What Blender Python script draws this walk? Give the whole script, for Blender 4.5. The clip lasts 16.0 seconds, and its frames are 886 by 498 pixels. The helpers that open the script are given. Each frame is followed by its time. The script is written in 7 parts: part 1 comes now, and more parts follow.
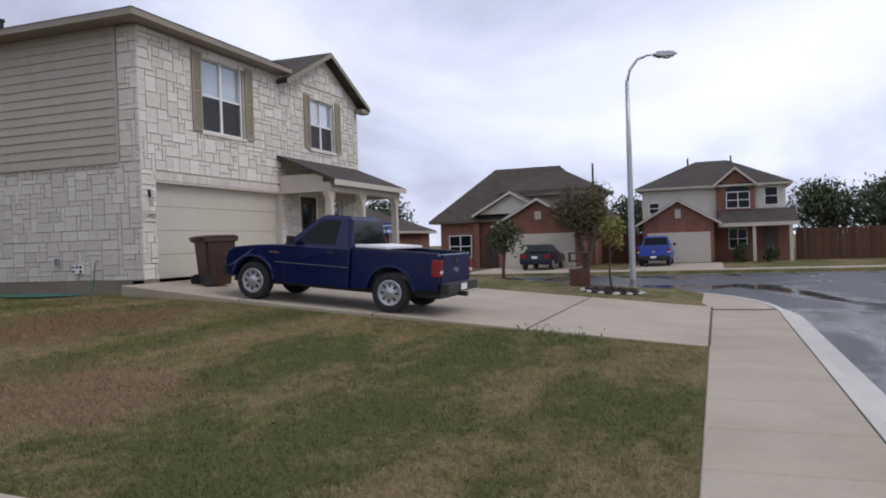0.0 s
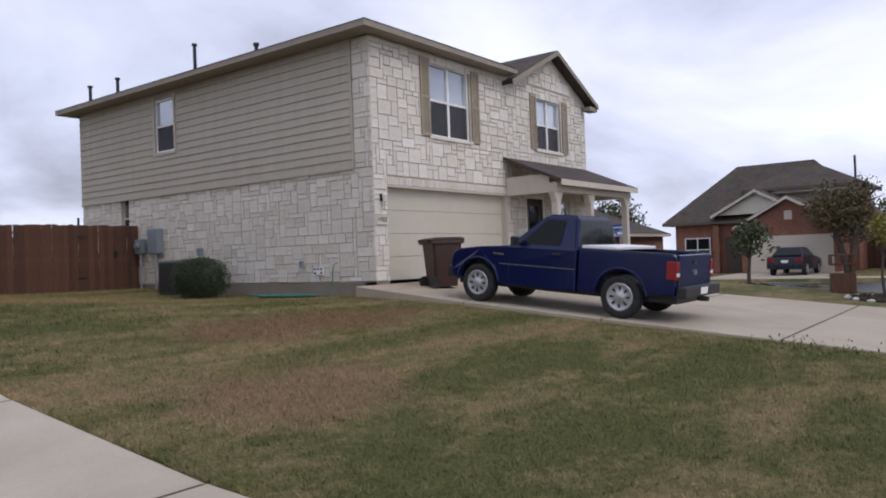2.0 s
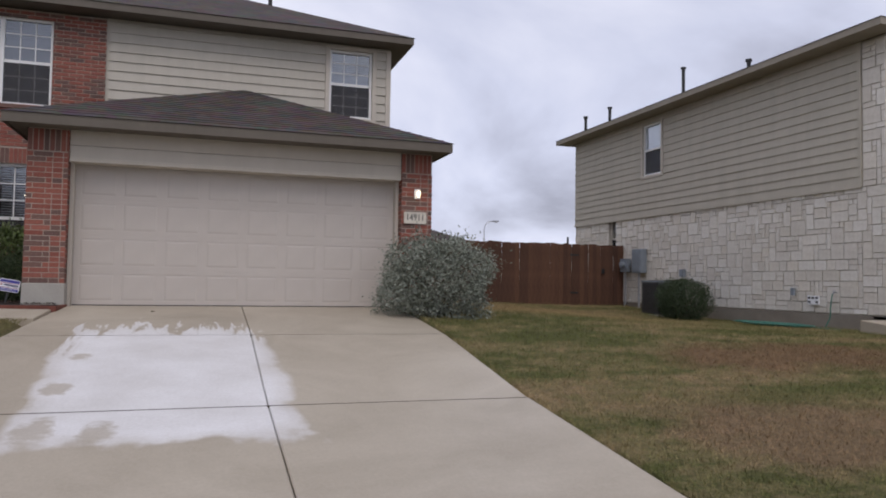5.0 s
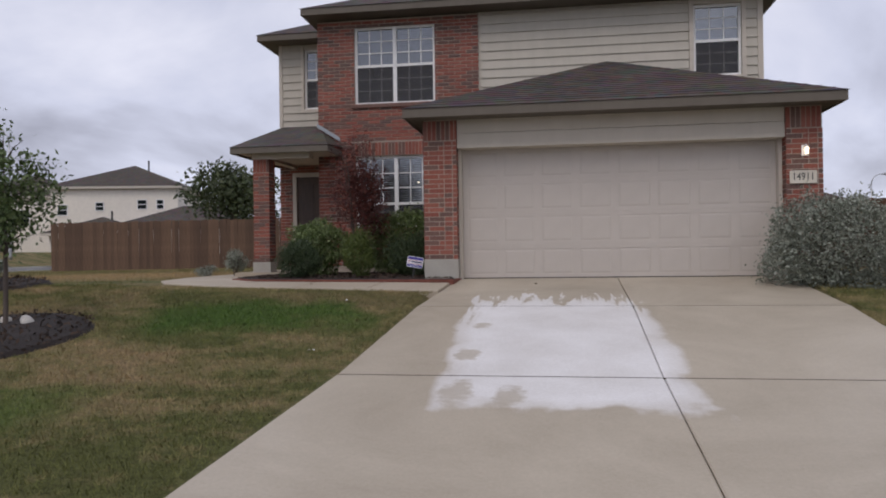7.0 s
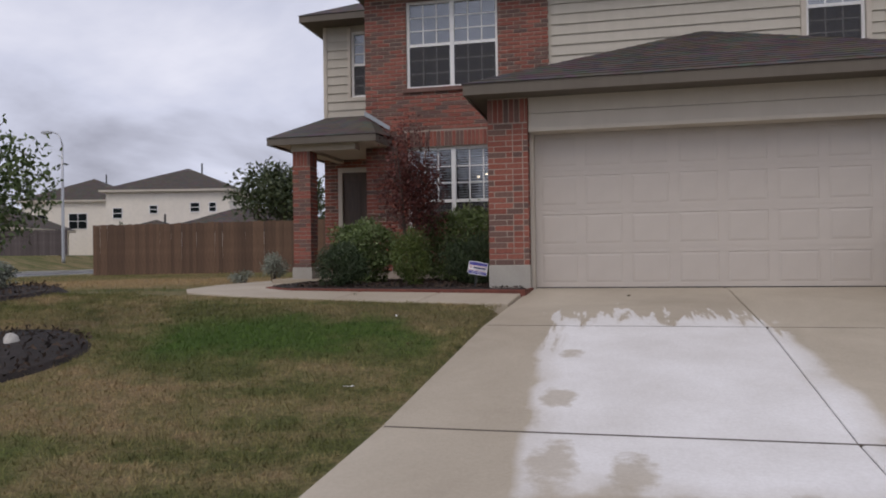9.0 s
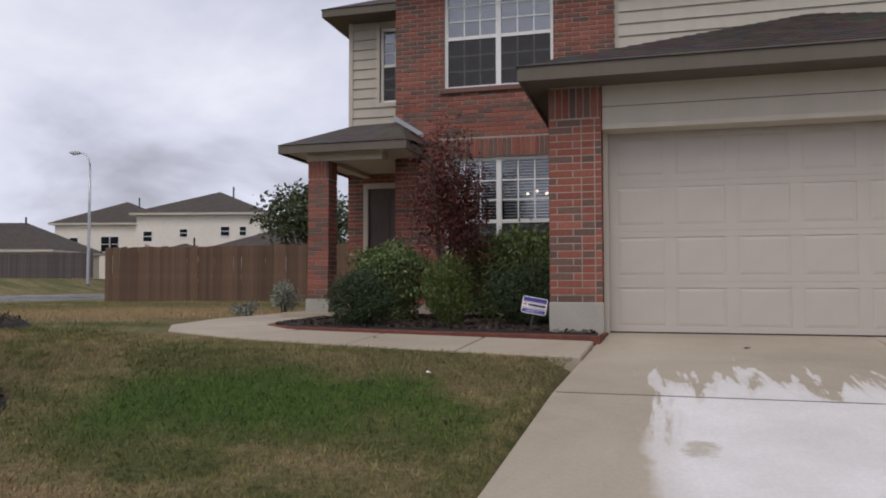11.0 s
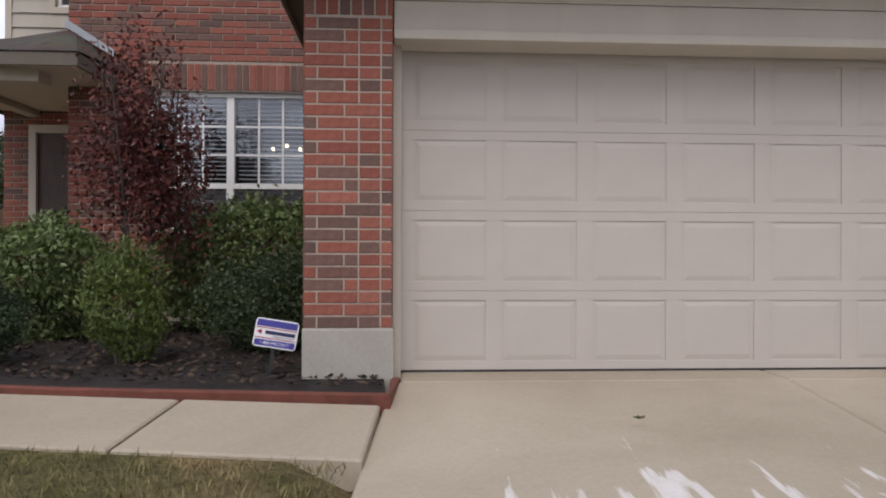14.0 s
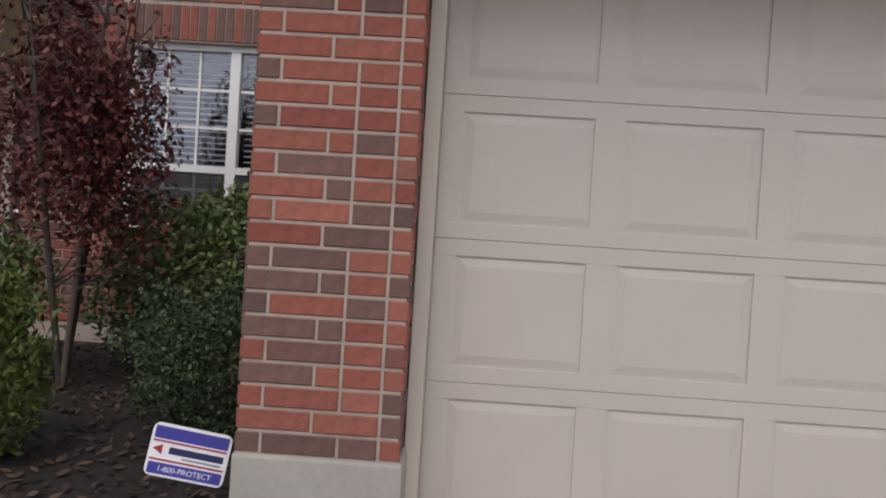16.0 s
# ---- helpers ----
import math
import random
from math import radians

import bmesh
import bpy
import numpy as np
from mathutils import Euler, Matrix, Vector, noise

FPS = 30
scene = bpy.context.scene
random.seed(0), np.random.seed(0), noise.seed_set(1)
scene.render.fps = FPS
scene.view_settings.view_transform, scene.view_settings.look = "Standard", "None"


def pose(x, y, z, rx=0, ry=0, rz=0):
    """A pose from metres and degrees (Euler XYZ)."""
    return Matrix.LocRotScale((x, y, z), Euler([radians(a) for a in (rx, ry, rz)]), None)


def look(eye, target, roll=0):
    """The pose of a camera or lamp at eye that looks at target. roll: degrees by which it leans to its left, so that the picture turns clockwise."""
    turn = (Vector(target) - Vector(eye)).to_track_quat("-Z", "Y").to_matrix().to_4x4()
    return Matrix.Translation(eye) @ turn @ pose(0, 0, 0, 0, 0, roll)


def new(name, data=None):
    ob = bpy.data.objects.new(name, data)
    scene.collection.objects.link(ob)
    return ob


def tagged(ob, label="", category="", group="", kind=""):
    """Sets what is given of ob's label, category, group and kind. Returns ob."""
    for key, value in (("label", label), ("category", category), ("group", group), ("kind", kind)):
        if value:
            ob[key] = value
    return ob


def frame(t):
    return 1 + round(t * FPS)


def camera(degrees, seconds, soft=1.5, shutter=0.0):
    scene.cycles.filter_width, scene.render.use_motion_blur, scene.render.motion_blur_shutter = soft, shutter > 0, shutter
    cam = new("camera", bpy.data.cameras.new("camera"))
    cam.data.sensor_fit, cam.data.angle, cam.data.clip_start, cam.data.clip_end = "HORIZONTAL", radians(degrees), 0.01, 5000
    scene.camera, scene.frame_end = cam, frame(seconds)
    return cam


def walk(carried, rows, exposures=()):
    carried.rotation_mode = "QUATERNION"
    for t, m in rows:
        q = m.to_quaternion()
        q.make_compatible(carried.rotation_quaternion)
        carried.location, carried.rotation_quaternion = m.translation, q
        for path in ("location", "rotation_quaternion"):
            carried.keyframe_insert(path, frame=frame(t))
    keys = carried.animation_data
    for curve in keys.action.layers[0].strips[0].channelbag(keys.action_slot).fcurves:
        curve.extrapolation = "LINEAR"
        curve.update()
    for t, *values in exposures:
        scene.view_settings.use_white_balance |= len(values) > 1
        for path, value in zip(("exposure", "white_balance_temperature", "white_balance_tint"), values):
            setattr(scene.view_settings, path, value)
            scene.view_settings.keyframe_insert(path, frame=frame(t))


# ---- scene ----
cam = camera(61.0, 16.0, soft=1.9)
PATH = [
    (0, (1.475, -12.623, 0.5), (3.354, -11.938, 0.487), -1.9),
    (0.5, (1.688, -12.589, 0.486), (3.546, -11.846, 0.478), -1.7),
    (1, (1.77, -12.572, 0.465), (3.574, -11.708, 0.462), -1.7),
    (1.5, (1.94, -12.532, 0.443), (3.643, -11.483, 0.45), -2.0),
    (2, (2.05, -12.38, 0.425), (3.64, -11.167, 0.447), -2.1),
    (2.5, (2.071, -12.196, 0.448), (3.536, -10.834, 0.483), -2.1),
    (3, (2.007, -12.092, 0.456), (3.331, -10.594, 0.503), -1.8),
    (3.2, (1.975, -12.096, 0.435), (3.237, -10.546, 0.49), -1.7),
    (5.3, (1.847, -12.304, 0.444), (2.321, -10.363, 0.518), 0.7),
    (5.5, (1.838, -12.25, 0.455), (2.22, -10.288, 0.516), 0.3),
    (6, (1.776, -12.324, 0.45), (1.912, -10.329, 0.489), -0.3),
    (6.5, (1.711, -12.236, 0.439), (1.593, -10.239, 0.464), -0.7),
    (7, (1.542, -12.241, 0.458), (1.238, -10.264, 0.466), -0.8),
    (7.5, (1.47, -11.694, 0.422), (1.117, -9.725, 0.436), -0.8),
    (8, (1.369, -11.174, 0.431), (0.979, -9.212, 0.443), -0.9),
    (8.5, (1.21, -10.773, 0.444), (0.793, -8.817, 0.461), -0.9),
    (9, (1.029, -10.332, 0.483), (0.589, -8.381, 0.5), -0.8),
    (11.3, (0.31, -7.819, 0.562), (-0.217, -5.892, 0.656), 0.0),
    (11.5, (0.257, -7.61, 0.588), (-0.26, -5.68, 0.678), 0.2),
    (12, (0.131, -7.112, 0.636), (-0.336, -5.169, 0.715), 0.2),
    (12.5, (0.032, -6.656, 0.701), (-0.34, -4.692, 0.757), 0.1),
    (13, (-0.044, -6.232, 0.74), (-0.272, -4.246, 0.78), 0.3),
    (13.5, (-0.069, -5.542, 0.785), (-0.126, -3.543, 0.802), -0.1),
    (14, (-0.015, -4.922, 0.825), (0.104, -2.926, 0.825), 0.2),
    (14.5, (0.055, -4.45, 0.871), (0.305, -2.466, 0.853), 0.4),
    (15, (0.148, -3.89, 0.944), (0.409, -1.908, 0.913), 1.6),
    (15.5, (0.133, -3.328, 0.986), (0.328, -1.337, 0.963), 2.7),
    (16, (0.119, -2.738, 1.088), (0.06, -0.739, 1.05), 3.6),
]
walk(cam, [(t, look(eye, target, roll)) for t, eye, target, roll in PATH],
     [(0, 0.16, 6400, 15), (3, 0.30, 6500, 17), (5.5, 0.08, 6650, 16), (9, 0.03, 6800, 16), (11.5, 0.14, 6900, 15), (12.5, 0.20, 6900, 15), (13.5, 0.45, 6850, 15), (16, 0.48, 6850, 15)])

# ---- light ----
SUN_DIR = (-0.12, -0.60, 0.74)
world = bpy.data.worlds.new("overcast_sky")
scene.world = world
world.use_nodes = True
wn, wl = world.node_tree.nodes, world.node_tree.links
wn.clear()
w_out = wn.new("ShaderNodeOutputWorld")
w_mix = wn.new("ShaderNodeMixShader")
w_blue = wn.new("ShaderNodeBackground")
w_cloud = wn.new("ShaderNodeBackground")
w_sky = wn.new("ShaderNodeTexSky")
w_sky.sky_type, w_sky.sun_disc = "NISHITA", False
w_sky.sun_elevation, w_sky.sun_rotation = radians(50), radians(191)
w_blue.inputs[1].default_value = 0.10
wl.new(w_sky.outputs[0], w_blue.inputs[0])
w_tc = wn.new("ShaderNodeTexCoord")
w_sep = wn.new("ShaderNodeSeparateXYZ")
wl.new(w_tc.outputs["Generated"], w_sep.inputs[0])
w_up = wn.new("ShaderNodeMath")
w_up.operation, w_up.inputs[1].default_value = "MAXIMUM", 0.0
wl.new(w_sep.outputs[2], w_up.inputs[0])
w_add = wn.new("ShaderNodeMath")
w_add.operation, w_add.inputs[1].default_value = "ADD", 0.34
wl.new(w_up.outputs[0], w_add.inputs[0])
w_px, w_py = wn.new("ShaderNodeMath"), wn.new("ShaderNodeMath")
for node, k in ((w_px, 0), (w_py, 1)):
    node.operation = "DIVIDE"
    wl.new(w_sep.outputs[k], node.inputs[0])
    wl.new(w_add.outputs[0], node.inputs[1])
w_com = wn.new("ShaderNodeCombineXYZ")
wl.new(w_px.outputs[0], w_com.inputs[0])
wl.new(w_py.outputs[0], w_com.inputs[1])
w_noise = wn.new("ShaderNodeTexNoise")
w_noise.inputs["Scale"].default_value, w_noise.inputs["Detail"].default_value = 0.85, 7
w_noise.inputs["Roughness"].default_value, w_noise.inputs["Distortion"].default_value = 0.52, 0.5
wl.new(w_com.outputs[0], w_noise.inputs["Vector"])
w_ramp = wn.new("ShaderNodeValToRGB")
w_ramp.color_ramp.elements[0].position, w_ramp.color_ramp.elements[0].color = 0.33, (0.34, 0.365, 0.45, 1)
w_ramp.color_ramp.elements[1].position, w_ramp.color_ramp.elements[1].color = 0.74, (0.98, 1.01, 1.09, 1)
e = w_ramp.color_ramp.elements.new(0.46)
e.color = (0.62, 0.68, 0.83, 1)
e = w_ramp.color_ramp.elements.new(0.57)
e.color = (0.82, 0.875, 1.0, 1)
wl.new(w_noise.outputs[0], w_ramp.inputs[0])
wl.new(w_ramp.outputs[0], w_cloud.inputs[0])
w_low = wn.new("ShaderNodeMapRange")
w_low.inputs[1].default_value, w_low.inputs[2].default_value = 0.02, 0.50
w_low.inputs[3].default_value, w_low.inputs[4].default_value = 1.05, 0.87
wl.new(w_up.outputs[0], w_low.inputs[0])
wl.new(w_low.outputs[0], w_cloud.inputs[1])
w_mix.inputs[0].default_value = 0.93
wl.new(w_blue.outputs[0], w_mix.inputs[1])
wl.new(w_cloud.outputs[0], w_mix.inputs[2])
wl.new(w_mix.outputs[0], w_out.inputs[0])

sun = new("sun", bpy.data.lights.new("sun", "SUN"))
sun.data.energy, sun.data.angle, sun.data.color = 0.9, radians(30), (1.0, 0.96, 0.9)
sun.matrix_world = look(SUN_DIR, (0, 0, 0))


# ---- materials ----
class Nodes:
    """A short hand for building a node material."""

    def __init__(self, name):
        self.mat = bpy.data.materials.new(name)
        self.mat.use_nodes = True
        self.n, self.l = self.mat.node_tree.nodes, self.mat.node_tree.links
        self.b = self.n["Principled BSDF"]
        self.tc = self.n.new("ShaderNodeTexCoord")
        self.pos = self.tc.outputs["Object"]

    def noise(self, scale, detail=4, rough=0.6, vec=None, distort=0.0):
        t = self.n.new("ShaderNodeTexNoise")
        t.inputs["Scale"].default_value, t.inputs["Detail"].default_value = scale, detail
        t.inputs["Roughness"].default_value, t.inputs["Distortion"].default_value = rough, distort
        self.l.new(vec or self.pos, t.inputs["Vector"])
        return t.outputs[0]

    def stretch(self, x, y, z):
        m = self.n.new("ShaderNodeMapping")
        m.inputs["Scale"].default_value = (x, y, z)
        self.l.new(self.pos, m.inputs[0])
        return m.outputs[0]

    def ramp(self, fac, *stops):
        r = self.n.new("ShaderNodeValToRGB")
        el = r.color_ramp.elements
        while len(el) < len(stops):
            el.new(0.5)
        for k, (p, c) in zip(el, stops):
            k.position, k.color = p, (*c, 1) if len(c) == 3 else c
        self.l.new(fac, r.inputs[0])
        return r.outputs[0]

    def math(self, op, a, b=None, clamp=False):
        m = self.n.new("ShaderNodeMath")
        m.operation, m.use_clamp = op, clamp
        for k, v in enumerate((a, b)):
            if v is None:
                continue
            if isinstance(v, (int, float)):
                m.inputs[k].default_value = v
            else:
                self.l.new(v, m.inputs[k])
        return m.outputs[0]

    def mix(self, fac, a, b, kind="MIX"):
        m = self.n.new("ShaderNodeMix")
        m.data_type, m.blend_type = "RGBA", kind
        for sock, v in ((m.inputs[0], fac), (m.inputs[6], a), (m.inputs[7], b)):
            if isinstance(v, (int, float)):
                sock.default_value = v
            elif isinstance(v, tuple):
                sock.default_value = (*v, 1)
            else:
                self.l.new(v, sock)
        return m.outputs[2]

    def color(self, c):
        if isinstance(c, tuple):
            self.b.inputs["Base Color"].default_value = (*c, 1)
        else:
            self.l.new(c, self.b.inputs["Base Color"])
        return self

    def gloss(self, rough, metal=0.0, spec=0.5):
        if isinstance(rough, (int, float)):
            self.b.inputs["Roughness"].default_value = rough
        else:
            self.l.new(rough, self.b.inputs["Roughness"])
        self.b.inputs["Metallic"].default_value, self.b.inputs["Specular IOR Level"].default_value = metal, spec
        return self

    def bump(self, height, strength=0.3, dist=0.01):
        bm_ = self.n.new("ShaderNodeBump")
        bm_.inputs["Strength"].default_value, bm_.inputs["Distance"].default_value = strength, dist
        self.l.new(height, bm_.inputs["Height"])
        self.l.new(bm_.outputs[0], self.b.inputs["Normal"])
        return self

    def lottery(self):
        """A random number for each object, or for each loose piece of a joined mesh."""
        oi, ge = self.n.new("ShaderNodeObjectInfo"), self.n.new("ShaderNodeNewGeometry")
        return self.math("FRACT", self.math("ADD", oi.outputs["Random"], ge.outputs["Random Per Island"]))


def plain(name, c, rough=0.6, metal=0.0, vary=0.12, scale=9.0, bump=0.15, spec=0.5):
    """Paint, plastic, metal: a base colour with grain at two scales and slight wear."""
    m = Nodes(name)
    lo, hi = tuple(v * (1 - vary) for v in c), tuple(min(1, v * (1 + vary * 0.6)) for v in c)
    f = m.math("ADD", m.math("MULTIPLY", m.noise(scale, 6), 0.6), m.math("MULTIPLY", m.noise(scale * 0.13, 3), 0.4))
    m.color(m.ramp(f, (0.35, lo), (0.65, hi))).gloss(rough, metal, spec)
    if bump:
        m.bump(m.noise(scale * 14, 3), bump, 0.003)
    return m.mat


def weathered(name, c, dark, rough=0.8):
    """Painted boards: vertical weathering and dirt."""
    m = Nodes(name)
    f = m.noise(3.0, 6, 0.7, m.stretch(1.0, 1.0, 0.22))
    m.color(m.mix(m.math("MULTIPLY", m.lottery(), 0.10), m.ramp(f, (0.25, dark), (0.6, c)), tuple(v * 0.75 for v in c)))
    m.gloss(rough).bump(m.noise(60, 3, 0.6, m.stretch(0.15, 0.15, 1)), 0.12, 0.003)
    return m.mat


def brick_material():
    m = Nodes("fired_brick")
    lot = m.lottery()
    base = m.ramp(lot, (0.0, (0.285, 0.09, 0.062)), (0.2, (0.30, 0.108, 0.078)), (0.42, (0.235, 0.072, 0.052)),
                  (0.58, (0.35, 0.125, 0.09)), (0.66, (0.14, 0.083, 0.07)), (0.84, (0.185, 0.105, 0.085)), (0.93, (0.12, 0.075, 0.066)), (1.0, (0.31, 0.10, 0.07)))
    m.color(m.mix(0.86, base, m.mix(0.5, m.ramp(m.noise(19, 7, 0.75), (0.32, (0.34, 0.35, 0.38)), (0.64, (1.32, 1.26, 1.2))),
                                   m.ramp(m.noise(2.2, 3), (0.3, (0.75, 0.7, 0.7)), (0.7, (1.0, 1.0, 1.0)))), "MULTIPLY"))
    m.gloss(0.88).bump(m.noise(90, 5, 0.7), 0.5, 0.004)
    return m.mat


def stone_material():
    m = Nodes("cut_limestone")
    base = m.ramp(m.lottery(), (0.0, (0.70, 0.655, 0.585)), (0.3, (0.78, 0.745, 0.68)), (0.6, (0.66, 0.615, 0.545)),
                  (0.8, (0.74, 0.685, 0.60)), (1.0, (0.82, 0.79, 0.735)))
    grain = m.ramp(m.noise(11, 7, 0.7), (0.25, (0.70, 0.68, 0.64)), (0.6, (1.0, 1.0, 1.0)))
    m.color(m.mix(0.7, base, grain, "MULTIPLY")).gloss(0.92)
    m.bump(m.math("ADD", m.noise(9, 6, 0.7), m.math("MULTIPLY", m.noise(50, 4), 0.4)), 0.7, 0.02)
    return m.mat


def concrete_material(name, lo, hi, patch=False):
    m = Nodes(name)
    big = m.noise(0.55, 6, 0.62, None, 0.6)
    col = m.ramp(big, (0.3, lo), (0.68, hi))
    if patch:
        # a dried, bleached stretch in front of the door, with a ragged rim and damp drips
        sep = m.n.new("ShaderNodeSeparateXYZ")
        m.l.new(m.pos, sep.inputs[0])
        x, y = sep.outputs[0], sep.outputs[1]
        rag = m.math("MULTIPLY", m.math("SUBTRACT", m.noise(1.9, 5, 0.6, m.stretch(2.6, 0.55, 1)), 0.5), 2.5)
        # the rim leans out towards the street on one side
        lean = m.math("MULTIPLY", m.math("ADD", y, 4.2), -0.05)
        ax = m.math("DIVIDE", m.math("ABSOLUTE", m.math("SUBTRACT", m.math("SUBTRACT", x, lean), 1.53)), 1.16)
        ay = m.math("DIVIDE", m.math("ABSOLUTE", m.math("SUBTRACT", y, -4.25)), 2.14)
        # runs of water reach down from the upper rim
        runs = m.math("MULTIPLY", m.math("SUBTRACT", m.noise(1.0, 4, 0.6, m.stretch(7.0, 0.9, 1), 0.3), 0.5), 2.0)
        upper = m.math("MULTIPLY", m.math("ADD", y, 4.0), 0.55, True)
        wave = m.math("MULTIPLY", m.math("SUBTRACT", m.noise(1.6, 3, 0.5), 0.5), 0.55)
        edge = m.math("ADD", m.math("ADD", m.math("MAXIMUM", ax, ay), m.math("MULTIPLY", rag, 0.07)), m.math("ADD", wave, m.math("MULTIPLY", runs, upper)))
        edge = m.math("MAXIMUM", edge, m.math("ADD", ax, m.math("MULTIPLY", wave, 0.4)))
        dry = m.ramp(edge, (0.80, (1, 1, 1)), (0.93, (0.72, 0.72, 0.72)), (1.05, (0, 0, 0)))

        def damp(cx, cy, rx, ry):
            d = m.math("ADD", m.math("POWER", m.math("DIVIDE", m.math("SUBTRACT", x, cx), rx), 2.0),
                       m.math("POWER", m.math("DIVIDE", m.math("SUBTRACT", y, cy), ry), 2.0))
            d = m.math("ADD", d, m.math("MULTIPLY", m.math("SUBTRACT", m.noise(6.0, 4, 0.65), 0.5), 2.8))
            return m.ramp(d, (0.35, (0.25, 0.25, 0.25)), (1.3, (1, 1, 1)))

        spots = m.mix(1.0, m.mix(1.0, damp(1.12, -6.0, 0.15, 0.30), damp(0.66, -5.98, 0.16, 0.42), "MULTIPLY"),
                      m.mix(1.0, damp(0.63, -4.76, 0.16, 0.22), damp(0.66, -3.7, 0.13, 0.15), "MULTIPLY"), "MULTIPLY")
        dry = m.mix(1.0, dry, spots, "MULTIPLY")
        col = m.mix(dry, col, m.ramp(m.noise(1.4, 5), (0.3, (0.66, 0.64, 0.62)), (0.7, (0.80, 0.79, 0.785))))
        m.l.new(m.math("SUBTRACT", 0.62, m.math("MULTIPLY", big, 0.25)), m.b.inputs["Roughness"])
    else:
        m.gloss(0.8)
    fine = m.ramp(m.noise(38, 6, 0.75), (0.25, (0.80, 0.79, 0.77)), (0.65, (1.0, 1.0, 1.0)))
    m.color(m.mix(0.8, col, fine, "MULTIPLY")).bump(m.noise(140, 4, 0.7), 0.25, 0.003)
    return m.mat


def grass_material(name, blade=False):
    """Thin winter lawn: dull green, straw and bare earth in patches of a few metres."""
    m = Nodes(name)
    sep = m.n.new("ShaderNodeSeparateXYZ")
    m.l.new(m.pos, sep.inputs[0])
    x, y = sep.outputs[0], sep.outputs[1]

    def blob(cx, cy, rx, ry, soft=0.5):
        d = m.math("ADD", m.math("POWER", m.math("DIVIDE", m.math("SUBTRACT", x, cx), rx), 2.0),
                   m.math("POWER", m.math("DIVIDE", m.math("SUBTRACT", y, cy), ry), 2.0))
        d = m.math("ADD", d, m.math("MULTIPLY", m.math("SUBTRACT", m.noise(1.3, 5, 0.65), 0.5), 2.2))
        return m.ramp(d, (0.25, (1, 1, 1)), (1.0 + soft, (0, 0, 0)))

    big = m.math("ADD", m.math("MULTIPLY", m.noise(0.6, 7, 0.68, m.stretch(0.6, 1.5, 1), 0.25), 0.66), m.math("MULTIPLY", m.noise(4.2, 6, 0.75), 0.34))
    k = 2.0 if blade else 1.4
    green, olive, straw = (0.072 * k, 0.078 * k, 0.029 * k), (0.135 * k, 0.116 * k, 0.057 * k), (0.185 * k, 0.138 * k, 0.080 * k)
    col = m.ramp(big, (0.40, straw), (0.475, olive), (0.55, green), (0.68, green))
    lush = blob(-2.3, -3.1, 1.9, 1.0, 0.8)
    lush2 = blob(-3.4, -6.6, 1.3, 0.9)
    thin = blob(-1.7, -2.2, 2.3, 0.9)
    bare = blob(9.8, -4.0, 2.8, 1.1)
    bare2 = blob(7.0, -6.8, 1.5, 1.2)
    strip = blob(9.0, -5.7, 3.0, 0.5)
    bare3 = blob(-8.5, 3.8, 5.0, 3.6)
    bare4 = blob(8.6, 3.2, 4.2, 4.4)
    col = m.mix(m.math("MULTIPLY", thin, 0.6), col, (0.085 * k, 0.080 * k, 0.038 * k))
    col = m.mix(m.math("MULTIPLY", lush, 0.95), col, (0.040 * k, 0.074 * k, 0.016 * k))
    col = m.mix(m.math("MULTIPLY", lush2, 0.7), col, (0.05 * k, 0.085 * k, 0.02 * k))
    for area, c, s in ((bare, (0.140 * k, 0.088 * k, 0.054 * k), 0.85), (bare2, (0.165 * k, 0.112 * k, 0.072 * k), 0.8), (strip, (0.065 * k, 0.075 * k, 0.025 * k), 0.6),
                       (bare3, (0.22 * k, 0.155 * k, 0.085 * k), 0.8), (bare4, (0.20 * k, 0.145 * k, 0.08 * k), 0.75)):
        col = m.mix(m.math("MULTIPLY", area, s), col, c)
    fine = m.ramp(m.noise(24 if not blade else 7, 6, 0.8), (0.32, (0.30, 0.30, 0.29)), (0.66, (1.38, 1.35, 1.26)))
    m.color(m.mix(0.9, col, fine, "MULTIPLY")).gloss(0.9, 0, 0.15)
    if not blade:
        m.bump(m.noise(30, 6, 0.8), 0.8, 0.03)
    return m.mat


def leaf_material(name, *cols, rough=0.5):
    m = Nodes(name)
    stops = [(k / (len(cols) - 1), c) for k, c in enumerate(cols)]
    m.color(m.ramp(m.lottery(), *stops)).gloss(rough, 0, 0.3)
    m.b.inputs["Subsurface Weight"].default_value = 0.0
    return m.mat


def wood_material(name, lo, hi, rough=0.85):
    m = Nodes(name)
    grain = m.noise(6, 6, 0.65, m.stretch(6, 6, 0.5))
    tone = m.mix(m.lottery(), lo, hi)
    m.color(m.mix(0.75, tone, m.ramp(grain, (0.3, (0.45, 0.42, 0.4)), (0.7, (1.1, 1.1, 1.1))), "MULTIPLY")).gloss(rough).bump(grain, 0.4, 0.006)
    return m.mat


def shingle_material(name, lo, hi):
    m = Nodes(name)
    tabs = m.n.new("ShaderNodeTexVoronoi")
    tabs.inputs["Scale"].default_value = 5.0
    m.l.new(m.stretch(1.0, 1.6, 1.6), tabs.inputs["Vector"])
    f = m.math("ADD", m.math("MULTIPLY", m.noise(1.2, 4), 0.5), m.math("MULTIPLY", m.noise(120, 3), 0.5))
    m.color(m.mix(0.35, m.ramp(f, (0.35, lo), (0.65, hi)), tabs.outputs["Color"], "SOFT_LIGHT")).gloss(0.93).bump(m.noise(160, 3), 0.5, 0.004)
    return m.mat


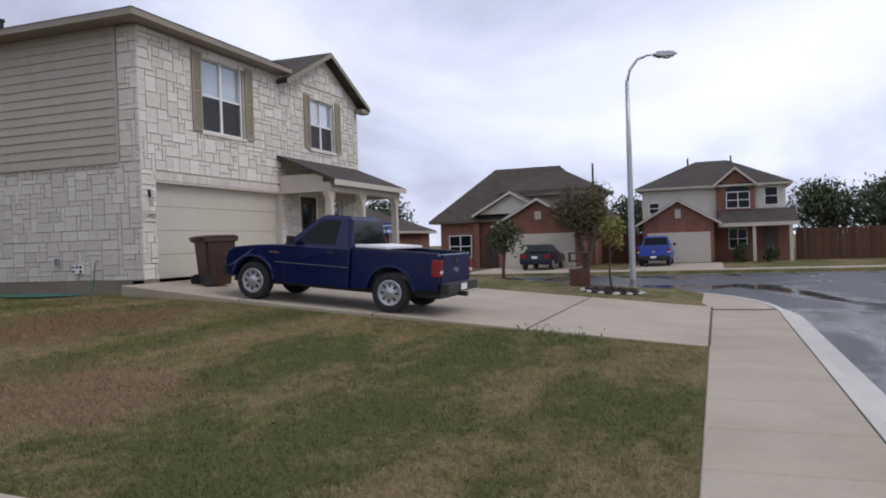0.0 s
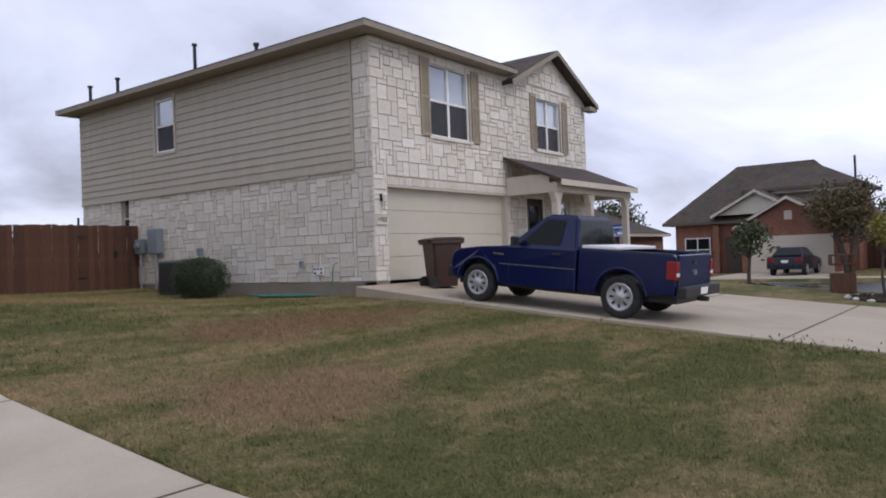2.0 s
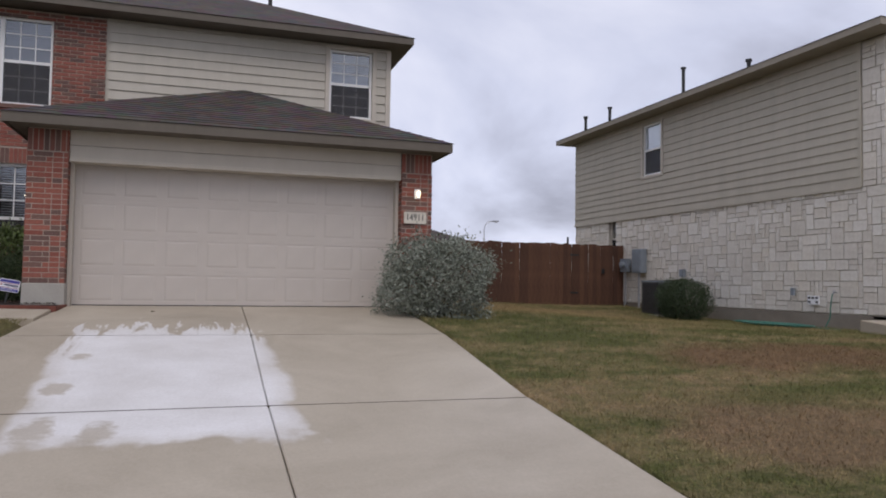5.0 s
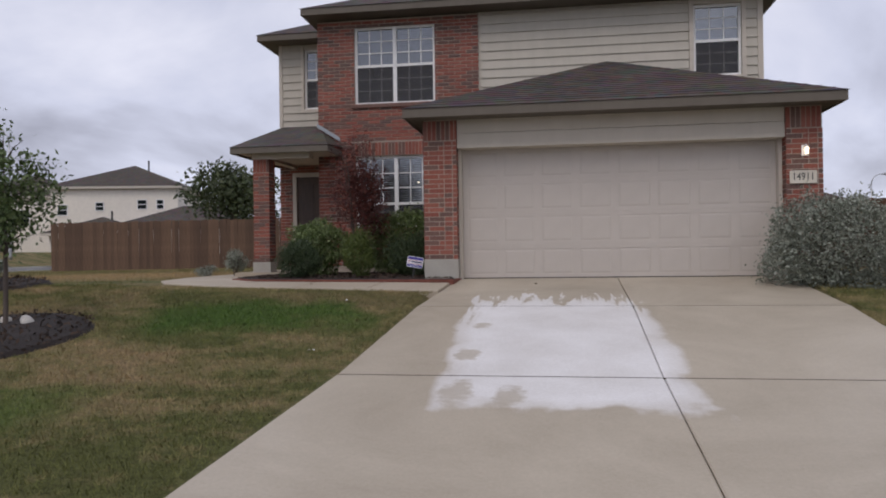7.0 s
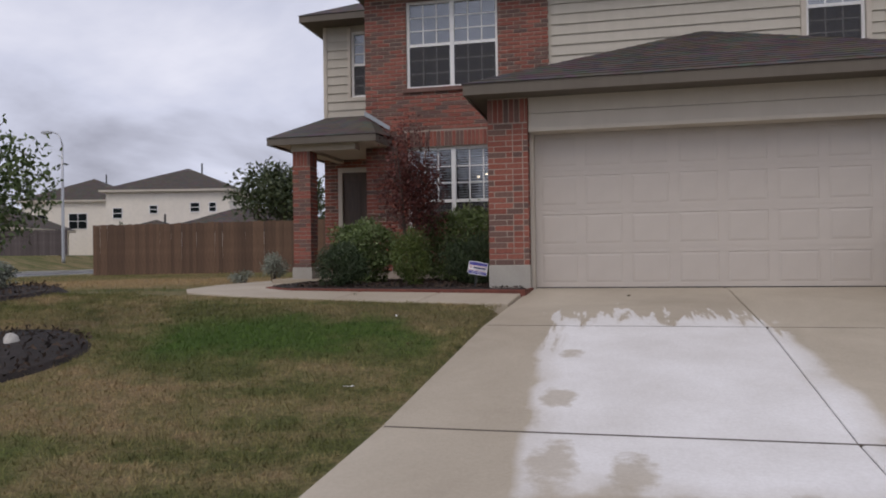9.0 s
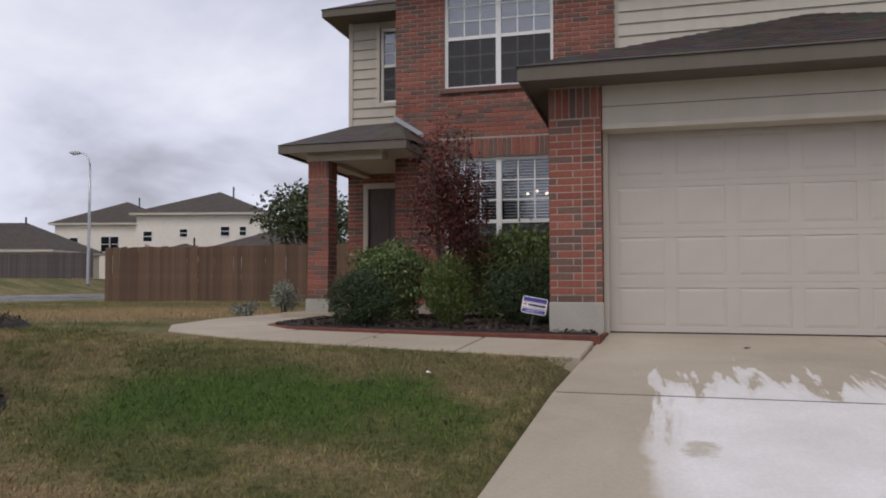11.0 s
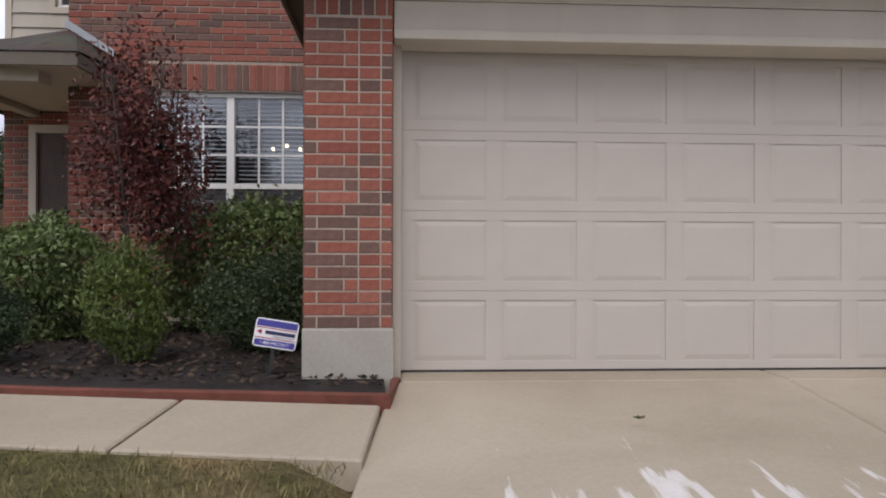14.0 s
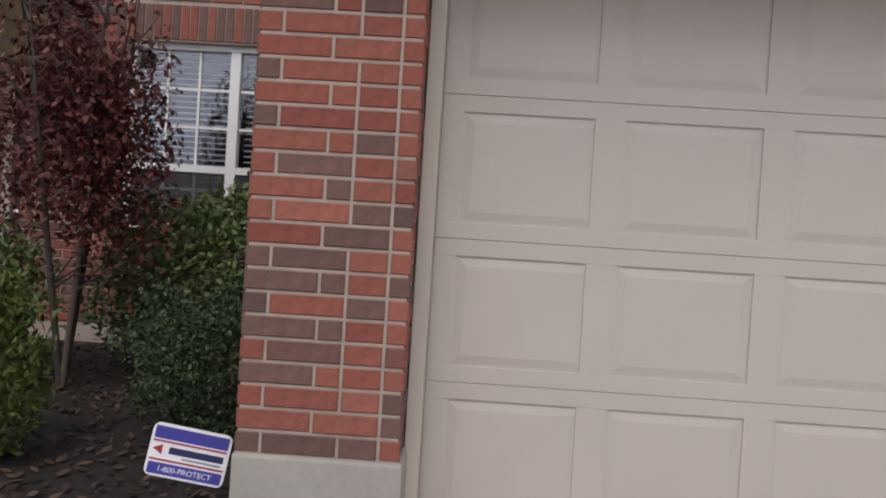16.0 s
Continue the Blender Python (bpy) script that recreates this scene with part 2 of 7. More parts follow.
def glass_material(name, tint=(0.9, 0.93, 0.95)):
    m = bpy.data.materials.new(name)
    m.use_nodes = True
    n, l = m.node_tree.nodes, m.node_tree.links
    n.clear()
    out, mixer, face = n.new("ShaderNodeOutputMaterial"), n.new("ShaderNodeMixShader"), n.new("ShaderNodeLayerWeight")
    clear, shine = n.new("ShaderNodeBsdfTransparent"), n.new("ShaderNodeBsdfGlossy")
    rise, share = n.new("ShaderNodeMath"), n.new("ShaderNodeMath")
    rise.operation, rise.inputs[1].default_value = "POWER", 3.0
    share.operation, share.inputs[1].default_value, share.inputs[2].default_value = "MULTIPLY_ADD", 0.7, 0.12
    shine.inputs["Roughness"].default_value, shine.inputs["Color"].default_value = 0.02, (1, 1, 1, 1)
    clear.inputs["Color"].default_value = (*tint, 1)
    for a, b in ((face.outputs["Facing"], rise.inputs[0]), (rise.outputs[0], share.inputs[0]), (share.outputs[0], mixer.inputs[0]),
                 (clear.outputs[0], mixer.inputs[1]), (shine.outputs[0], mixer.inputs[2]), (mixer.outputs[0], out.inputs[0])):
        l.new(a, b)
    return m


def screen_material():
    m = bpy.data.materials.new("insect_screen")
    m.use_nodes = True
    n, l = m.node_tree.nodes, m.node_tree.links
    clear, mixer = n.new("ShaderNodeBsdfTransparent"), n.new("ShaderNodeMixShader")
    n["Principled BSDF"].inputs["Base Color"].default_value = (0.05, 0.05, 0.055, 1)
    n["Principled BSDF"].inputs["Roughness"].default_value = 0.8
    mixer.inputs[0].default_value = 0.55
    l.new(clear.outputs[0], mixer.inputs[1])
    l.new(n["Principled BSDF"].outputs[0], mixer.inputs[2])
    l.new(mixer.outputs[0], n["Material Output"].inputs[0])
    return m


def glow(name, c, power):
    m = Nodes(name)
    m.color(c)
    m.b.inputs["Emission Color"].default_value, m.b.inputs["Emission Strength"].default_value = (*c, 1), power
    return m.mat


def asphalt_material():
    m = Nodes("damp_asphalt")
    wet = m.noise(0.16, 4, 0.55, m.stretch(1, 1.8, 1), 0.6)
    m.color(m.mix(0.8, m.ramp(wet, (0.36, (0.030, 0.031, 0.034)), (0.6, (0.062, 0.063, 0.066))),
                  m.ramp(m.noise(70, 4, 0.8), (0.3, (0.6, 0.6, 0.6)), (0.7, (1.2, 1.2, 1.2))), "MULTIPLY"))
    m.l.new(m.ramp(wet, (0.40, (0.06, 0.06, 0.06)), (0.52, (0.48, 0.48, 0.48))), m.b.inputs["Roughness"])
    m.bump(m.noise(160, 3), 0.12, 0.004)
    return m.mat


BRICK, STONE = brick_material(), stone_material()
MORTAR = plain("pale_mortar", (0.40, 0.335, 0.28), 0.95, vary=0.2, scale=16, bump=0.5)
CREAM_MORTAR = plain("sandy_mortar", (0.50, 0.45, 0.38), 0.95, vary=0.2, scale=14, bump=0.5)
TAN = weathered("tan_board_paint", (0.50, 0.465, 0.40), (0.44, 0.41, 0.35))
TAN_W = weathered("taupe_board_paint", (0.47, 0.43, 0.355), (0.40, 0.365, 0.30))
TRIM = weathered("beige_trim_paint", (0.55, 0.50, 0.43), (0.50, 0.455, 0.39))
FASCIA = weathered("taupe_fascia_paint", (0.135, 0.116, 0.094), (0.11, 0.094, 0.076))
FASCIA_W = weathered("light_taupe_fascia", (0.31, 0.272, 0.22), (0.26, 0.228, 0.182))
RIMPAINT = plain("silver_wheel_paint", (0.46, 0.47, 0.49), 0.32, 0.5, vary=0.05, bump=0)
DOORPAINT = plain("garage_door_paint", (0.50, 0.455, 0.41), 0.5, vary=0.05, scale=3, bump=0.05)
SHUTTER = plain("shutter_paint", (0.33, 0.28, 0.20), 0.6)
ROOF = shingle_material("brown_shingle", (0.040, 0.031, 0.028), (0.078, 0.061, 0.054))
ROOF_FAR = shingle_material("grey_brown_shingle", (0.045, 0.036, 0.030), (0.075, 0.060, 0.050))
FOUNDATION = concrete_material("foundation_concrete", (0.33, 0.31, 0.275), (0.45, 0.43, 0.385))
FOUND_DIRTY = concrete_material("stained_foundation", (0.20, 0.17, 0.135), (0.32, 0.285, 0.24))
DRIVE = concrete_material("driveway_concrete", (0.36, 0.308, 0.235), (0.50, 0.44, 0.35), patch=True)
WALKWAY = concrete_material("sidewalk_concrete", (0.355, 0.30, 0.228), (0.46, 0.40, 0.315))
CURB = concrete_material("curb_concrete", (0.48, 0.46, 0.42), (0.62, 0.60, 0.56))
ASPHALT = asphalt_material()
GRASS, BLADE = grass_material("lawn_soil"), grass_material("grass_blade", True)
MULCH = plain("dark_bark_mulch", (0.022, 0.016, 0.014), 0.95, vary=0.7, scale=22, bump=1.0)
CHIP = leaf_material("bark_chip", (0.02, 0.016, 0.014), (0.06, 0.04, 0.03), (0.10, 0.07, 0.05), rough=0.9)
WHITE = plain("white_vinyl", (0.80, 0.80, 0.79), 0.4, vary=0.05, bump=0)
GLASS, SCREEN = glass_material("window_glass"), screen_material()
# Near-black walls: the darkness of the unlit rooms is put into this colour.
DARKROOM = plain("unlit_room_shade", (0.055, 0.055, 0.06), 0.9, vary=0.2, scale=2, bump=0)
BLIND = plain("slat_blind", (0.50, 0.52, 0.55), 0.6, vary=0.05, bump=0)
# Grey slats: sky reflected in the brick house's upper panes, put into colour.
GREY_REFLECTION = plain("pane_reflection_grey", (0.17, 0.175, 0.20), 0.6, vary=0.05, bump=0)
PALEBLIND = plain("white_blind", (0.62, 0.64, 0.68), 0.6, vary=0.03, bump=0)
CEDAR = wood_material("stained_cedar", (0.080, 0.036, 0.021), (0.135, 0.062, 0.034))
OLDWOOD = wood_material("weathered_cedar", (0.105, 0.062, 0.040), (0.175, 0.105, 0.066))
GREYWOOD = wood_material("silvered_fence_wood", (0.085, 0.068, 0.068), (0.14, 0.118, 0.115))
DOORWOOD = wood_material("brown_door_wood", (0.07, 0.045, 0.035), (0.09, 0.06, 0.045), 0.5)
GALV = plain("galvanised_steel", (0.46, 0.47, 0.49), 0.42, 0.75, vary=0.15, bump=0.05)
METERBOX = plain("grey_box_paint", (0.22, 0.25, 0.28), 0.5)
BLACK = plain("black_plastic", (0.02, 0.02, 0.022), 0.5)
RUBBER = plain("tyre_rubber", (0.022, 0.022, 0.023), 0.85, vary=0.3)
CHROME = plain("chrome", (0.75, 0.76, 0.78), 0.18, 1.0, vary=0.05, bump=0)
BLUE = plain("dark_blue_car_paint", (0.004, 0.010, 0.058), 0.16, 0.0, vary=0.06, scale=2, bump=0, spec=0.35)
BLUE2 = plain("bright_blue_car_paint", (0.02, 0.06, 0.36), 0.25, 0.0, vary=0.06, scale=2, bump=0, spec=0.6)
NAVY = plain("black_blue_car_paint", (0.012, 0.014, 0.025), 0.25, 0.0, vary=0.06, scale=2, bump=0, spec=0.6)
AUTOGLASS = plain("tinted_car_glass", (0.010, 0.013, 0.014), 0.05, 0.0, vary=0.05, bump=0, spec=0.14)
REDLENS = plain("red_lamp_lens", (0.25, 0.008, 0.01), 0.15, vary=0.05, bump=0)
CLEARLENS = plain("clear_lamp_lens", (0.7, 0.68, 0.66), 0.12, vary=0.05, bump=0)
BIN = plain("brown_bin_plastic", (0.055, 0.026, 0.019), 0.5, vary=0.15)
LEAF_SAGE = leaf_material("silver_sage_leaf", (0.11, 0.13, 0.095), (0.20, 0.22, 0.175), (0.31, 0.335, 0.285), (0.155, 0.165, 0.125), rough=0.7)
LEAF_DARK = leaf_material("dark_shrub_leaf", (0.020, 0.036, 0.015), (0.038, 0.060, 0.025), (0.062, 0.088, 0.040))
LEAF_MID = leaf_material("hedge_leaf", (0.04, 0.066, 0.023), (0.085, 0.128, 0.042), (0.155, 0.20, 0.085))
LEAF_GLOSSY = leaf_material("laurel_leaf", (0.055, 0.09, 0.026), (0.11, 0.165, 0.05), (0.19, 0.24, 0.10), (0.075, 0.11, 0.035), rough=0.4)
LEAF_LIGHT = leaf_material("light_shrub_leaf", (0.05, 0.08, 0.017), (0.09, 0.125, 0.03), (0.13, 0.155, 0.045))
LEAF_RED = leaf_material("autumn_crape_leaf", (0.05, 0.014, 0.014), (0.095, 0.026, 0.022), (0.15, 0.048, 0.036))
LEAF_TREE = leaf_material("oak_leaf", (0.03, 0.045, 0.02), (0.055, 0.075, 0.03), (0.085, 0.10, 0.045))
LEAF_RUST = leaf_material("turning_leaf", (0.05, 0.055, 0.024), (0.09, 0.082, 0.035), (0.15, 0.09, 0.04), (0.06, 0.07, 0.03))
LEAF_YELLOW = leaf_material("yellow_leaf", (0.16, 0.15, 0.03), (0.24, 0.21, 0.05), (0.12, 0.13, 0.03))
BARK = wood_material("tree_bark", (0.07, 0.055, 0.045), (0.12, 0.095, 0.08))
SIGNBLUE = plain("sign_blue", (0.055, 0.05, 0.30), 0.4, vary=0.05, bump=0)
SIGNINK = plain("sign_dark_blue", (0.02, 0.025, 0.09), 0.4, vary=0.05, bump=0)
SIGNSTREET = plain("street_sign_blue", (0.03, 0.13, 0.48), 0.4, vary=0.05, bump=0)
SIGNWHITE = plain("sign_white", (0.82, 0.82, 0.83), 0.4, vary=0.03, bump=0)
SIGNRED = plain("sign_red", (0.35, 0.03, 0.06), 0.4, vary=0.03, bump=0)
INK = plain("black_paint", (0.015, 0.015, 0.015), 0.5, vary=0.05, bump=0)
PLATE = plain("cream_plate", (0.66, 0.61, 0.52), 0.6, vary=0.08)
DIRT = plain("dirt_filled_joint", (0.085, 0.070, 0.052), 0.95, vary=0.3, scale=20, bump=0.4)
EDGING = plain("red_brick_edging", (0.16, 0.05, 0.033), 0.85, vary=0.3, scale=14, bump=0.4)
HOSE = plain("green_hose", (0.03, 0.16, 0.11), 0.4)
ROCK = plain("pale_rock", (0.52, 0.50, 0.46), 0.9, vary=0.25, bump=0.5)
STUCCO = plain("cream_stucco", (0.66, 0.62, 0.53), 0.9, vary=0.08, scale=3, bump=0.2)
STUCCO_W = plain("white_stucco", (0.75, 0.70, 0.62), 0.9, vary=0.08, scale=3, bump=0.2)
FARBRICK = plain("distant_brick", (0.235, 0.105, 0.072), 0.9, vary=0.35, scale=9, bump=0.4)
BULB = glow("lit_bulb", (1.0, 0.80, 0.55), 3.0)


# ---- building helpers ----
def bm_box(bm, x0, x1, y0, y1, z0, z1, bevel=0.0):
    vs = [bm.verts.new(p) for p in ((x0, y0, z0), (x1, y0, z0), (x1, y1, z0), (x0, y1, z0), (x0, y0, z1), (x1, y0, z1), (x1, y1, z1), (x0, y1, z1))]
    fs = [bm.faces.new([vs[k] for k in f]) for f in ((3, 2, 1, 0), (4, 5, 6, 7), (0, 1, 5, 4), (1, 2, 6, 5), (2, 3, 7, 6), (3, 0, 4, 7))]
    if bevel:
        es = list({ed for f in fs for ed in f.edges})
        bmesh.ops.bevel(bm, geom=es, offset=bevel, segments=2, affect="EDGES", profile=0.6)
    return vs


def bm_prism(bm, pts, a, b, axis="y", bevel=0.0):
    """A polygon of (p, q) points drawn out from a to b along one axis."""
    put = {"y": lambda p, q, d: (p, d, q), "x": lambda p, q, d: (d, p, q), "z": lambda p, q, d: (p, q, d)}[axis]
    v0, v1 = [bm.verts.new(put(p, q, a)) for p, q in pts], [bm.verts.new(put(p, q, b)) for p, q in pts]
    fs = [bm.faces.new(v0), bm.faces.new(v1[::-1])]
    n = len(pts)
    fs += [bm.faces.new((v0[k], v1[k], v1[(k + 1) % n], v0[(k + 1) % n])) for k in range(n)]
    bmesh.ops.recalc_face_normals(bm, faces=fs)
    if bevel:
        rim = [ed for f in fs[:2] for ed in f.edges]
        bmesh.ops.bevel(bm, geom=rim, offset=bevel, segments=3, affect="EDGES", profile=0.6)


def bm_tube(bm, pts, radii, sides=10, cap=True):
    """A round tube along points."""
    pts = [Vector(p) for p in pts]
    if isinstance(radii, (int, float)):
        radii = [radii] * len(pts)
    rings = []
    for k, p in enumerate(pts):
        d = (pts[min(k + 1, len(pts) - 1)] - pts[max(k - 1, 0)]).normalized()
        u = d.orthogonal().normalized() if abs(d.z) > 0.95 else d.cross(Vector((0, 0, 1))).normalized()
        if abs(d.z) > 0.95:
            u = Vector((1, 0, 0))
        v = d.cross(u).normalized()
        rings.append([bm.verts.new(p + (u * math.cos(a) + v * math.sin(a)) * radii[k]) for a in (2 * math.pi * s / sides for s in range(sides))])
    for r0, r1 in zip(rings, rings[1:]):
        for s in range(sides):
            bm.faces.new((r0[s], r0[(s + 1) % sides], r1[(s + 1) % sides], r1[s]))
    if cap:
        bm.faces.new(rings[0][::-1])
        bm.faces.new(rings[-1])


def to_mesh(name, bm, material, smooth=False):
    me = bpy.data.meshes.new(name)
    bmesh.ops.recalc_face_normals(bm, faces=bm.faces)
    bm.to_mesh(me)
    bm.free()
    if smooth:
        me.shade_smooth()
    me.materials.append(material)
    return me


def part(name, bm, material, parent=None, label="", smooth=False):
    ob = new(name, to_mesh(name, bm, material, smooth))
    if parent is not None:
        ob.parent = parent
    if label:
        ob["label"] = label
    return ob


SPLIT = {"fascia", "garage_wall", "side_wall", "window_casing", "foundation", "side_jamb", "rim", "door_panel", "stripe", "rear_wall", "upper_wall", "beam", "porch_beam", "bed_rail", "gate_hinge"}


def boxes(name, rows, material, parent=None, label="", bevel=0.0):
    """Boxes as one part, or, for boards and walls that stand apart, as a part each."""
    if name in SPLIT and len(rows) > 1:
        return [boxes(name, [r], material, parent, label, bevel) for r in rows][0]
    bm = bmesh.new()
    for r in rows:
        bm_box(bm, *r, bevel=bevel)
    return part(name, bm, material, parent, label)


def thing(name, label, category, group="", kind="", at=None):
    ob = new(name)
    if at is not None:
        ob.matrix_world = at
    return tagged(ob, label, category, group, kind)


def raw_mesh(name, verts, faces, material):
    me = bpy.data.meshes.new(name)
    verts, faces = np.asarray(verts, dtype=np.float32), np.asarray(faces, dtype=np.int32)
    me.vertices.add(len(verts))
    me.vertices.foreach_set("co", verts.ravel())
    n, k = faces.shape
    me.loops.add(n * k)
    me.loops.foreach_set("vertex_index", faces.ravel())
    me.polygons.add(n)
    me.polygons.foreach_set("loop_start", np.arange(0, n * k, k, dtype=np.int32))
    me.update(calc_edges=True)
    me.shade_flat()
    me.materials.append(material)
    return me


def leaves(rng, points, size, aspect=0.5, droop=0.0):
    """Pointed leaf quads at points, folded at random: verts and faces."""
    n = len(points)
    d = rng.normal(size=(n, 3))
    d[:, 2] -= droop
    d /= np.linalg.norm(d, axis=1)[:, None]
    s = np.cross(d, rng.normal(size=(n, 3)))
    s /= np.linalg.norm(s, axis=1)[:, None] + 1e-9
    ln = size * rng.uniform(0.6, 1.25, n)[:, None]
    tip, mid = points + d * ln, points + d * ln * 0.5
    w = s * ln * aspect * 0.5
    verts = np.stack([points, mid + w, tip, mid - w], 1).reshape(-1, 3)
    return verts, np.arange(4 * n).reshape(n, 4)


def lumpy(rng, n, centre, radii, lumps=7, shell=0.45, flat=0.0):
    """Points in a lumpy crown: several overlapping puffs inside an ellipsoid, denser near their skins."""
    centre, radii = np.array(centre), np.array(radii)
    cs = rng.normal(size=(lumps, 3))
    cs /= np.linalg.norm(cs, axis=1)[:, None]
    cs *= rng.uniform(0.25, 0.68, (lumps, 1))
    rs = rng.uniform(0.34, 0.58, lumps)
    pick = rng.integers(0, lumps, n)
    d = rng.normal(size=(n, 3))
    d /= np.linalg.norm(d, axis=1)[:, None]
    r = shell + (1 - shell) * rng.uniform(0, 1, n) ** 0.5
    r *= 1 + 0.18 * rng.normal(size=n) * (rng.uniform(size=n) < 0.25)
    p = cs[pick] + d * (rs[pick] * r)[:, None]
    p[:, 2] = np.maximum(p[:, 2], -1 + flat)
    return centre + p * radii


def dome(rng, n, centre, radii, rough=0.16, fill=0.30, square=2.0):
    """Points in a dense rounded bush with an uneven skin; a higher square makes it boxier, as if clipped."""
    d = rng.normal(size=(n, 3))
    d /= (np.abs(d) ** square).sum(1)[:, None] ** (1 / square)
    ph = rng.uniform(0, 6.28, (6, 1))
    fr = rng.normal(0, 4.5, (6, 3))
    skin = 1 + rough * np.sin(d @ fr.T + ph.T).mean(1) * 1.8
    r = (fill + (1 - fill) * rng.uniform(0, 1, n) ** 0.35) * skin
    r *= 1 + 0.10 * rng.normal(size=n) * (rng.uniform(size=n) < 0.3)
    return np.array(centre) + d * r[:, None] * np.array(radii)


def gfun(x, y):
    """Height of the lawn."""
    def seg(v, pts):
        return float(np.interp(v, [p[0] for p in pts], [p[1] for p in pts]))
    a = seg(y, [(-14, -1.17), (-12.47, -1.17), (-8.2, -0.985), (-5.2, -0.665), (-3.66, -0.42), (-2.13, -0.155), (-0.8, -0.025), (0.3, 0.0), (60, 0.0)])
    b = seg(y, [(-14, -1.17), (-12.47, -1.17), (-7.0, -0.735), (-4.0, -0.46), (-1.8, -0.34), (3.2, -0.36), (7.7, -0.15), (60, -0.1)])
    k = min(1.0, max(0.0, (x - 5.5) / 7.0))
    z = a + (b - a) * k * k * (3 - 2 * k)
    if x > 24.5:
        j = min(1.0, (x - 24.5) / 3.0)
        z += (-1.17 - z) * j * j * (3 - 2 * j)
    if x < -9:
        j = min(1.0, (-9 - x) / 9.0)
        z += (max(z, -0.5) * 0.5 - 0.15 - z) * j * 0.5
    return z


# ---- ground, road, paving ----
def axis(lo, hi, step, extra):
    vals = list(np.arange(lo, hi + 1e-6, step)) + list(extra)
    return sorted({round(float(v), 3) for v in vals})


def road_at(x, y):
    front = -23.5 < y < -13.90 and x < 30
    cross = 29.0 < x < 39.5
    corner = x > 19 and y < -4 and math.hypot(x - 19, y + 4) > 9.94 and x < 30 and y > -23.5
    return front or cross or corner


GX = axis(-14, 30, 0.5, (-600, -300, -150, -80, -50, -36, -33.5, -31.5, -31.3, -30, -25, -20.3, -20.0, -17, 32, 35, 39.4, 39.6, 42, 48, 55, 65, 80, 110, 160, 300, 600, 28.99, 29.01))
GY = axis(-14, 14, 0.5, (-600, -300, -150, -80, -50, -35, -28, -23.6, -23.4, -19, -13.89, -13.91, -14.0, 16, 18, 21, 25, 30, 40, 55, 75, 110, 160, 300, 600))
gv, gf = [], []
for yy in GY:
    for xx in GX:
        zz = -1.5 if road_at(xx, yy) else (-1.17 if (yy < -14 or xx > 29) else gfun(xx, yy))
        if (0.0 <= xx <= 4.5 and -12.0 < yy < 0.2) or (14.0 <= xx <= 19.5 and -12 < yy < -1.5):
            zz -= 0.22
        if -31.35 < xx < -20.2 and yy > 2.5:
            zz = -0.6
        if xx < -31.4 and 2 < yy < 60:
            zz = min(0.85, -0.12 + (-31.4 - xx) * 0.21)
        if xx > 60 or abs(yy) > 60 or xx < -85:
            zz = -0.9
        gv.append((xx, yy, zz))
nx = len(GX)
for j in range(len(GY) - 1):
    for i in range(nx - 1):
        gf.append((j * nx + i, j * nx + i + 1, (j + 1) * nx + i + 1, (j + 1) * nx + i))
ground = new("ground", raw_mesh("ground", gv, gf, GRASS))
tagged(ground, "thin winter lawn, dull green with straw and bare patches", "lawn", kind="structure")
bm = bmesh.new()
bm_box(bm, -200, 60, -23.45, -13.9, -1.6, -1.33)
bm_box(bm, 27, 39.45, -13.9, 160, -1.6, -1.33)
bm_box(bm, 19, 27, -13.9, -4, -1.6, -1.332)
tagged(part("road", bm, ASPHALT), "damp dark asphalt street with wet shining patches", "road", kind="structure")
bm = bmesh.new()
bm_box(bm, -31, -20.5, 3, 160, -0.9, -0.26)
tagged(part("road", bm, ASPHALT), "damp asphalt side street beyond the fence", "road", kind="structure")
tagged(boxes("kerb", [(-20.5, -20.1, 3, 160, -0.9, -0.16)], CURB), "pale concrete kerb along the side street", "kerb", kind="structure")
tagged(boxes("kerb", [(-31.4, -31, 3, 160, -0.9, -0.10)], CURB), "pale concrete kerb on the far side of the side street", "kerb", kind="structure")

# kerb and gutter along the front street, round the corner and up the cross street
path = [(-200, -13.82)] + [(x, -13.82) for x in (-40, 0, 19)]
path += [(19 + 9.82 * math.cos(a), -4 + 9.82 * math.sin(a)) for a in np.linspace(-math.pi / 2 + 0.08, 0, 14)] + [(28.82, 160)]


def swept(name, line, section, material, parent=None):
    """A section of (offset, z) points swept along a line; offsets lie to the right of the line."""
    bm = bmesh.new()
    rows = []
    for k, p in enumerate(line):
        a, b = Vector(line[max(k - 1, 0)]), Vector(line[min(k + 1, len(line) - 1)])
        d = (b - a).normalized()
        n = Vector((d.y, -d.x))
        rows.append([bm.verts.new((p[0] + n.x * o, p[1] + n.y * o, z)) for o, z in section])
    m_ = len(section)
    for r0, r1 in zip(rows, rows[1:]):
        for k in range(m_):
            bm.faces.new((r0[k], r1[k], r1[(k + 1) % m_], r0[(k + 1) % m_]))
    bm.faces.new(rows[0])
    bm.faces.new(rows[-1][::-1])
    return part(name, bm, material, parent)


tagged(swept("kerb", path, [(0, -1.55), (0, -1.155), (0.13, -1.16), (0.19, -1.315), (0.5, -1.325), (0.5, -1.55)], CURB), "rounded pale concrete kerb with gutter", "kerb", kind="structure")
tagged(swept("kerb", [(39.5, 160), (39.5, -23), (39.5, -160)], [(0, -1.55), (0, -1.325), (-0.3, -1.31), (-0.35, -1.16), (-0.5, -1.16), (-0.5, -1.55)], CURB), "pale kerb on the far side of the cross street", "kerb", kind="structure")

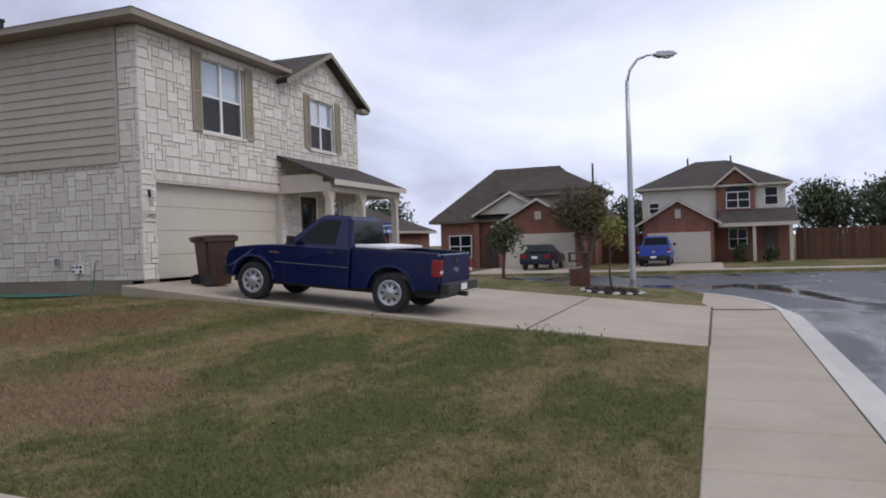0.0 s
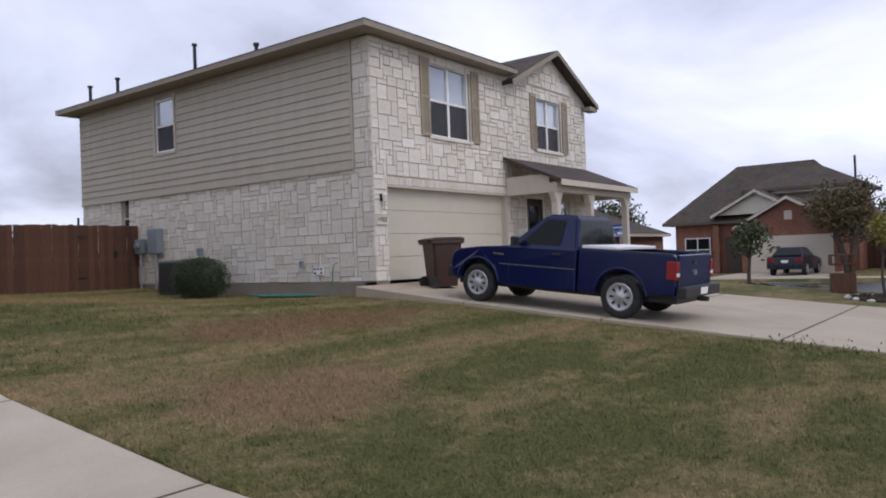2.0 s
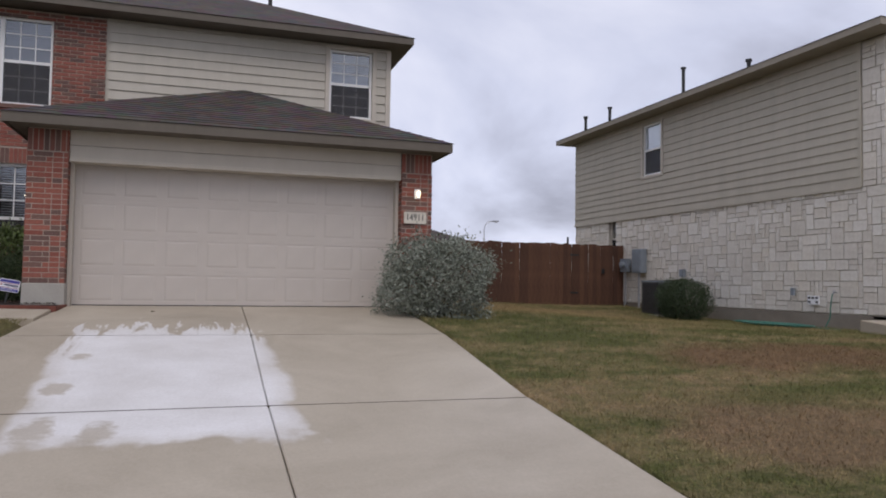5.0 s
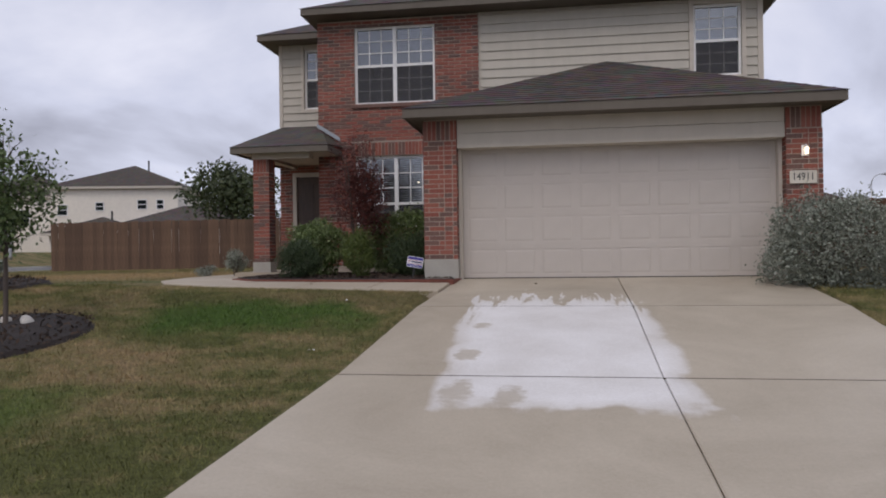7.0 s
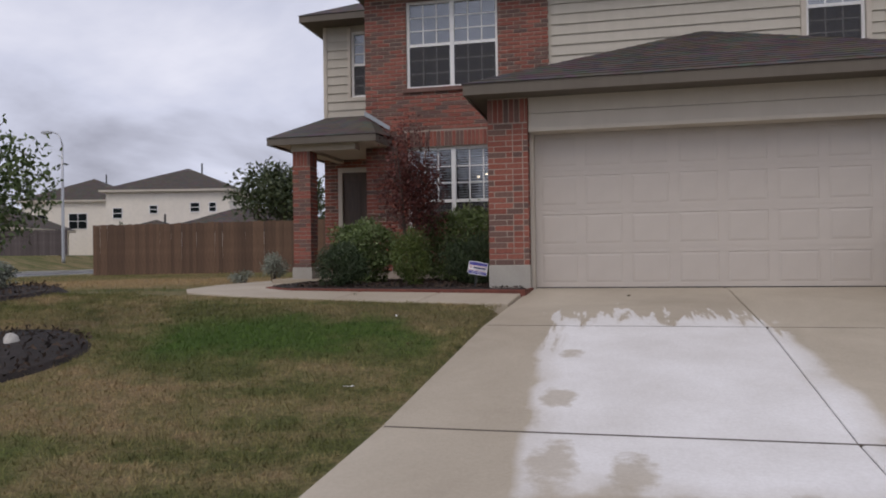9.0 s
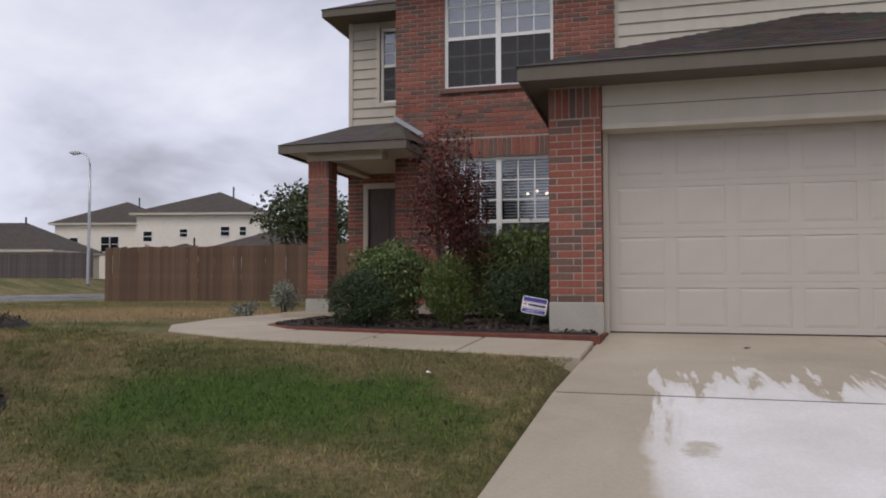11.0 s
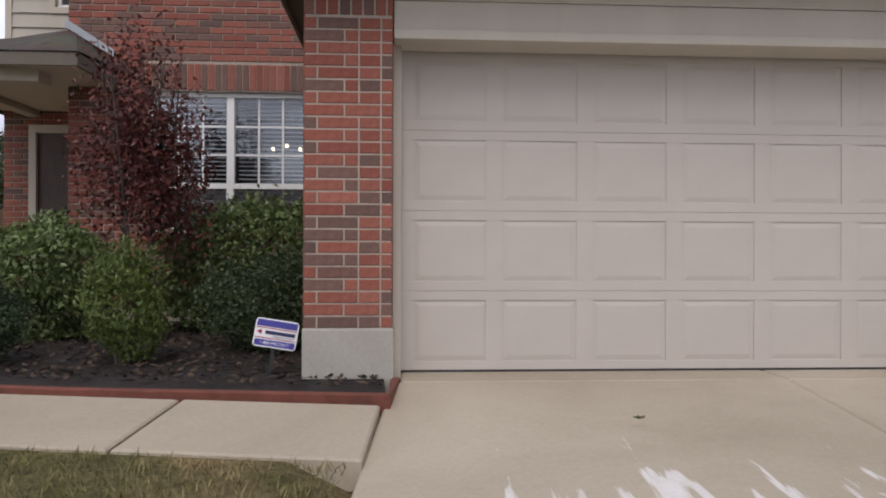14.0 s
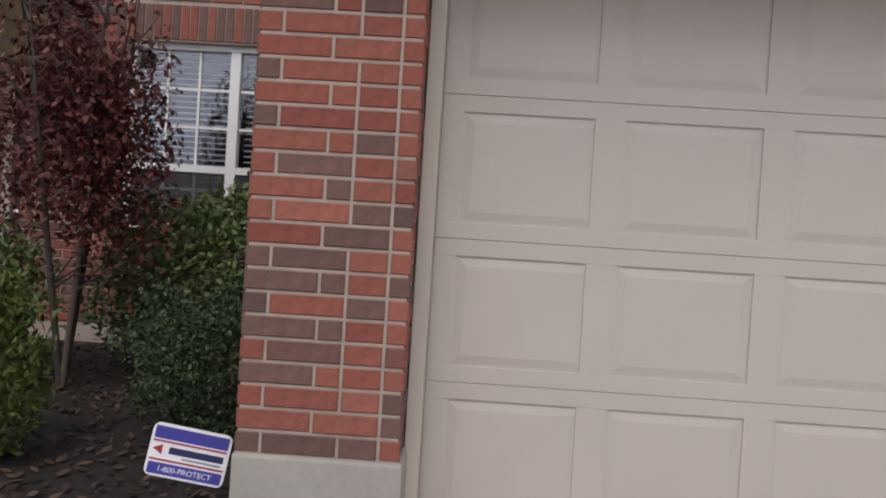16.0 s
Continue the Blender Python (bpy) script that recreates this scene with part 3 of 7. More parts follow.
pavement = thing("pavement", "pale concrete sidewalk in slabs with dark joints", "sidewalk", kind="structure")
boxes("bed", [(-60, 19, -13.8, -12.48, -1.5, -1.19)], FOUND_DIRTY, pavement)


def slab(name, quad, z0s, depth, material, parent, gap=0.011):
    """A paving slab: four corners with their heights, shrunk by the joint, with a small bevel."""
    c = Vector((sum(p[0] for p in quad) / 4, sum(p[1] for p in quad) / 4))
    bm = bmesh.new()
    top, rim, bot = [], [], []
    for (x, y), z in zip(quad, z0s):
        sgn = Vector((math.copysign(1, x - c.x), math.copysign(1, y - c.y)))
        gx, gy = gap if isinstance(gap, tuple) else (gap, gap)
        p = Vector((x, y)) - Vector((sgn.x * gx, sgn.y * gy))
        q = p - sgn * 0.012
        top.append(bm.verts.new((q.x, q.y, z)))
        rim.append(bm.verts.new((p.x, p.y, z - 0.010)))
        bot.append(bm.verts.new((p.x, p.y, z - depth)))
    bm.faces.new(top)
    for k in range(4):
        n = (k + 1) % 4
        bm.faces.new((top[k], top[n], rim[n], rim[k]))
        bm.faces.new((rim[k], rim[n], bot[n], bot[k]))
    bm.faces.new(bot[::-1])
    return part(name, bm, material, parent)


sx = -21.0
while sx < 18.9:
    w = 1.22
    slab("slab", [(sx, -13.8), (sx + w, -13.8), (sx + w, -12.47), (sx, -12.47)], [-1.15] * 4, 0.1, WALKWAY, pavement, (0.007, 0.0))
    sx += w
for k in range(10):
    a0, a1 = -math.pi / 2 + k * math.pi / 20, -math.pi / 2 + (k + 1) * math.pi / 20
    c0, s0, c1, s1 = math.cos(a0), math.sin(a0), math.cos(a1), math.sin(a1)
    slab("slab", [(19 + 9.8 * c0, -4 + 9.8 * s0), (19 + 9.8 * c1, -4 + 9.8 * s1), (19 + 8.45 * c1, -4 + 8.45 * s1), (19 + 8.45 * c0, -4 + 8.45 * s0)], [-1.15] * 4, 0.12, WALKWAY, pavement)
for k in range(16):
    slab("slab", [(27.45, -4 + k * 1.3), (28.8, -4 + k * 1.3), (28.8, -2.7 + k * 1.3), (27.45, -2.7 + k * 1.3)], [-1.15] * 4, 0.12, WALKWAY, pavement)
boxes("far_strip", [(39.9, 41.1, -60, 60, -1.5, -1.14)], WALKWAY, pavement)

driveway = thing("driveway", "broad sloping concrete driveway, damp with a bleached dry patch", "driveway", kind="structure")


def drive_z(y):
    return float(np.interp(y, [-12.47, -8.2, -5.2, -3.66, -2.13, -0.8, 0.2], [-1.15, -0.965, -0.645, -0.40, -0.135, 0.0, 0.012]))


rows_y = [0.12, -2.72, -5.44, -8.2, -12.47]
for a, b in zip(rows_y, rows_y[1:]):
    la, lb = -0.03 + 0.092 * min(a, 0), -0.03 + 0.092 * b
    za, zb = drive_z(a), drive_z(b)
    if a > 0:
        # the top row bends at the garage threshold
        slab("slab", [(0.0, -0.32), (2.44, -0.32), (2.44, a), (0.0, a)], [0.012, 0.012, 0.016, 0.016], 0.3, DRIVE, driveway, 0.004)
        slab("slab", [(2.44, -0.32), (4.88, -0.32), (4.88, a), (2.44, a)], [0.012, 0.012, 0.016, 0.016], 0.3, DRIVE, driveway, 0.004)
        a, la, za = -0.32, -0.05, 0.012
    slab("slab", [(lb, b), (2.44, b), (2.44, a), (la, a)], [zb, zb, za, za], 0.3, DRIVE, driveway, (0.005, 0.010))
    slab("slab", [(2.44, b), (4.95, b), (4.95, a), (2.44, a)], [zb, zb, za, za], 0.3, DRIVE, driveway, (0.005, 0.010))
    boxes("joint", [(lb + 0.03, 4.92, b - 0.015, b + 0.015, zb - 0.2, zb + 0.0005)], DIRT, driveway)

drive_w = thing("driveway", "pale concrete driveway of the stone house", "driveway", kind="structure")


def drive_wz(y):
    return float(np.interp(y, [-12.47, -7.04, -4.2, -1.24], [-1.15, -0.675, -0.405, -0.09]))


rows_y = [-1.46, -4.2, -6.95, -9.7, -12.47]
for a, b in zip(rows_y, rows_y[1:]):
    for x0, x1 in ((13.32, 16.85), (16.85, 19.9)):
        slab("slab", [(x0, b), (x1, b), (x1, a), (x0, a)], [drive_wz(b)] * 2 + [drive_wz(a)] * 2, 0.45, WALKWAY, drive_w, (0.006, 0.014))
        boxes("joint", [(x0 + 0.03, x1 - 0.02, b - 0.022, b + 0.022, drive_wz(b) - 0.2, drive_wz(b) + 0.0005)], DIRT, drive_w)

# curved front walk and its slabs
front_walk = thing("front_walk", "narrow curved concrete front walk", "walkway", kind="structure")
inner = [(-0.10, -0.88), (-1.2, -0.727), (-2.35, -0.527), (-3.45, -0.275), (-4.15, 0.25), (-4.3, 1.0), (-4.45, 2.3), (-4.45, 4.85)]
outer = [(-0.16, -1.66), (-1.3, -1.50), (-2.45, -1.315), (-3.8, -1.06), (-4.95, -0.6), (-5.4, 0.1), (-5.7, 1.6), (-5.7, 4.85)]
for (i0, i1), (o0, o1) in zip(zip(inner, inner[1:]), zip(outer, outer[1:])):
    zz = [gfun(*p) + 0.022 for p in (o0, o1, i1, i0)]
    slab("slab", [o0, o1, i1, i0], zz, 0.14, WALKWAY, front_walk, (0.010, 0.004))

# planting bed of bark mulch with a brick edging
bed_bm = bmesh.new()
bed_pts = [(-0.08, -0.78), (-1.9, -0.53), (-3.58, -0.12), (-4.05, 0.3), (-4.2, 1.0), (-4.35, 2.3), (-4.1, 3.2), (-0.6, 3.2), (-0.6, -0.3), (-0.1, -0.32)]
top = [bed_bm.verts.new((x, y, gfun(x, y) + 0.05)) for x, y in bed_pts]
bed_bm.faces.new(top)
mulch_bed = part("mulch_bed", bed_bm, MULCH)
tagged(mulch_bed, "dark bark mulch bed under the front window", "flower bed", kind="structure")
edging = swept("edging", [(x, y) for x, y in ((-0.03, -0.3), (-0.06, -0.82), (-1.9, -0.57), (-3.63, -0.16), (-4.11, 0.27), (-4.25, 1.0), (-4.4, 2.3))],
               [(-0.03, -0.08), (-0.03, 0.03), (-0.02, 0.038), (0.02, 0.038), (0.03, 0.03), (0.03, -0.08)], EDGING)
tagged(edging, "low rounded red brick edging round the mulch bed", "edging", kind="structure")
rng = np.random.default_rng(5)
cx, cy = rng.uniform(-4.1, -0.1, 5200), rng.uniform(-0.74, 3.1, 5200)
keep = (cy > -0.74 + np.abs(cx) * 0.17) & ((cx > -3.6) | (cy > 0.35))
pts = np.stack([cx, cy, np.full(5200, 0.055)], 1)[keep]
v, f = leaves(rng, pts, 0.07, 0.45)
v[:, 2] = 0.05 + np.abs(v[:, 2] - 0.055) * 0.4
chips = new("bark_litter", raw_mesh("bark_litter", v, f, CHIP))
tagged(chips, "loose dark bark chips over the bed", "mulch", kind="stuff")


# ---- walls ----
def cells(u0, u1, z0, z1, holes):
    """The rectangles that are left of a wall when its holes are cut out."""
    us = sorted({u0, u1, *(min(max(h[k], u0), u1) for h in holes for k in (0, 1))})
    zs = sorted({z0, z1, *(min(max(h[k], z0), z1) for h in holes for k in (2, 3))})
    for a, b in zip(us, us[1:]):
        for c, d in zip(zs, zs[1:]):
            m_ = ((a + b) / 2, (c + d) / 2)
            if not any(h[0] < m_[0] < h[1] and h[2] < m_[1] < h[3] for h in holes):
                yield a, b, c, d


def wall_front(name, parent, x0, x1, z0, z1, y, thick, material, holes=()):
    bm = bmesh.new()
    for a, b, c, d in cells(x0, x1, z0, z1, holes):
        bm_box(bm, a, b, y, y + thick, c, d)
    bmesh.ops.remove_doubles(bm, verts=bm.verts, dist=0.0005)
    return part(name, bm, material, parent)


def wall_side(name, parent, y0, y1, z0, z1, x, thick, material, holes=()):
    bm = bmesh.new()
    for a, b, c, d in cells(y0, y1, z0, z1, holes):
        bm_box(bm, x, x + thick, a, b, c, d)
    bmesh.ops.remove_doubles(bm, verts=bm.verts, dist=0.0005)
    return part(name, bm, material, parent)


BRICK_CACHE = {}


def brick_mesh(w, h, d, material, tag):
    key = (round(w, 3), round(h, 3), round(d, 3), tag)
    if key not in BRICK_CACHE:
        bm = bmesh.new()
        s = 0.004
        back = [bm.verts.new((x, 0, z)) for x, z in ((0, 0), (w, 0), (w, h), (0, h))]
        mid = [bm.verts.new((x, -d + s, z)) for x, z in ((0, 0), (w, 0), (w, h), (0, h))]
        fro = [bm.verts.new((x, -d, z)) for x, z in ((s, s), (w - s, s), (w - s, h - s), (s, h - s))]
        bm.faces.new(fro)
        for k in range(4):
            n = (k + 1) % 4
            bm.faces.new((fro[k], fro[n], mid[n], mid[k]))
            bm.faces.new((mid[k], mid[n], back[n], back[k]))
        BRICK_CACHE[key] = to_mesh(tag, bm, material)
    return BRICK_CACHE[key]


def joined(name, pieces, m, material, parent, d):
    """Many pieces (u, z, w, h) of a facing as one mesh."""
    v, f = [], []
    for u, z, w, h, e in pieces:
        s = min(0.006, h * 0.1)
        dd = d + e
        k = len(v)
        for x, y, q in ((0, 0, 0), (w, 0, 0), (w, 0, h), (0, 0, h), (s, -dd, s), (w - s, -dd, s), (w - s, -dd, h - s), (s, -dd, h - s)):
            v.append(m @ Vector((u + x, y, z + q)))
        f += [(k + 4, k + 5, k + 6, k + 7), (k, k + 1, k + 5, k + 4), (k + 1, k + 2, k + 6, k + 5), (k + 2, k + 3, k + 7, k + 6), (k + 3, k, k + 4, k + 7)]
    ob = new(name, raw_mesh(name, v, f, material))
    ob.parent = parent
    ob["kind"] = "stuff"
    return ob


def facing(parent, m, pieces, pick, material, tag, d, limit=300):
    """Lays a facing of pieces in the plane of m (u to its x, height z, out along -y); those that pick accepts become objects of their own."""
    rest, count = [], 0
    for u, z, w, h, e in pieces:
        if count < limit and pick(u, z):
            ob = new(tag, brick_mesh(w, h, d, material, tag))
            ob.parent = parent
            ob.matrix_local = m @ Matrix.Translation((u, -e, z))
            count += 1
        else:
            rest.append((u, z, w, h, e))
    if rest:
        joined(tag + "_rest", rest, m, material, parent, d)


COURSE, BRICKH, BRICKW, GAP = 0.0725, 0.0615, 0.236, 0.011


def brick_courses(rng, u0, u1, z0, z1, holes=(), soldier=()):
    """Running bond, cut at the ends and round holes; soldier: rectangles of bricks on end."""
    out = []
    blocked = list(holes) + list(soldier)
    n = int(round((z1 - z0) / COURSE))
    for r in range(n):
        z = z0 + r * (z1 - z0) / n
        zc = z + COURSE / 2
        cuts = [(u0, u1)]
        for h in blocked:
            if h[2] < zc < h[3]:
                cuts = [q for a, b in cuts for q in ((a, min(b, h[0])), (max(a, h[1]), b)) if q[1] - q[0] > 0.02]
        for a, b in cuts:
            u = u0 - (0.5 if r % 2 else 0.0) * (BRICKW + GAP)
            while u < b:
                s, t = max(u, a), min(u + BRICKW, b)
                if t - s > 0.025:
                    out.append((s, z, t - s, BRICKH, rng.uniform(-0.001, 0.003)))
                u += BRICKW + GAP
    for a, b, c, d in soldier:
        u = a
        while u < b - 0.03:
            out.append((u, c, min(BRICKH, b - u), d - c - GAP, rng.uniform(0.0, 0.004)))
            u += COURSE
    return out


def pier_courses(rng, u0, u1, z0, z1):
    """A narrow pier: a whole brick and a closer change places course by course, with two stacked columns beside them."""
    out = []
    n = int(round((z1 - z0) / 0.0755))
    k = (u1 - u0 - 3 * GAP) / 0.474
    for r in range(n):
        z = z0 + r * (z1 - z0) / n
        widths = [0.072, 0.225, 0.115, 0.062] if r % 2 == 0 else [0.225, 0.072, 0.115, 0.062]
        if r % 8 == 1:
            widths = [0.225, 0.187 + GAP / k, 0.062]
        u = u0
        for w in widths:
            out.append((u, z, w * k, (z1 - z0) / n - GAP, rng.uniform(-0.001, 0.003)))
            u += w * k + GAP
    return out


def ashlar(rng, u0, u1, z0, z1, holes=(), unit=0.11):
    """Cut stones of mixed sizes, fitted without through joints."""
    nu, nz = int(round((u1 - u0) / unit)), int(round((z1 - z0) / unit))
    du, dz = (u1 - u0) / nu, (z1 - z0) / nz
    full = np.zeros((nu, nz), bool)
    for i in range(nu):
        for j in range(nz):
            p = (u0 + (i + 0.5) * du, z0 + (j + 0.5) * dz)
            full[i, j] = any(h[0] < p[0] < h[1] and h[2] < p[1] < h[3] for h in holes)
    sizes = ((3, 2), (4, 2), (3, 3), (2, 2), (3, 1), (4, 1), (2, 3), (1, 3), (2, 1), (1, 2), (4, 3), (1, 4))
    odds = np.array([8, 7, 4, 3.5, 4, 3, 1.6, 0.8, 2, 0.6, 2.5, 0.3])
    out = []
    for j in range(nz):
        for i in range(nu):
            if full[i, j]:
                continue
            for k in [*rng.choice(len(sizes), 6, p=odds / odds.sum()), -1]:
                w, h = sizes[k] if k >= 0 else (1, 1)
                if i + w <= nu and j + h <= nz and not full[i:i + w, j:j + h].any():
                    full[i:i + w, j:j + h] = True
                    g = 0.017
                    out.append((u0 + i * du + g / 2, z0 + j * dz + g / 2, w * du - g, h * dz - g, rng.uniform(-0.004, 0.009)))
                    break
    return out


FRONT = Matrix.Identity(4)


def facing_plane(x, y, turn=0):
    """Plane of a facing: 0 looks to -y, -90 looks to -x."""
    return pose(x, y, 0, 0, 0, turn)


def siding(parent, x0, x1, z0, z1, m, material, holes=(), step=0.185):
    """Lapped boards, each a wedge; split at holes."""
    z = z0
    while z < z1 - 0.02:
        zt = min(z + step, z1)
        cuts = [(x0, x1)]
        for h in holes:
            if h[2] < (z + zt) / 2 < h[3]:
                cuts = [q for a, b in cuts for q in ((a, min(b, h[0])), (max(a, h[1]), b)) if q[1] - q[0] > 0.02]
        for a, b in cuts:
            bm = bmesh.new()
            bm_prism(bm, [(0, z), (-0.032, z), (-0.029, z + 0.007), (-0.005, zt + 0.012), (0, zt + 0.012)], a, b, "x")
            ob = part("board", bm, material, parent)
            ob.matrix_local = m
        z += step


def window(house, name, m, x0, x1, z0, z1, cols, rows, frame_mat=WHITE, split=0.5, units=1, blinds=False, shade=0.0, depth=0.10, grid_low=False, sill=None, shade_mat=None):
    """A single-hung window in the plane of m: frame, sashes, glazing bars, panes, screen, and a box painted near-black
    for the unlit room.
    """
    bm = bmesh.new()
    t = 0.05
    for r in ((x0, x0 + t, z0, z1), (x1 - t, x1, z0, z1), (x0 + t, x1 - t, z0, z0 + t), (x0 + t, x1 - t, z1 - t, z1)):
        bm_box(bm, r[0], r[1], depth - 0.035, depth + 0.05, r[2], r[3], 0.004)
    win = part(name, bm, frame_mat, house)
    win.matrix_local = m
    zm = z0 + (z1 - z0) * split
    wu = (x1 - x0) / units
    for k in range(1, units):
        boxes("mullion", [(x0 + k * wu - 0.04, x0 + k * wu + 0.04, depth - 0.03, depth + 0.05, z0 + t, z1 - t)], frame_mat, win)
    for k in range(units):
        a, b = x0 + k * wu + (t if k == 0 else 0.04), x0 + (k + 1) * wu - (t if k == units - 1 else 0.04)
        boxes("meeting_rail", [(a, b, depth - 0.02, depth + 0.03, zm - 0.028, zm + 0.028)], frame_mat, win)
    for k in range(units):
        a, b = x0 + k * wu + (t if k == 0 else 0.04), x0 + (k + 1) * wu - (t if k == units - 1 else 0.04)
        for lo, hi, up in ((z0 + t, zm - 0.028, False), (zm + 0.028, z1 - t, True)):
            bmp = bmesh.new()
            bm_box(bmp, a, b, depth + 0.012, depth + 0.016, lo, hi)
            pane = part("pane", bmp, GLASS, win)
            pane.visible_shadow = False
            bars = bmesh.new()
            n = 0
            if cols and (up or grid_low):
                bc = max(1, cols // units)
                for c in range(1, bc):
                    xx = a + (b - a) * c / bc
                    bm_box(bars, xx - 0.010, xx + 0.010, depth + 0.0, depth + 0.011, lo, hi)
                    n += 1
                for c in range(1, rows):
                    zz = lo + (hi - lo) * c / rows
                    bm_box(bars, a, b, depth + 0.001, depth + 0.0105, zz - 0.010, zz + 0.010)
                    n += 1
            if n:
                part("glazing_bar", bars, frame_mat, win)
            else:
                bars.free()
            if not up:
                bms = bmesh.new()
                bm_box(bms, a, b, depth - 0.008, depth - 0.005, lo, hi)
                sc = part("insect_screen", bms, SCREEN, win)
                sc.visible_shadow = False
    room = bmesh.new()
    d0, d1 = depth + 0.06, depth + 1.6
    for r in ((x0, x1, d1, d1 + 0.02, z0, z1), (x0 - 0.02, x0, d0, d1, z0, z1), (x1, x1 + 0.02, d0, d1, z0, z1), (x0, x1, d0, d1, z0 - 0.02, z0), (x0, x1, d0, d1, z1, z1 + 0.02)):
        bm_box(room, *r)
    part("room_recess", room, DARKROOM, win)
    if blinds:
        bmb = bmesh.new()
        zz = z1 - 0.07
        while zz > z0 + 0.05:
            for k in range(units):
                a, b = x0 + k * wu + 0.07, x0 + (k + 1) * wu - 0.06
                q = [bmb.verts.new(p) for p in ((a, depth + 0.075, zz - 0.010), (b, depth + 0.075, zz - 0.010), (b, depth + 0.115, zz + 0.006), (a, depth + 0.115, zz + 0.006))]
                bmb.faces.new(q)
            zz -= 0.047
        part("blind_slats", bmb, BLIND, win)
    # Slats behind the upper sash; grey ones imitate sky mirrored in the glass.
    if shade:
        bmb = bmesh.new()
        zz = z1 - 0.06
        while zz > z1 - (z1 - z0) * shade:
            bm_box(bmb, x0 + 0.05, x1 - 0.05, depth + 0.024, depth + 0.030, zz - 0.046, zz - 0.003)
            zz -= 0.048
        part("closed_blind", bmb, shade_mat or BLIND, win, "closed slatted blind; grey ones stand in for reflected sky")
    if sill:
        bms = bmesh.new()
        bm_box(bms, x0 - 0.06, x1 + 0.06, -0.045, depth - 0.036, z0 - 0.075, z0 - 0.002, 0.006)
        part("window_sill", bms, sill, win)
    return win


def poly_mesh(name, verts, faces, material, parent=None):
    bm = bmesh.new()
    vs = [bm.verts.new(p) for p in verts]
    for f in faces:
        bm.faces.new([vs[k] for k in f])
    return part(name, bm, material, parent)


def hip_roof(name, parent, x0, x1, y0, y1, z, rise, material, thick=0.14, fascia=None, inset=None, m=None):
    """A hipped roof over a rectangle of eaves, with a fascia board."""
    half = min(x1 - x0, y1 - y0) / 2 if inset is None else inset
    if (x1 - x0) >= (y1 - y0):
        r0, r1 = (x0 + half, (y0 + y1) / 2, z + rise), (x1 - half, (y0 + y1) / 2, z + rise)
        fs = [(0, 1, 5, 4), (2, 3, 4, 5), (1, 2, 5), (3, 0, 4)]
    else:
        r0, r1 = ((x0 + x1) / 2, y0 + half, z + rise), ((x0 + x1) / 2, y1 - half, z + rise)
        fs = [(0, 1, 4), (1, 2, 5, 4), (2, 3, 5), (3, 0, 4, 5)]
    roof = poly_mesh(name, [(x0, y0, z), (x1, y0, z), (x1, y1, z), (x0, y1, z), r0, r1], fs + [(3, 2, 1, 0)], material, parent)
    rim = boxes("fascia", [(x0 + 0.02, x1 - 0.02, y0 + 0.02, y0 + 0.05, z - thick, z - 0.004), (x0 + 0.02, x1 - 0.02, y1 - 0.05, y1 - 0.02, z - thick, z - 0.004),
                           (x0 + 0.02, x0 + 0.05, y0 + 0.05, y1 - 0.05, z - thick, z - 0.004), (x1 - 0.05, x1 - 0.02, y0 + 0.05, y1 - 0.05, z - thick, z - 0.004),
                           (x0 + 0.05, x1 - 0.05, y0 + 0.05, y1 - 0.05, z - thick + 0.01, z - thick + 0.03)], fascia or FASCIA, roof)
    if m is not None:
        roof.matrix_local = m
    return roof


# ---- the brick house ----
house = thing("house", "two-storey brick house with tan siding and a double garage", "house")
rng = np.random.default_rng(11)
YB = 3.24
UW, LW, RW = (-2.69, -0.96, 3.60, 5.25), (-2.69, -0.96, 0.99, 2.50), (4.25, 5.16, 3.87, 5.30)
# garage piers
for x0, x1, name in ((-0.59, -0.05, "left"), (4.93, 5.45, "right")):
    pier = boxes("brick_pier", [(x0 + 0.008, x1 - 0.008, -0.322, 0.06, 0.34, 2.58)], MORTAR, house)
    boxes("pier_base", [(x0 - 0.006, x1 + 0.012, -0.34, 0.06, -0.25, 0.34)], FOUNDATION, pier, "bare concrete footing", 0.012)
    facing(pier, facing_plane(0, -0.322), pier_courses(rng, x0, x1, 0.345, 2.24) + brick_courses(rng, x0, x1, 2.24, 2.24, soldier=[(x0, x1, 2.247, 2.57)]), lambda u, z: True, BRICK, "brick", 0.005, 120)
    # returns into the opening and outwards
    if name == "left":
        facing(pier, facing_plane(x1 - 0.008, -0.325, 90), brick_courses(rng, 0.0, 0.19, 0.345, 2.57), lambda u, z: True, BRICK, "brick", 0.005, 90)
    facing(pier, facing_plane(x0 + 0.008, 0.05, -90), brick_courses(rng, 0.0, 0.37, 0.345, 2.57), lambda u, z: False, BRICK, "brick", 0.010)
boxes("garage_wall", [(-0.53, -0.33, 0.06, 3.2, -0.2, 2.62), (5.24, 5.44, 0.06, 12.5, -0.2, 2.62), (-0.33, 5.24, 5.8, 5.9, -0.2, 2.62)], FARBRICK, house)
# jambs and header
boxes("door_jamb", [(-0.05, 0.004, -0.13, 0.06, 0.0, 2.13)], TRIM, house, bevel=0.004)
boxes("door_jamb", [(4.876, 4.93, -0.13, 0.06, 0.0, 2.13)], TRIM, house, bevel=0.004)
boxes("header_board", [(-0.045, 4.925, -0.292, 0.0, 2.175, 2.352)], TRIM, house, bevel=0.004)
boxes("header_board", [(-0.045, 4.925, -0.286, 0.0, 2.358, 2.58)], TRIM, house, bevel=0.004)
boxes("header_trim", [(-0.045, 4.925, -0.305, -0.01, 2.115, 2.175)], TRIM, house, bevel=0.006)
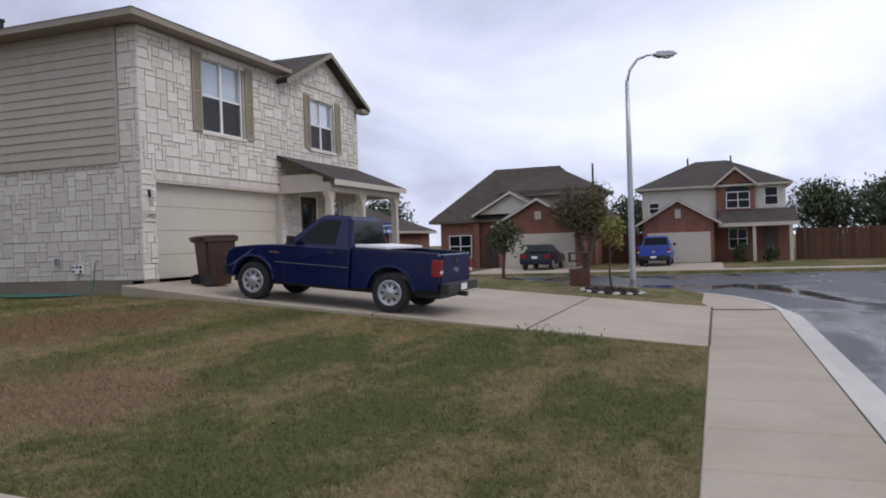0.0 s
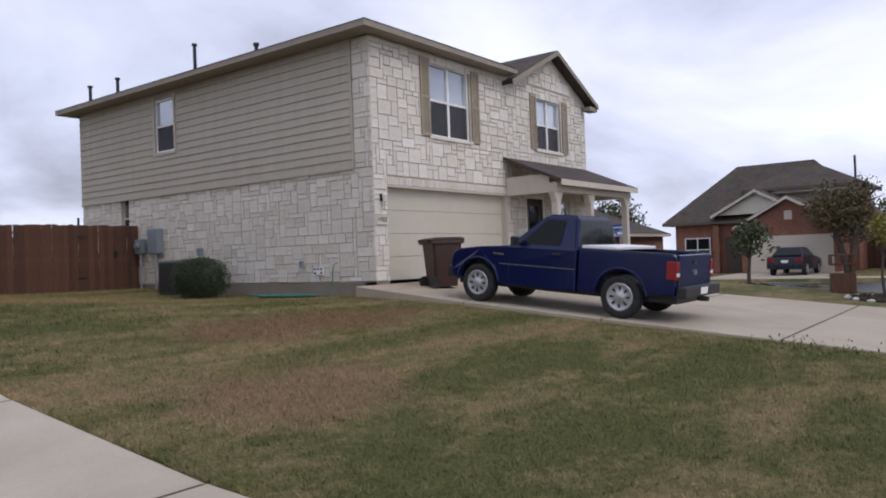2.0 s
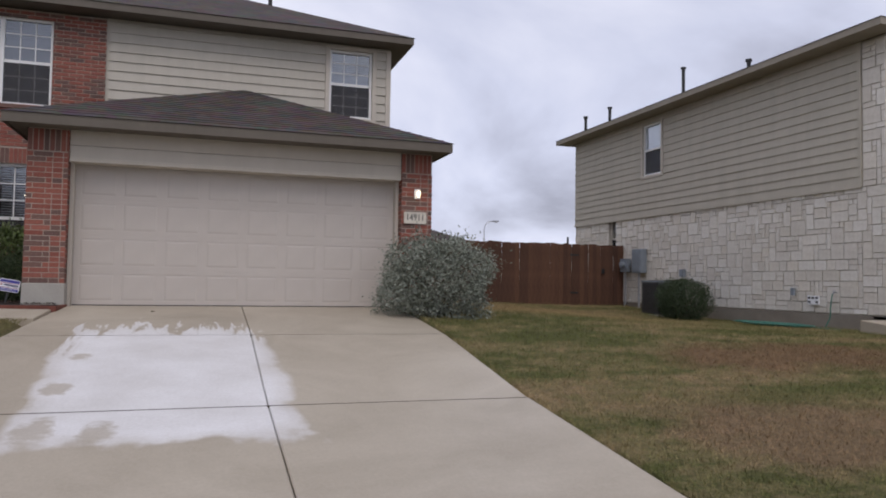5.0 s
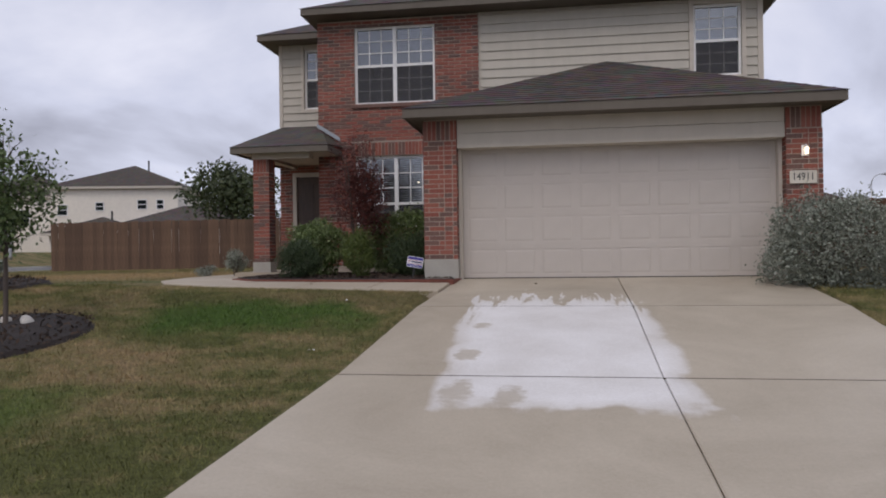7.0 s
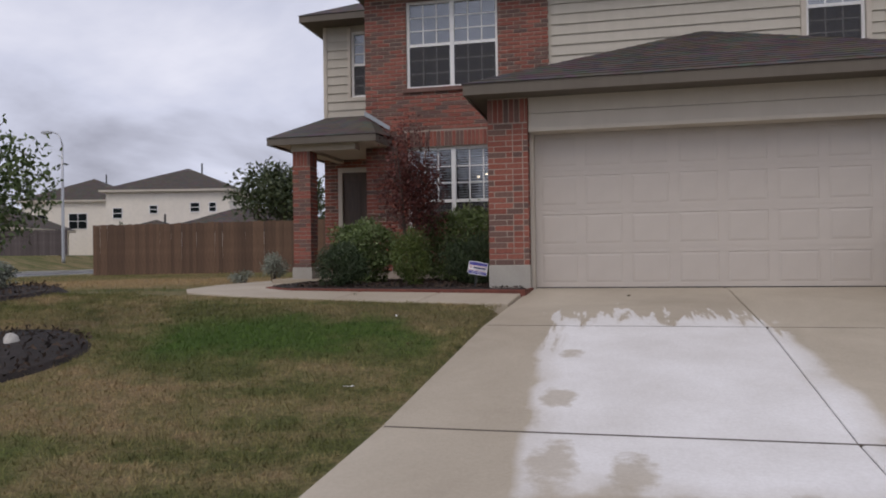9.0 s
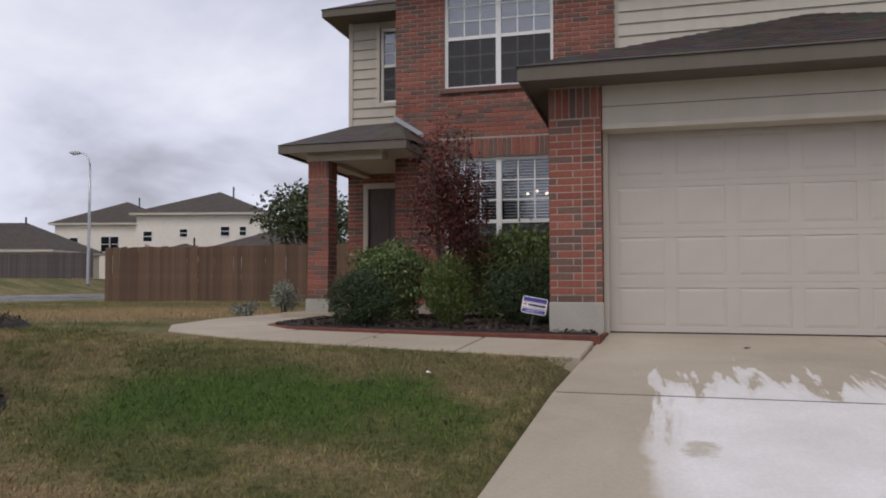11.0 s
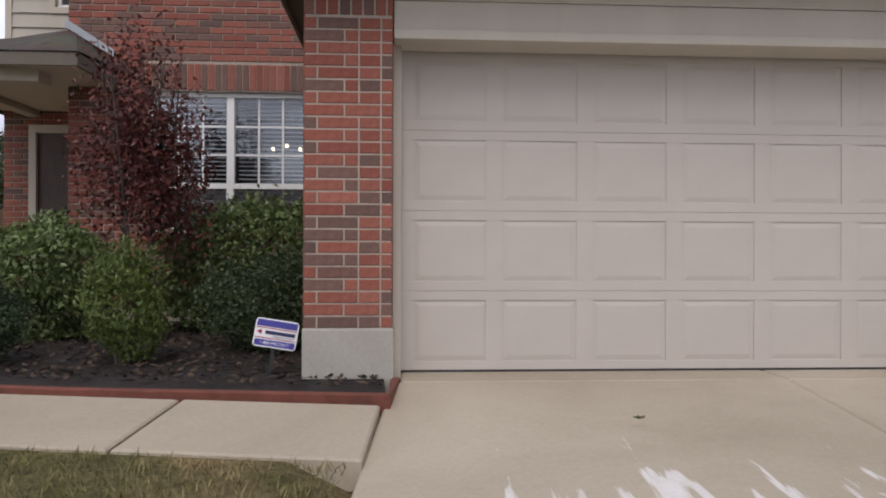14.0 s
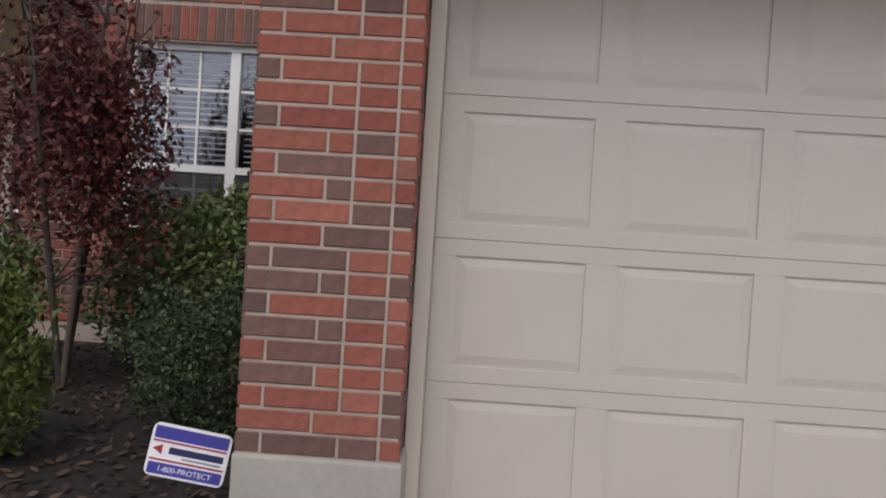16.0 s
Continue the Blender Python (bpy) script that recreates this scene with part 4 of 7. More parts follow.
# sectional garage door with raised panels
door_bm = bmesh.new()
bm_box(door_bm, 0.004, 4.876, 0.0277, 0.07, 0.03, 2.13)
SEC, COLW = 0.5275, 4.86 / 8
for r in range(4):
    z0 = 0.022 + r * SEC
    bm_box(door_bm, 0.006, 4.874, 0.020, 0.036, z0 + 0.001, z0 + 0.062, 0.002)
    bm_box(door_bm, 0.006, 4.874, 0.020, 0.036, z0 + SEC - 0.062, z0 + SEC - 0.001, 0.002)
    for c in range(9):
        xc = 0.01 + c * COLW
        a, b = (0.006, 0.085) if c == 0 else ((4.795, 4.874) if c == 8 else (xc - 0.055, xc + 0.055))
        bm_box(door_bm, a, b, 0.0205, 0.0355, z0 + 0.06, z0 + SEC - 0.06)
garage_door = part("garage_door", door_bm, DOORPAINT, house, "closed beige sectional garage door with raised panels")
pw, ph = COLW - 0.11 - 0.020, SEC - 0.124 - 0.018
pbm = bmesh.new()
o = [pbm.verts.new((x, 0.0275, z)) for x, z in ((0, 0), (pw, 0), (pw, ph), (0, ph))]
i_ = [pbm.verts.new((x, 0.0222, z)) for x, z in ((0.03, 0.03), (pw - 0.03, 0.03), (pw - 0.03, ph - 0.03), (0.03, ph - 0.03))]
pbm.faces.new(i_)
for k in range(4):
    pbm.faces.new((o[k], o[(k + 1) % 4], i_[(k + 1) % 4], i_[k]))
panel_me = to_mesh("panel", pbm, DOORPAINT)
for r in range(4):
    for c in range(8):
        xa = (0.085 if c == 0 else 0.01 + c * COLW + 0.055) + 0.010
        p_ = new("panel", panel_me)
        p_.parent = garage_door
        p_.matrix_local = Matrix.Translation((xa, 0, 0.022 + r * SEC + 0.071))
boxes("bottom_seal", [(0.004, 4.876, 0.018, 0.075, 0.008, 0.03)], BLACK, garage_door, "black rubber seal")
# garage roof
roof = poly_mesh("garage_roof", [(-0.86, -0.78, 2.70), (5.68, -0.78, 2.70), (5.68, 3.27, 2.70), (2.51, 3.27, 4.10), (-0.86, 3.27, 2.70), (2.51, 2.6, 4.10)],
                 [(0, 1, 5), (1, 2, 3, 5), (4, 0, 5, 3), (0, 4, 2, 1)], ROOF, house)
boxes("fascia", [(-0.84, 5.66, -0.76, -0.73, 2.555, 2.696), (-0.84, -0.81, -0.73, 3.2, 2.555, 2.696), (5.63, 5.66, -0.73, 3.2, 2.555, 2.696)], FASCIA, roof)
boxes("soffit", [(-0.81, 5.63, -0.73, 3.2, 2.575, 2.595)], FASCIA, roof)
bm = bmesh.new()
for k in range(1, 22):
    f0, t0 = k / 22, 0.008
    a, b = Vector((-0.86, -0.78, 2.70)).lerp(Vector((2.51, 2.6, 4.10)), f0), Vector((5.68, -0.78, 2.70)).lerp(Vector((2.51, 2.6, 4.10)), f0)
    bm_box(bm, a.x, b.x, a.y - 0.012, a.y + 0.02, a.z - 0.012, a.z + 0.007)
part("shingle_relief", bm, ROOF, roof)["kind"] = "stuff"
# brick front
brick_wall = wall_front("brick_wall", house, -3.5, -0.04, -0.2, 5.40, YB + 0.012, 0.2, MORTAR, [UW, LW])
sold = [(-2.77, -0.88, 2.515, 2.80)]
courses = brick_courses(rng, -3.5, -0.04, 0.2, 5.38, [UW, LW], sold)
facing(brick_wall, facing_plane(0, YB + 0.012), courses, lambda u, z: 1.35 < z < 3.3, BRICK, "brick", 0.011, 300)
facing(brick_wall, facing_plane(-3.488, 5.0, -90), brick_courses(rng, 0.0, 1.75, 0.2, 5.38), lambda u, z: False, BRICK, "brick", 0.011)
boxes("corner_wall", [(-3.488, -3.3, YB + 0.212, 5.0, -0.2, 5.4)], MORTAR, house)
window(house, "window", facing_plane(0, YB), *UW, 6, 3, units=2, shade=0.5, grid_low=True, sill=BRICK, shade_mat=GREY_REFLECTION)
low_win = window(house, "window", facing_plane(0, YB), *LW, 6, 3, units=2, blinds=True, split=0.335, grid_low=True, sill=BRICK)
# warm lamps of a chandelier inside the room
for bx in (-1.52, -1.36, -1.2):
    bmb = bmesh.new()
    bmesh.ops.create_uvsphere(bmb, u_segments=10, v_segments=8, radius=0.024)
    b_ = part("chandelier_bulb", bmb, BULB, low_win, "lit warm bulb", True)
    b_.location = (bx, 1.0, 2.02 if bx != -1.36 else 2.06)
boxes("chandelier_arm", [(-1.56, -1.16, 0.99, 1.01, 1.96, 1.975), (-1.37, -1.35, 0.99, 1.01, 1.97, 2.48)], INK, low_win)
# upper siding over the garage
upper = wall_front("siding_wall", house, -0.04, 5.55, 2.2, 5.42, YB + 0.05, 0.2, TAN, [RW])
siding(upper, 0.02, 5.5, 2.75, 5.38, facing_plane(0, YB + 0.05), TAN, [(RW[0] - 0.09, RW[1] + 0.09, RW[2] - 0.09, RW[3] + 0.09)])
boxes("corner_board", [(5.46, 5.56, YB + 0.012, YB + 0.049, 2.7, 5.38)], TRIM, upper)
boxes("window_casing", [(RW[0] - 0.085, RW[0] - 0.002, YB + 0.008, YB + 0.049, RW[2] - 0.08, RW[3] + 0.08), (RW[1] + 0.002, RW[1] + 0.085, YB + 0.008, YB + 0.049, RW[2] - 0.08, RW[3] + 0.08),
                        (RW[0] - 0.002, RW[1] + 0.002, YB + 0.010, YB + 0.049, RW[3] + 0.002, RW[3] + 0.08), (RW[0] - 0.002, RW[1] + 0.002, YB + 0.010, YB + 0.049, RW[2] - 0.08, RW[2] - 0.002)], TRIM, upper)
window(house, "window", facing_plane(0, YB + 0.02), *RW, 3, 3, units=1, shade=0.5, grid_low=True, shade_mat=GREY_REFLECTION)
boxes("side_wall", [(5.35, 5.55, YB + 0.25, 12.5, 2.2, 5.42), (-5.0, -4.8, 5.25, 12.5, -0.2, 5.5), (-5.0, 5.55, 12.5, 12.7, -0.2, 5.42)], TAN, house)
# recessed entry wing
EW = (-4.40, -3.62, 3.90, 5.32)
entry = wall_front("siding_wall", house, -5.0, -3.5, 2.6, 5.5, 5.0, 0.2, TAN, [EW])
siding(entry, -4.95, -3.5, 2.9, 5.45, facing_plane(0, 5.0), TAN, [(EW[0] - 0.08, EW[1] + 0.08, EW[2] - 0.08, EW[3] + 0.08)])
boxes("corner_board", [(-5.02, -4.94, 4.962, 5.0, 2.9, 5.45)], TRIM, entry)
boxes("window_casing", [(EW[0] - 0.075, EW[0] - 0.002, 4.96, 4.999, EW[2] - 0.08, EW[3] + 0.08), (EW[0] - 0.002, EW[1], 4.96, 4.999, EW[2] - 0.08, EW[2] - 0.002)], TRIM, entry)
window(house, "window", facing_plane(0, 4.97), *EW, 3, 3, units=1, shade=0.5, grid_low=True, shade_mat=GREY_REFLECTION)
entry_low = wall_front("brick_wall", house, -5.0, -3.5, -0.2, 2.6, 4.912, 0.2, MORTAR, [(-4.64, -3.56, 0.1, 2.35)])
facing(entry_low, facing_plane(0, 4.912), brick_courses(rng, -5.0, -3.5, 0.2, 2.6, [(-4.68, -3.52, 0.0, 2.4)]), lambda u, z: False, BRICK, "brick", 0.011)
door_frame = boxes("front_door", [(-4.68, -4.59, 4.87, 5.0, 0.1, 2.38), (-3.66, -3.57, 4.87, 5.0, 0.1, 2.38), (-4.59, -3.66, 4.87, 5.0, 2.28, 2.38)], TRIM, house, "dark brown panelled front door in a beige frame")
boxes("door_leaf", [(-4.59, -3.66, 4.93, 4.975, 0.11, 2.28)], DOORWOOD, door_frame)
boxes("door_panel", [(-4.46, -4.18, 4.918, 4.93, 0.3, 1.0), (-4.06, -3.78, 4.918, 4.93, 0.3, 1.0), (-4.46, -4.18, 4.918, 4.93, 1.2, 2.1), (-4.06, -3.78, 4.918, 4.93, 1.2, 2.1)], DOORWOOD, door_frame, bevel=0.008)
bmk = bmesh.new()
bm_tube(bmk, [(-4.52, 4.93, 1.05), (-4.52, 4.87, 1.05)], [0.015, 0.028])
part("door_knob", bmk, CHROME, door_frame)
# porch: column, beams, lean-to roof
column = boxes("porch_column", [(-4.642, -4.318, 2.468, 2.792, 0.30, 2.42)], MORTAR, house)
for m_, w in ((facing_plane(-4.65, 2.468), 0.34), (facing_plane(-4.318, 2.46, 90), 0.33), (facing_plane(-4.642, 2.80, -90), 0.33)):
    facing(column, m_, brick_courses(rng, 0.0, w, 0.30, 2.14) + brick_courses(rng, 0, w, 2.14, 2.14, soldier=[(0, w, 2.145, 2.42)]), lambda u, z: True, BRICK, "brick", 0.010, 110)
boxes("column_base", [(-4.67, -4.29, 2.44, 2.82, -0.2, 0.30)], FOUNDATION, column, bevel=0.01)
boxes("porch_slab", [(-5.0, -3.5, 2.3, 4.9, -0.2, 0.09)], WALKWAY, house)
boxes("porch_beam", [(-4.70, -3.46, 2.50, 2.76, 2.42, 2.55), (-4.70, -4.55, 2.76, 4.9, 2.48, 2.55)], TRIM, house)
pr = poly_mesh("porch_roof", [(-5.05, 2.2, 2.64), (-2.97, 2.2, 2.64), (-2.97, 3.235, 2.72), (-3.42, 3.235, 3.10), (-3.52, 3.235, 3.12), (-3.52, 5.0, 3.50), (-4.95, 5.0, 3.50), (-5.05, 5.0, 2.64), (-3.4, 2.2, 2.64)],
               [(0, 8, 4, 5, 6), (8, 1, 2, 3, 4), (0, 6, 7)], ROOF, house)
boxes("fascia", [(-5.04, -2.98, 2.215, 2.245, 2.51, 2.632), (-5.04, -5.01, 2.245, 5.0, 2.51, 2.632), (-3.01, -2.98, 2.245, 3.225, 2.51, 2.632)], FASCIA, pr)
boxes("porch_ceiling", [(-5.01, -3.5, 2.245, 4.9, 2.555, 2.57), (-3.5, -3.01, 2.245, 3.225, 2.53, 2.55)], TRIM, pr)
poly_mesh("flashing", [(-3.52, 3.20, 3.15), (-3.02, 3.20, 2.84), (-3.02, 3.228, 2.92), (-3.52, 3.228, 3.24)], [(0, 1, 2, 3)], METERBOX, pr)
# main roofs
roof2 = hip_roof("roof", house, -3.72, 5.95, 2.75, 13.2, 5.56, 2.3, ROOF)
roof3 = hip_roof("roof", house, -5.38, -3.0, 4.45, 13.2, 5.58, 0.6, ROOF)
for px, py, h, r in ((3.2, 6.0, 1.0, 0.05), (0.9, 5.6, 0.55, 0.04)):
    bmv = bmesh.new()
    bm_tube(bmv, [(px, py, 6.2), (px, py, 6.6 + h)], r)
    bm_tube(bmv, [(px, py, 6.6 + h), (px, py, 6.68 + h)], r * 1.5)
    part("vent_pipe", bmv, INK, roof2)

# wall lamp and house number on the pier
wall_lamp = thing("wall_lamp", "small lit wall lamp with a glass shade on the brick pier", "lamp", at=pose(5.19, -0.335, 1.84))
bm = bmesh.new()
bm_box(bm, -0.05, 0.05, -0.02, 0.0, -0.02, 0.14, 0.006)
bm_tube(bm, [(0, -0.02, 0.10), (0, -0.07, 0.13), (0, -0.10, 0.10)], 0.012)
part("bracket", bm, WHITE, wall_lamp)
bm = bmesh.new()
bm_tube(bm, [(0, -0.10, 0.10), (0, -0.10, 0.085), (0, -0.10, 0.0)], [0.012, 0.030, 0.023], 12)
part("glass_shade", bm, BULB, wall_lamp, "glowing glass shade", True)


def lettering(text, size, m, material, parent, depth=0.003):
    cu = bpy.data.curves.new("lettering", "FONT")
    cu.body, cu.size, cu.extrude, cu.align_x, cu.align_y = text, size, depth, "CENTER", "CENTER"
    ob = new("lettering", cu)
    me = bpy.data.meshes.new_from_object(ob.evaluated_get(bpy.context.evaluated_depsgraph_get()))
    bpy.data.objects.remove(ob)
    me.materials.clear()
    me.materials.append(material)
    out = new("lettering", me)
    out.parent = parent
    out.matrix_local = m
    return out


def number_plate(text, at, label):
    plate = thing("house_number", label, "house number", at=at)
    boxes("plate", [(-0.19, 0.19, -0.022, 0.0, -0.095, 0.095)], PLATE, plate, bevel=0.008)
    boxes("rim", [(-0.19, 0.19, -0.03, -0.0225, 0.078, 0.095), (-0.19, 0.19, -0.03, -0.0225, -0.095, -0.078), (-0.19, -0.173, -0.03, -0.0225, -0.078, 0.078), (0.173, 0.19, -0.03, -0.0225, -0.078, 0.078)], PLATE, plate)
    t_ = lettering(text, 0.135, pose(0, -0.024, 0, 90, 0, 0), INK, plate)
    t_.scale = (0.95, 1.15, 1)
    return plate


number_plate("14911", pose(5.16, -0.334, 1.505), "cream house number plate with black digits 14911")

# ---- the stone house ----
stone_house = thing("house", "two-storey white limestone house with taupe siding", "house")
SX0, SX1, SY0, SY1 = 14.0, 24.15, -1.45, 10.9
FLOOR = -0.06
G = (14.43, 19.30, FLOOR, 2.05)
W1, W2 = (16.06, 17.73, 3.32, 5.08), (21.03, 22.53, 3.45, 4.95)
PD, PW_ = (20.35, 21.25, FLOOR, 2.0), (22.0, 22.9, 0.75, 2.0)
rng = np.random.default_rng(3)
fw = wall_front("stone_wall", stone_house, SX0 + 0.02, SX1, FLOOR, 5.3, SY0 + 0.02, 0.2, CREAM_MORTAR, [G, W1, W2, PD, PW_])
facing(fw, facing_plane(0, SY0 + 0.02), ashlar(rng, SX0, SX1, FLOOR + 0.02, 5.26, [(G[0] - 0.02, G[1] + 0.02, -1, 2.27), W1, W2, (PD[0] - 0.1, PD[1] + 0.1, -1, 2.1), PW_]),
       lambda u, z: u < 16.6 and z < 4.6, STONE, "stone", 0.022, 190)
facing(fw, facing_plane(0, SY0 + 0.02), brick_courses(rng, 0, 0.001, 0, 0, soldier=[(14.3, 19.4, 2.07, 2.26)]), lambda u, z: False, STONE, "lintel_stone", 0.03)
SWIN, SSMALL = (5.80, 6.72, 3.62, 5.10), (8.2, 8.7, 1.3, 2.5)
sw = wall_side("stone_wall", stone_house, SY0 + 0.22, SY1, FLOOR, 5.3, SX0 + 0.02, 0.2, CREAM_MORTAR, [SWIN, SSMALL])
side_m = facing_plane(SX0 + 0.02, 0, -90)
flip = lambda rects_: [(-b, -a, c, d) for a, b, c, d in rects_]
facing(sw, side_m, ashlar(rng, -SY1, -SY0, FLOOR + 0.02, 2.44, flip([SSMALL])), lambda u, z: u > -5.5, STONE, "stone", 0.022, 300)
facing(sw, side_m, ashlar(rng, 0.92, -SY0, 2.44, 5.26), lambda u, z: True, STONE, "stone", 0.022, 60)
side_siding = wall_side("siding_wall", stone_house, -0.9, SY1, 2.46, 5.3, SX0 - 0.01, 0.03, TAN_W, [SWIN])
siding(side_siding, -SY1, 0.84, 2.46, 5.26, facing_plane(SX0 - 0.01, 0, -90), TAN_W, flip([(SWIN[0] - 0.08, SWIN[1] + 0.08, SWIN[2] - 0.08, SWIN[3] + 0.08)]), 0.19)
boxes("corner_board", [(SX0 - 0.04, SX0 - 0.011, -0.92, -0.84, 2.44, 5.28)], TAN_W, side_siding)
boxes("skirt_board", [(SX0 - 0.05, SX0 - 0.005, -0.9, SY1, 2.42, 2.475)], TAN_W, side_siding)
boxes("window_casing", [(SX0 - 0.055, SX0 - 0.011, SWIN[0] - 0.075, SWIN[0] - 0.002, SWIN[2] - 0.08, SWIN[3] + 0.08), (SX0 - 0.055, SX0 - 0.011, SWIN[1] + 0.002, SWIN[1] + 0.075, SWIN[2] - 0.08, SWIN[3] + 0.08),
                        (SX0 - 0.055, SX0 - 0.011, SWIN[0], SWIN[1], SWIN[2] - 0.08, SWIN[2] - 0.002)], TRIM, side_siding)
window(stone_house, "window", facing_plane(SX0 - 0.06, 0, -90), -SWIN[1], -SWIN[0], SWIN[2], SWIN[3], 0, 0, shade=0.5, shade_mat=PALEBLIND)
window(stone_house, "window", facing_plane(SX0 + 0.02, 0, -90), -SSMALL[1], -SSMALL[0], SSMALL[2], SSMALL[3], 0, 0, frame_mat=TRIM)
boxes("foundation", [(SX0 - 0.01, SX0 + 0.3, SY0, SY1, -0.9, FLOOR - 0.004), (SX0 - 0.01, 14.42, SY0 - 0.01, SY0 + 0.3, -0.9, FLOOR - 0.004), (19.3, SX1, SY0, SY0 + 0.3, -0.9, FLOOR - 0.004)], FOUND_DIRTY, stone_house, "stained concrete foundation")
boxes("rear_wall", [(SX1 - 0.2, SX1, SY0 + 0.22, SY1, FLOOR, 5.3), (SX0 + 0.22, SX1, SY1 - 0.2, SY1 - 0.001, FLOOR, 5.3)], TAN_W, stone_house)
for wdw, un in ((W1, 2), (W2, 2)):
    window(stone_house, "window", facing_plane(0, SY0), *wdw, 0, 0, units=un, shade=0.52, sill=STONE, shade_mat=PALEBLIND)
    for a, b in ((wdw[0] - 0.36, wdw[0] - 0.03), (wdw[1] + 0.03, wdw[1] + 0.36)):
        sh = bmesh.new()
        z0, z1 = wdw[2] - 0.02, wdw[3] + 0.06
        zmid = (z0 + z1) / 2
        for r in ((a, a + 0.05, z0, z1), (b - 0.05, b, z0, z1), (a + 0.05, b - 0.05, z0, z0 + 0.07), (a + 0.05, b - 0.05, z1 - 0.07, z1), (a + 0.05, b - 0.05, zmid - 0.04, zmid + 0.04)):
            bm_box(sh, r[0], r[1], SY0 - 0.045, SY0 - 0.012, r[2], r[3])
        shutter = part("shutter", sh, SHUTTER, stone_house, "brown louvred shutter")
        lv = bmesh.new()
        z = z0 + 0.075
        while z < z1 - 0.08:
            if abs(z + 0.02 - zmid) > 0.055:
                bm_box(lv, a + 0.05, b - 0.05, SY0 - 0.036, SY0 - 0.014, z, z + 0.032)
            z += 0.045
        part("louvres", lv, SHUTTER, shutter)
window(stone_house, "window", facing_plane(0, SY0), *PW_, 0, 0)
pdoor = boxes("front_door", [(PD[0] - 0.08, PD[0], SY0 + 0.0, SY0 + 0.12, PD[2], 2.08), (PD[1], PD[1] + 0.08, SY0 + 0.0, SY0 + 0.12, PD[2], 2.08), (PD[0], PD[1], SY0 + 0.0, SY0 + 0.12, 2.0, 2.08)], WHITE, stone_house, "dark front door with glass in a white frame")
boxes("door_leaf", [(PD[0], PD[1], SY0 + 0.05, SY0 + 0.10, PD[2], 2.0)], DOORWOOD, pdoor)
boxes("door_glass", [(PD[0] + 0.2, PD[1] - 0.2, SY0 + 0.04, SY0 + 0.05, 0.5, 1.8)], AUTOGLASS, pdoor)
CREAMDOOR = plain("cream_door_paint", (0.54, 0.50, 0.415), 0.55, vary=0.05, scale=3, bump=0.05)
gdoor = boxes("garage_door", [(G[0], G[1], SY0 + 0.19, SY0 + 0.22, FLOOR + 0.01, G[3])], CREAMDOOR, stone_house, "closed cream sectional garage door")
for r in range(4):
    z = FLOOR + 0.012 + r * 0.524
    boxes("door_section", [(G[0] + 0.004, G[1] - 0.004, SY0 + 0.155, SY0 + 0.189, z, z + 0.517)], CREAMDOOR, gdoor, bevel=0.006)
boxes("side_jamb", [(G[0] - 0.03, G[0] + 0.02, SY0 + 0.0, SY0 + 0.16, FLOOR, G[3]), (G[1] - 0.02, G[1] + 0.03, SY0 + 0.0, SY0 + 0.16, FLOOR, G[3]), (G[0] + 0.02, G[1] - 0.02, SY0 + 0.0, SY0 + 0.16, G[3] - 0.03, G[3] + 0.02)], TRIM, gdoor)
# roofs: main hip, front gable, porch
EK = 0.4085
roof4 = poly_mesh("roof", [(13.44, -1.86, 5.43), (19.5, -1.86, 5.43), (19.5, 3.34, 5.43 + 5.2 * EK), (19.07, 3.77, 7.73), (19.07, 5.77, 7.73), (13.44, 11.4, 5.43), (24.7, 11.4, 5.43), (24.7, -1.2, 5.43)],
                  [(0, 1, 2, 3), (5, 0, 3, 4), (6, 5, 4), (7, 6, 4, 3, 2)], ROOF, stone_house)
boxes("fascia", [(13.46, 19.48, -1.84, -1.81, 5.29, 5.426), (13.46, 13.49, -1.81, 11.35, 5.29, 5.426), (19.45, 19.48, -1.81, SY0 - 0.02, 5.29, 5.426), (13.46, 24.68, 11.35, 11.38, 5.29, 5.426), (24.65, 24.68, -1.2, 11.35, 5.29, 5.426)], FASCIA_W, roof4)
boxes("soffit", [(13.49, 19.45, -1.81, SY0 - 0.002, 5.30, 5.32), (13.49, 13.985, SY0 - 0.002, 11.35, 5.30, 5.32)], FASCIA_W, roof4)
for k in range(1, 9):
    y_, z_ = -1.86 + k * 0.42, 5.43 + k * 0.42 * EK
    boxes("shingle_course", [(13.44 + k * 0.42, 19.49, y_ - 0.012, y_ + 0.02, z_ - 0.012, z_ + 0.008)], ROOF, roof4)
gable = bmesh.new()
bm_prism(gable, [(19.6, 5.25), (24.15, 5.25), (21.87, 6.36)], SY0 - 0.01, SY0 + 0.2, "y")
gab = part("gable_wall", gable, STONE, stone_house)
gst = [q for q in ashlar(rng, 19.6, 24.1, 5.27, 6.3) if abs(q[0] + q[2] / 2 - 21.87) + q[2] / 2 < (6.24 - q[1] - q[3]) * 2.17]
facing(gab, facing_plane(0, SY0 - 0.01), gst, lambda u, z: False, STONE, "stone", 0.022)
gr = poly_mesh("gable_roof", [(19.3, -1.78, 5.14), (21.87, -1.78, 6.42), (24.45, -1.78, 5.14), (19.3, 3.5, 5.14), (21.87, 3.5, 6.42), (24.45, 3.5, 5.14),
                              (19.3, -1.78, 5.02), (21.87, -1.78, 6.30), (24.45, -1.78, 5.02), (19.3, 3.5, 5.02), (21.87, 3.5, 6.30), (24.45, 3.5, 5.02)],
               [(0, 1, 4, 3), (1, 2, 5, 4), (6, 9, 10, 7), (7, 10, 11, 8), (0, 3, 9, 6), (2, 8, 11, 5), (0, 6, 7, 1), (1, 7, 8, 2)], ROOF, stone_house)
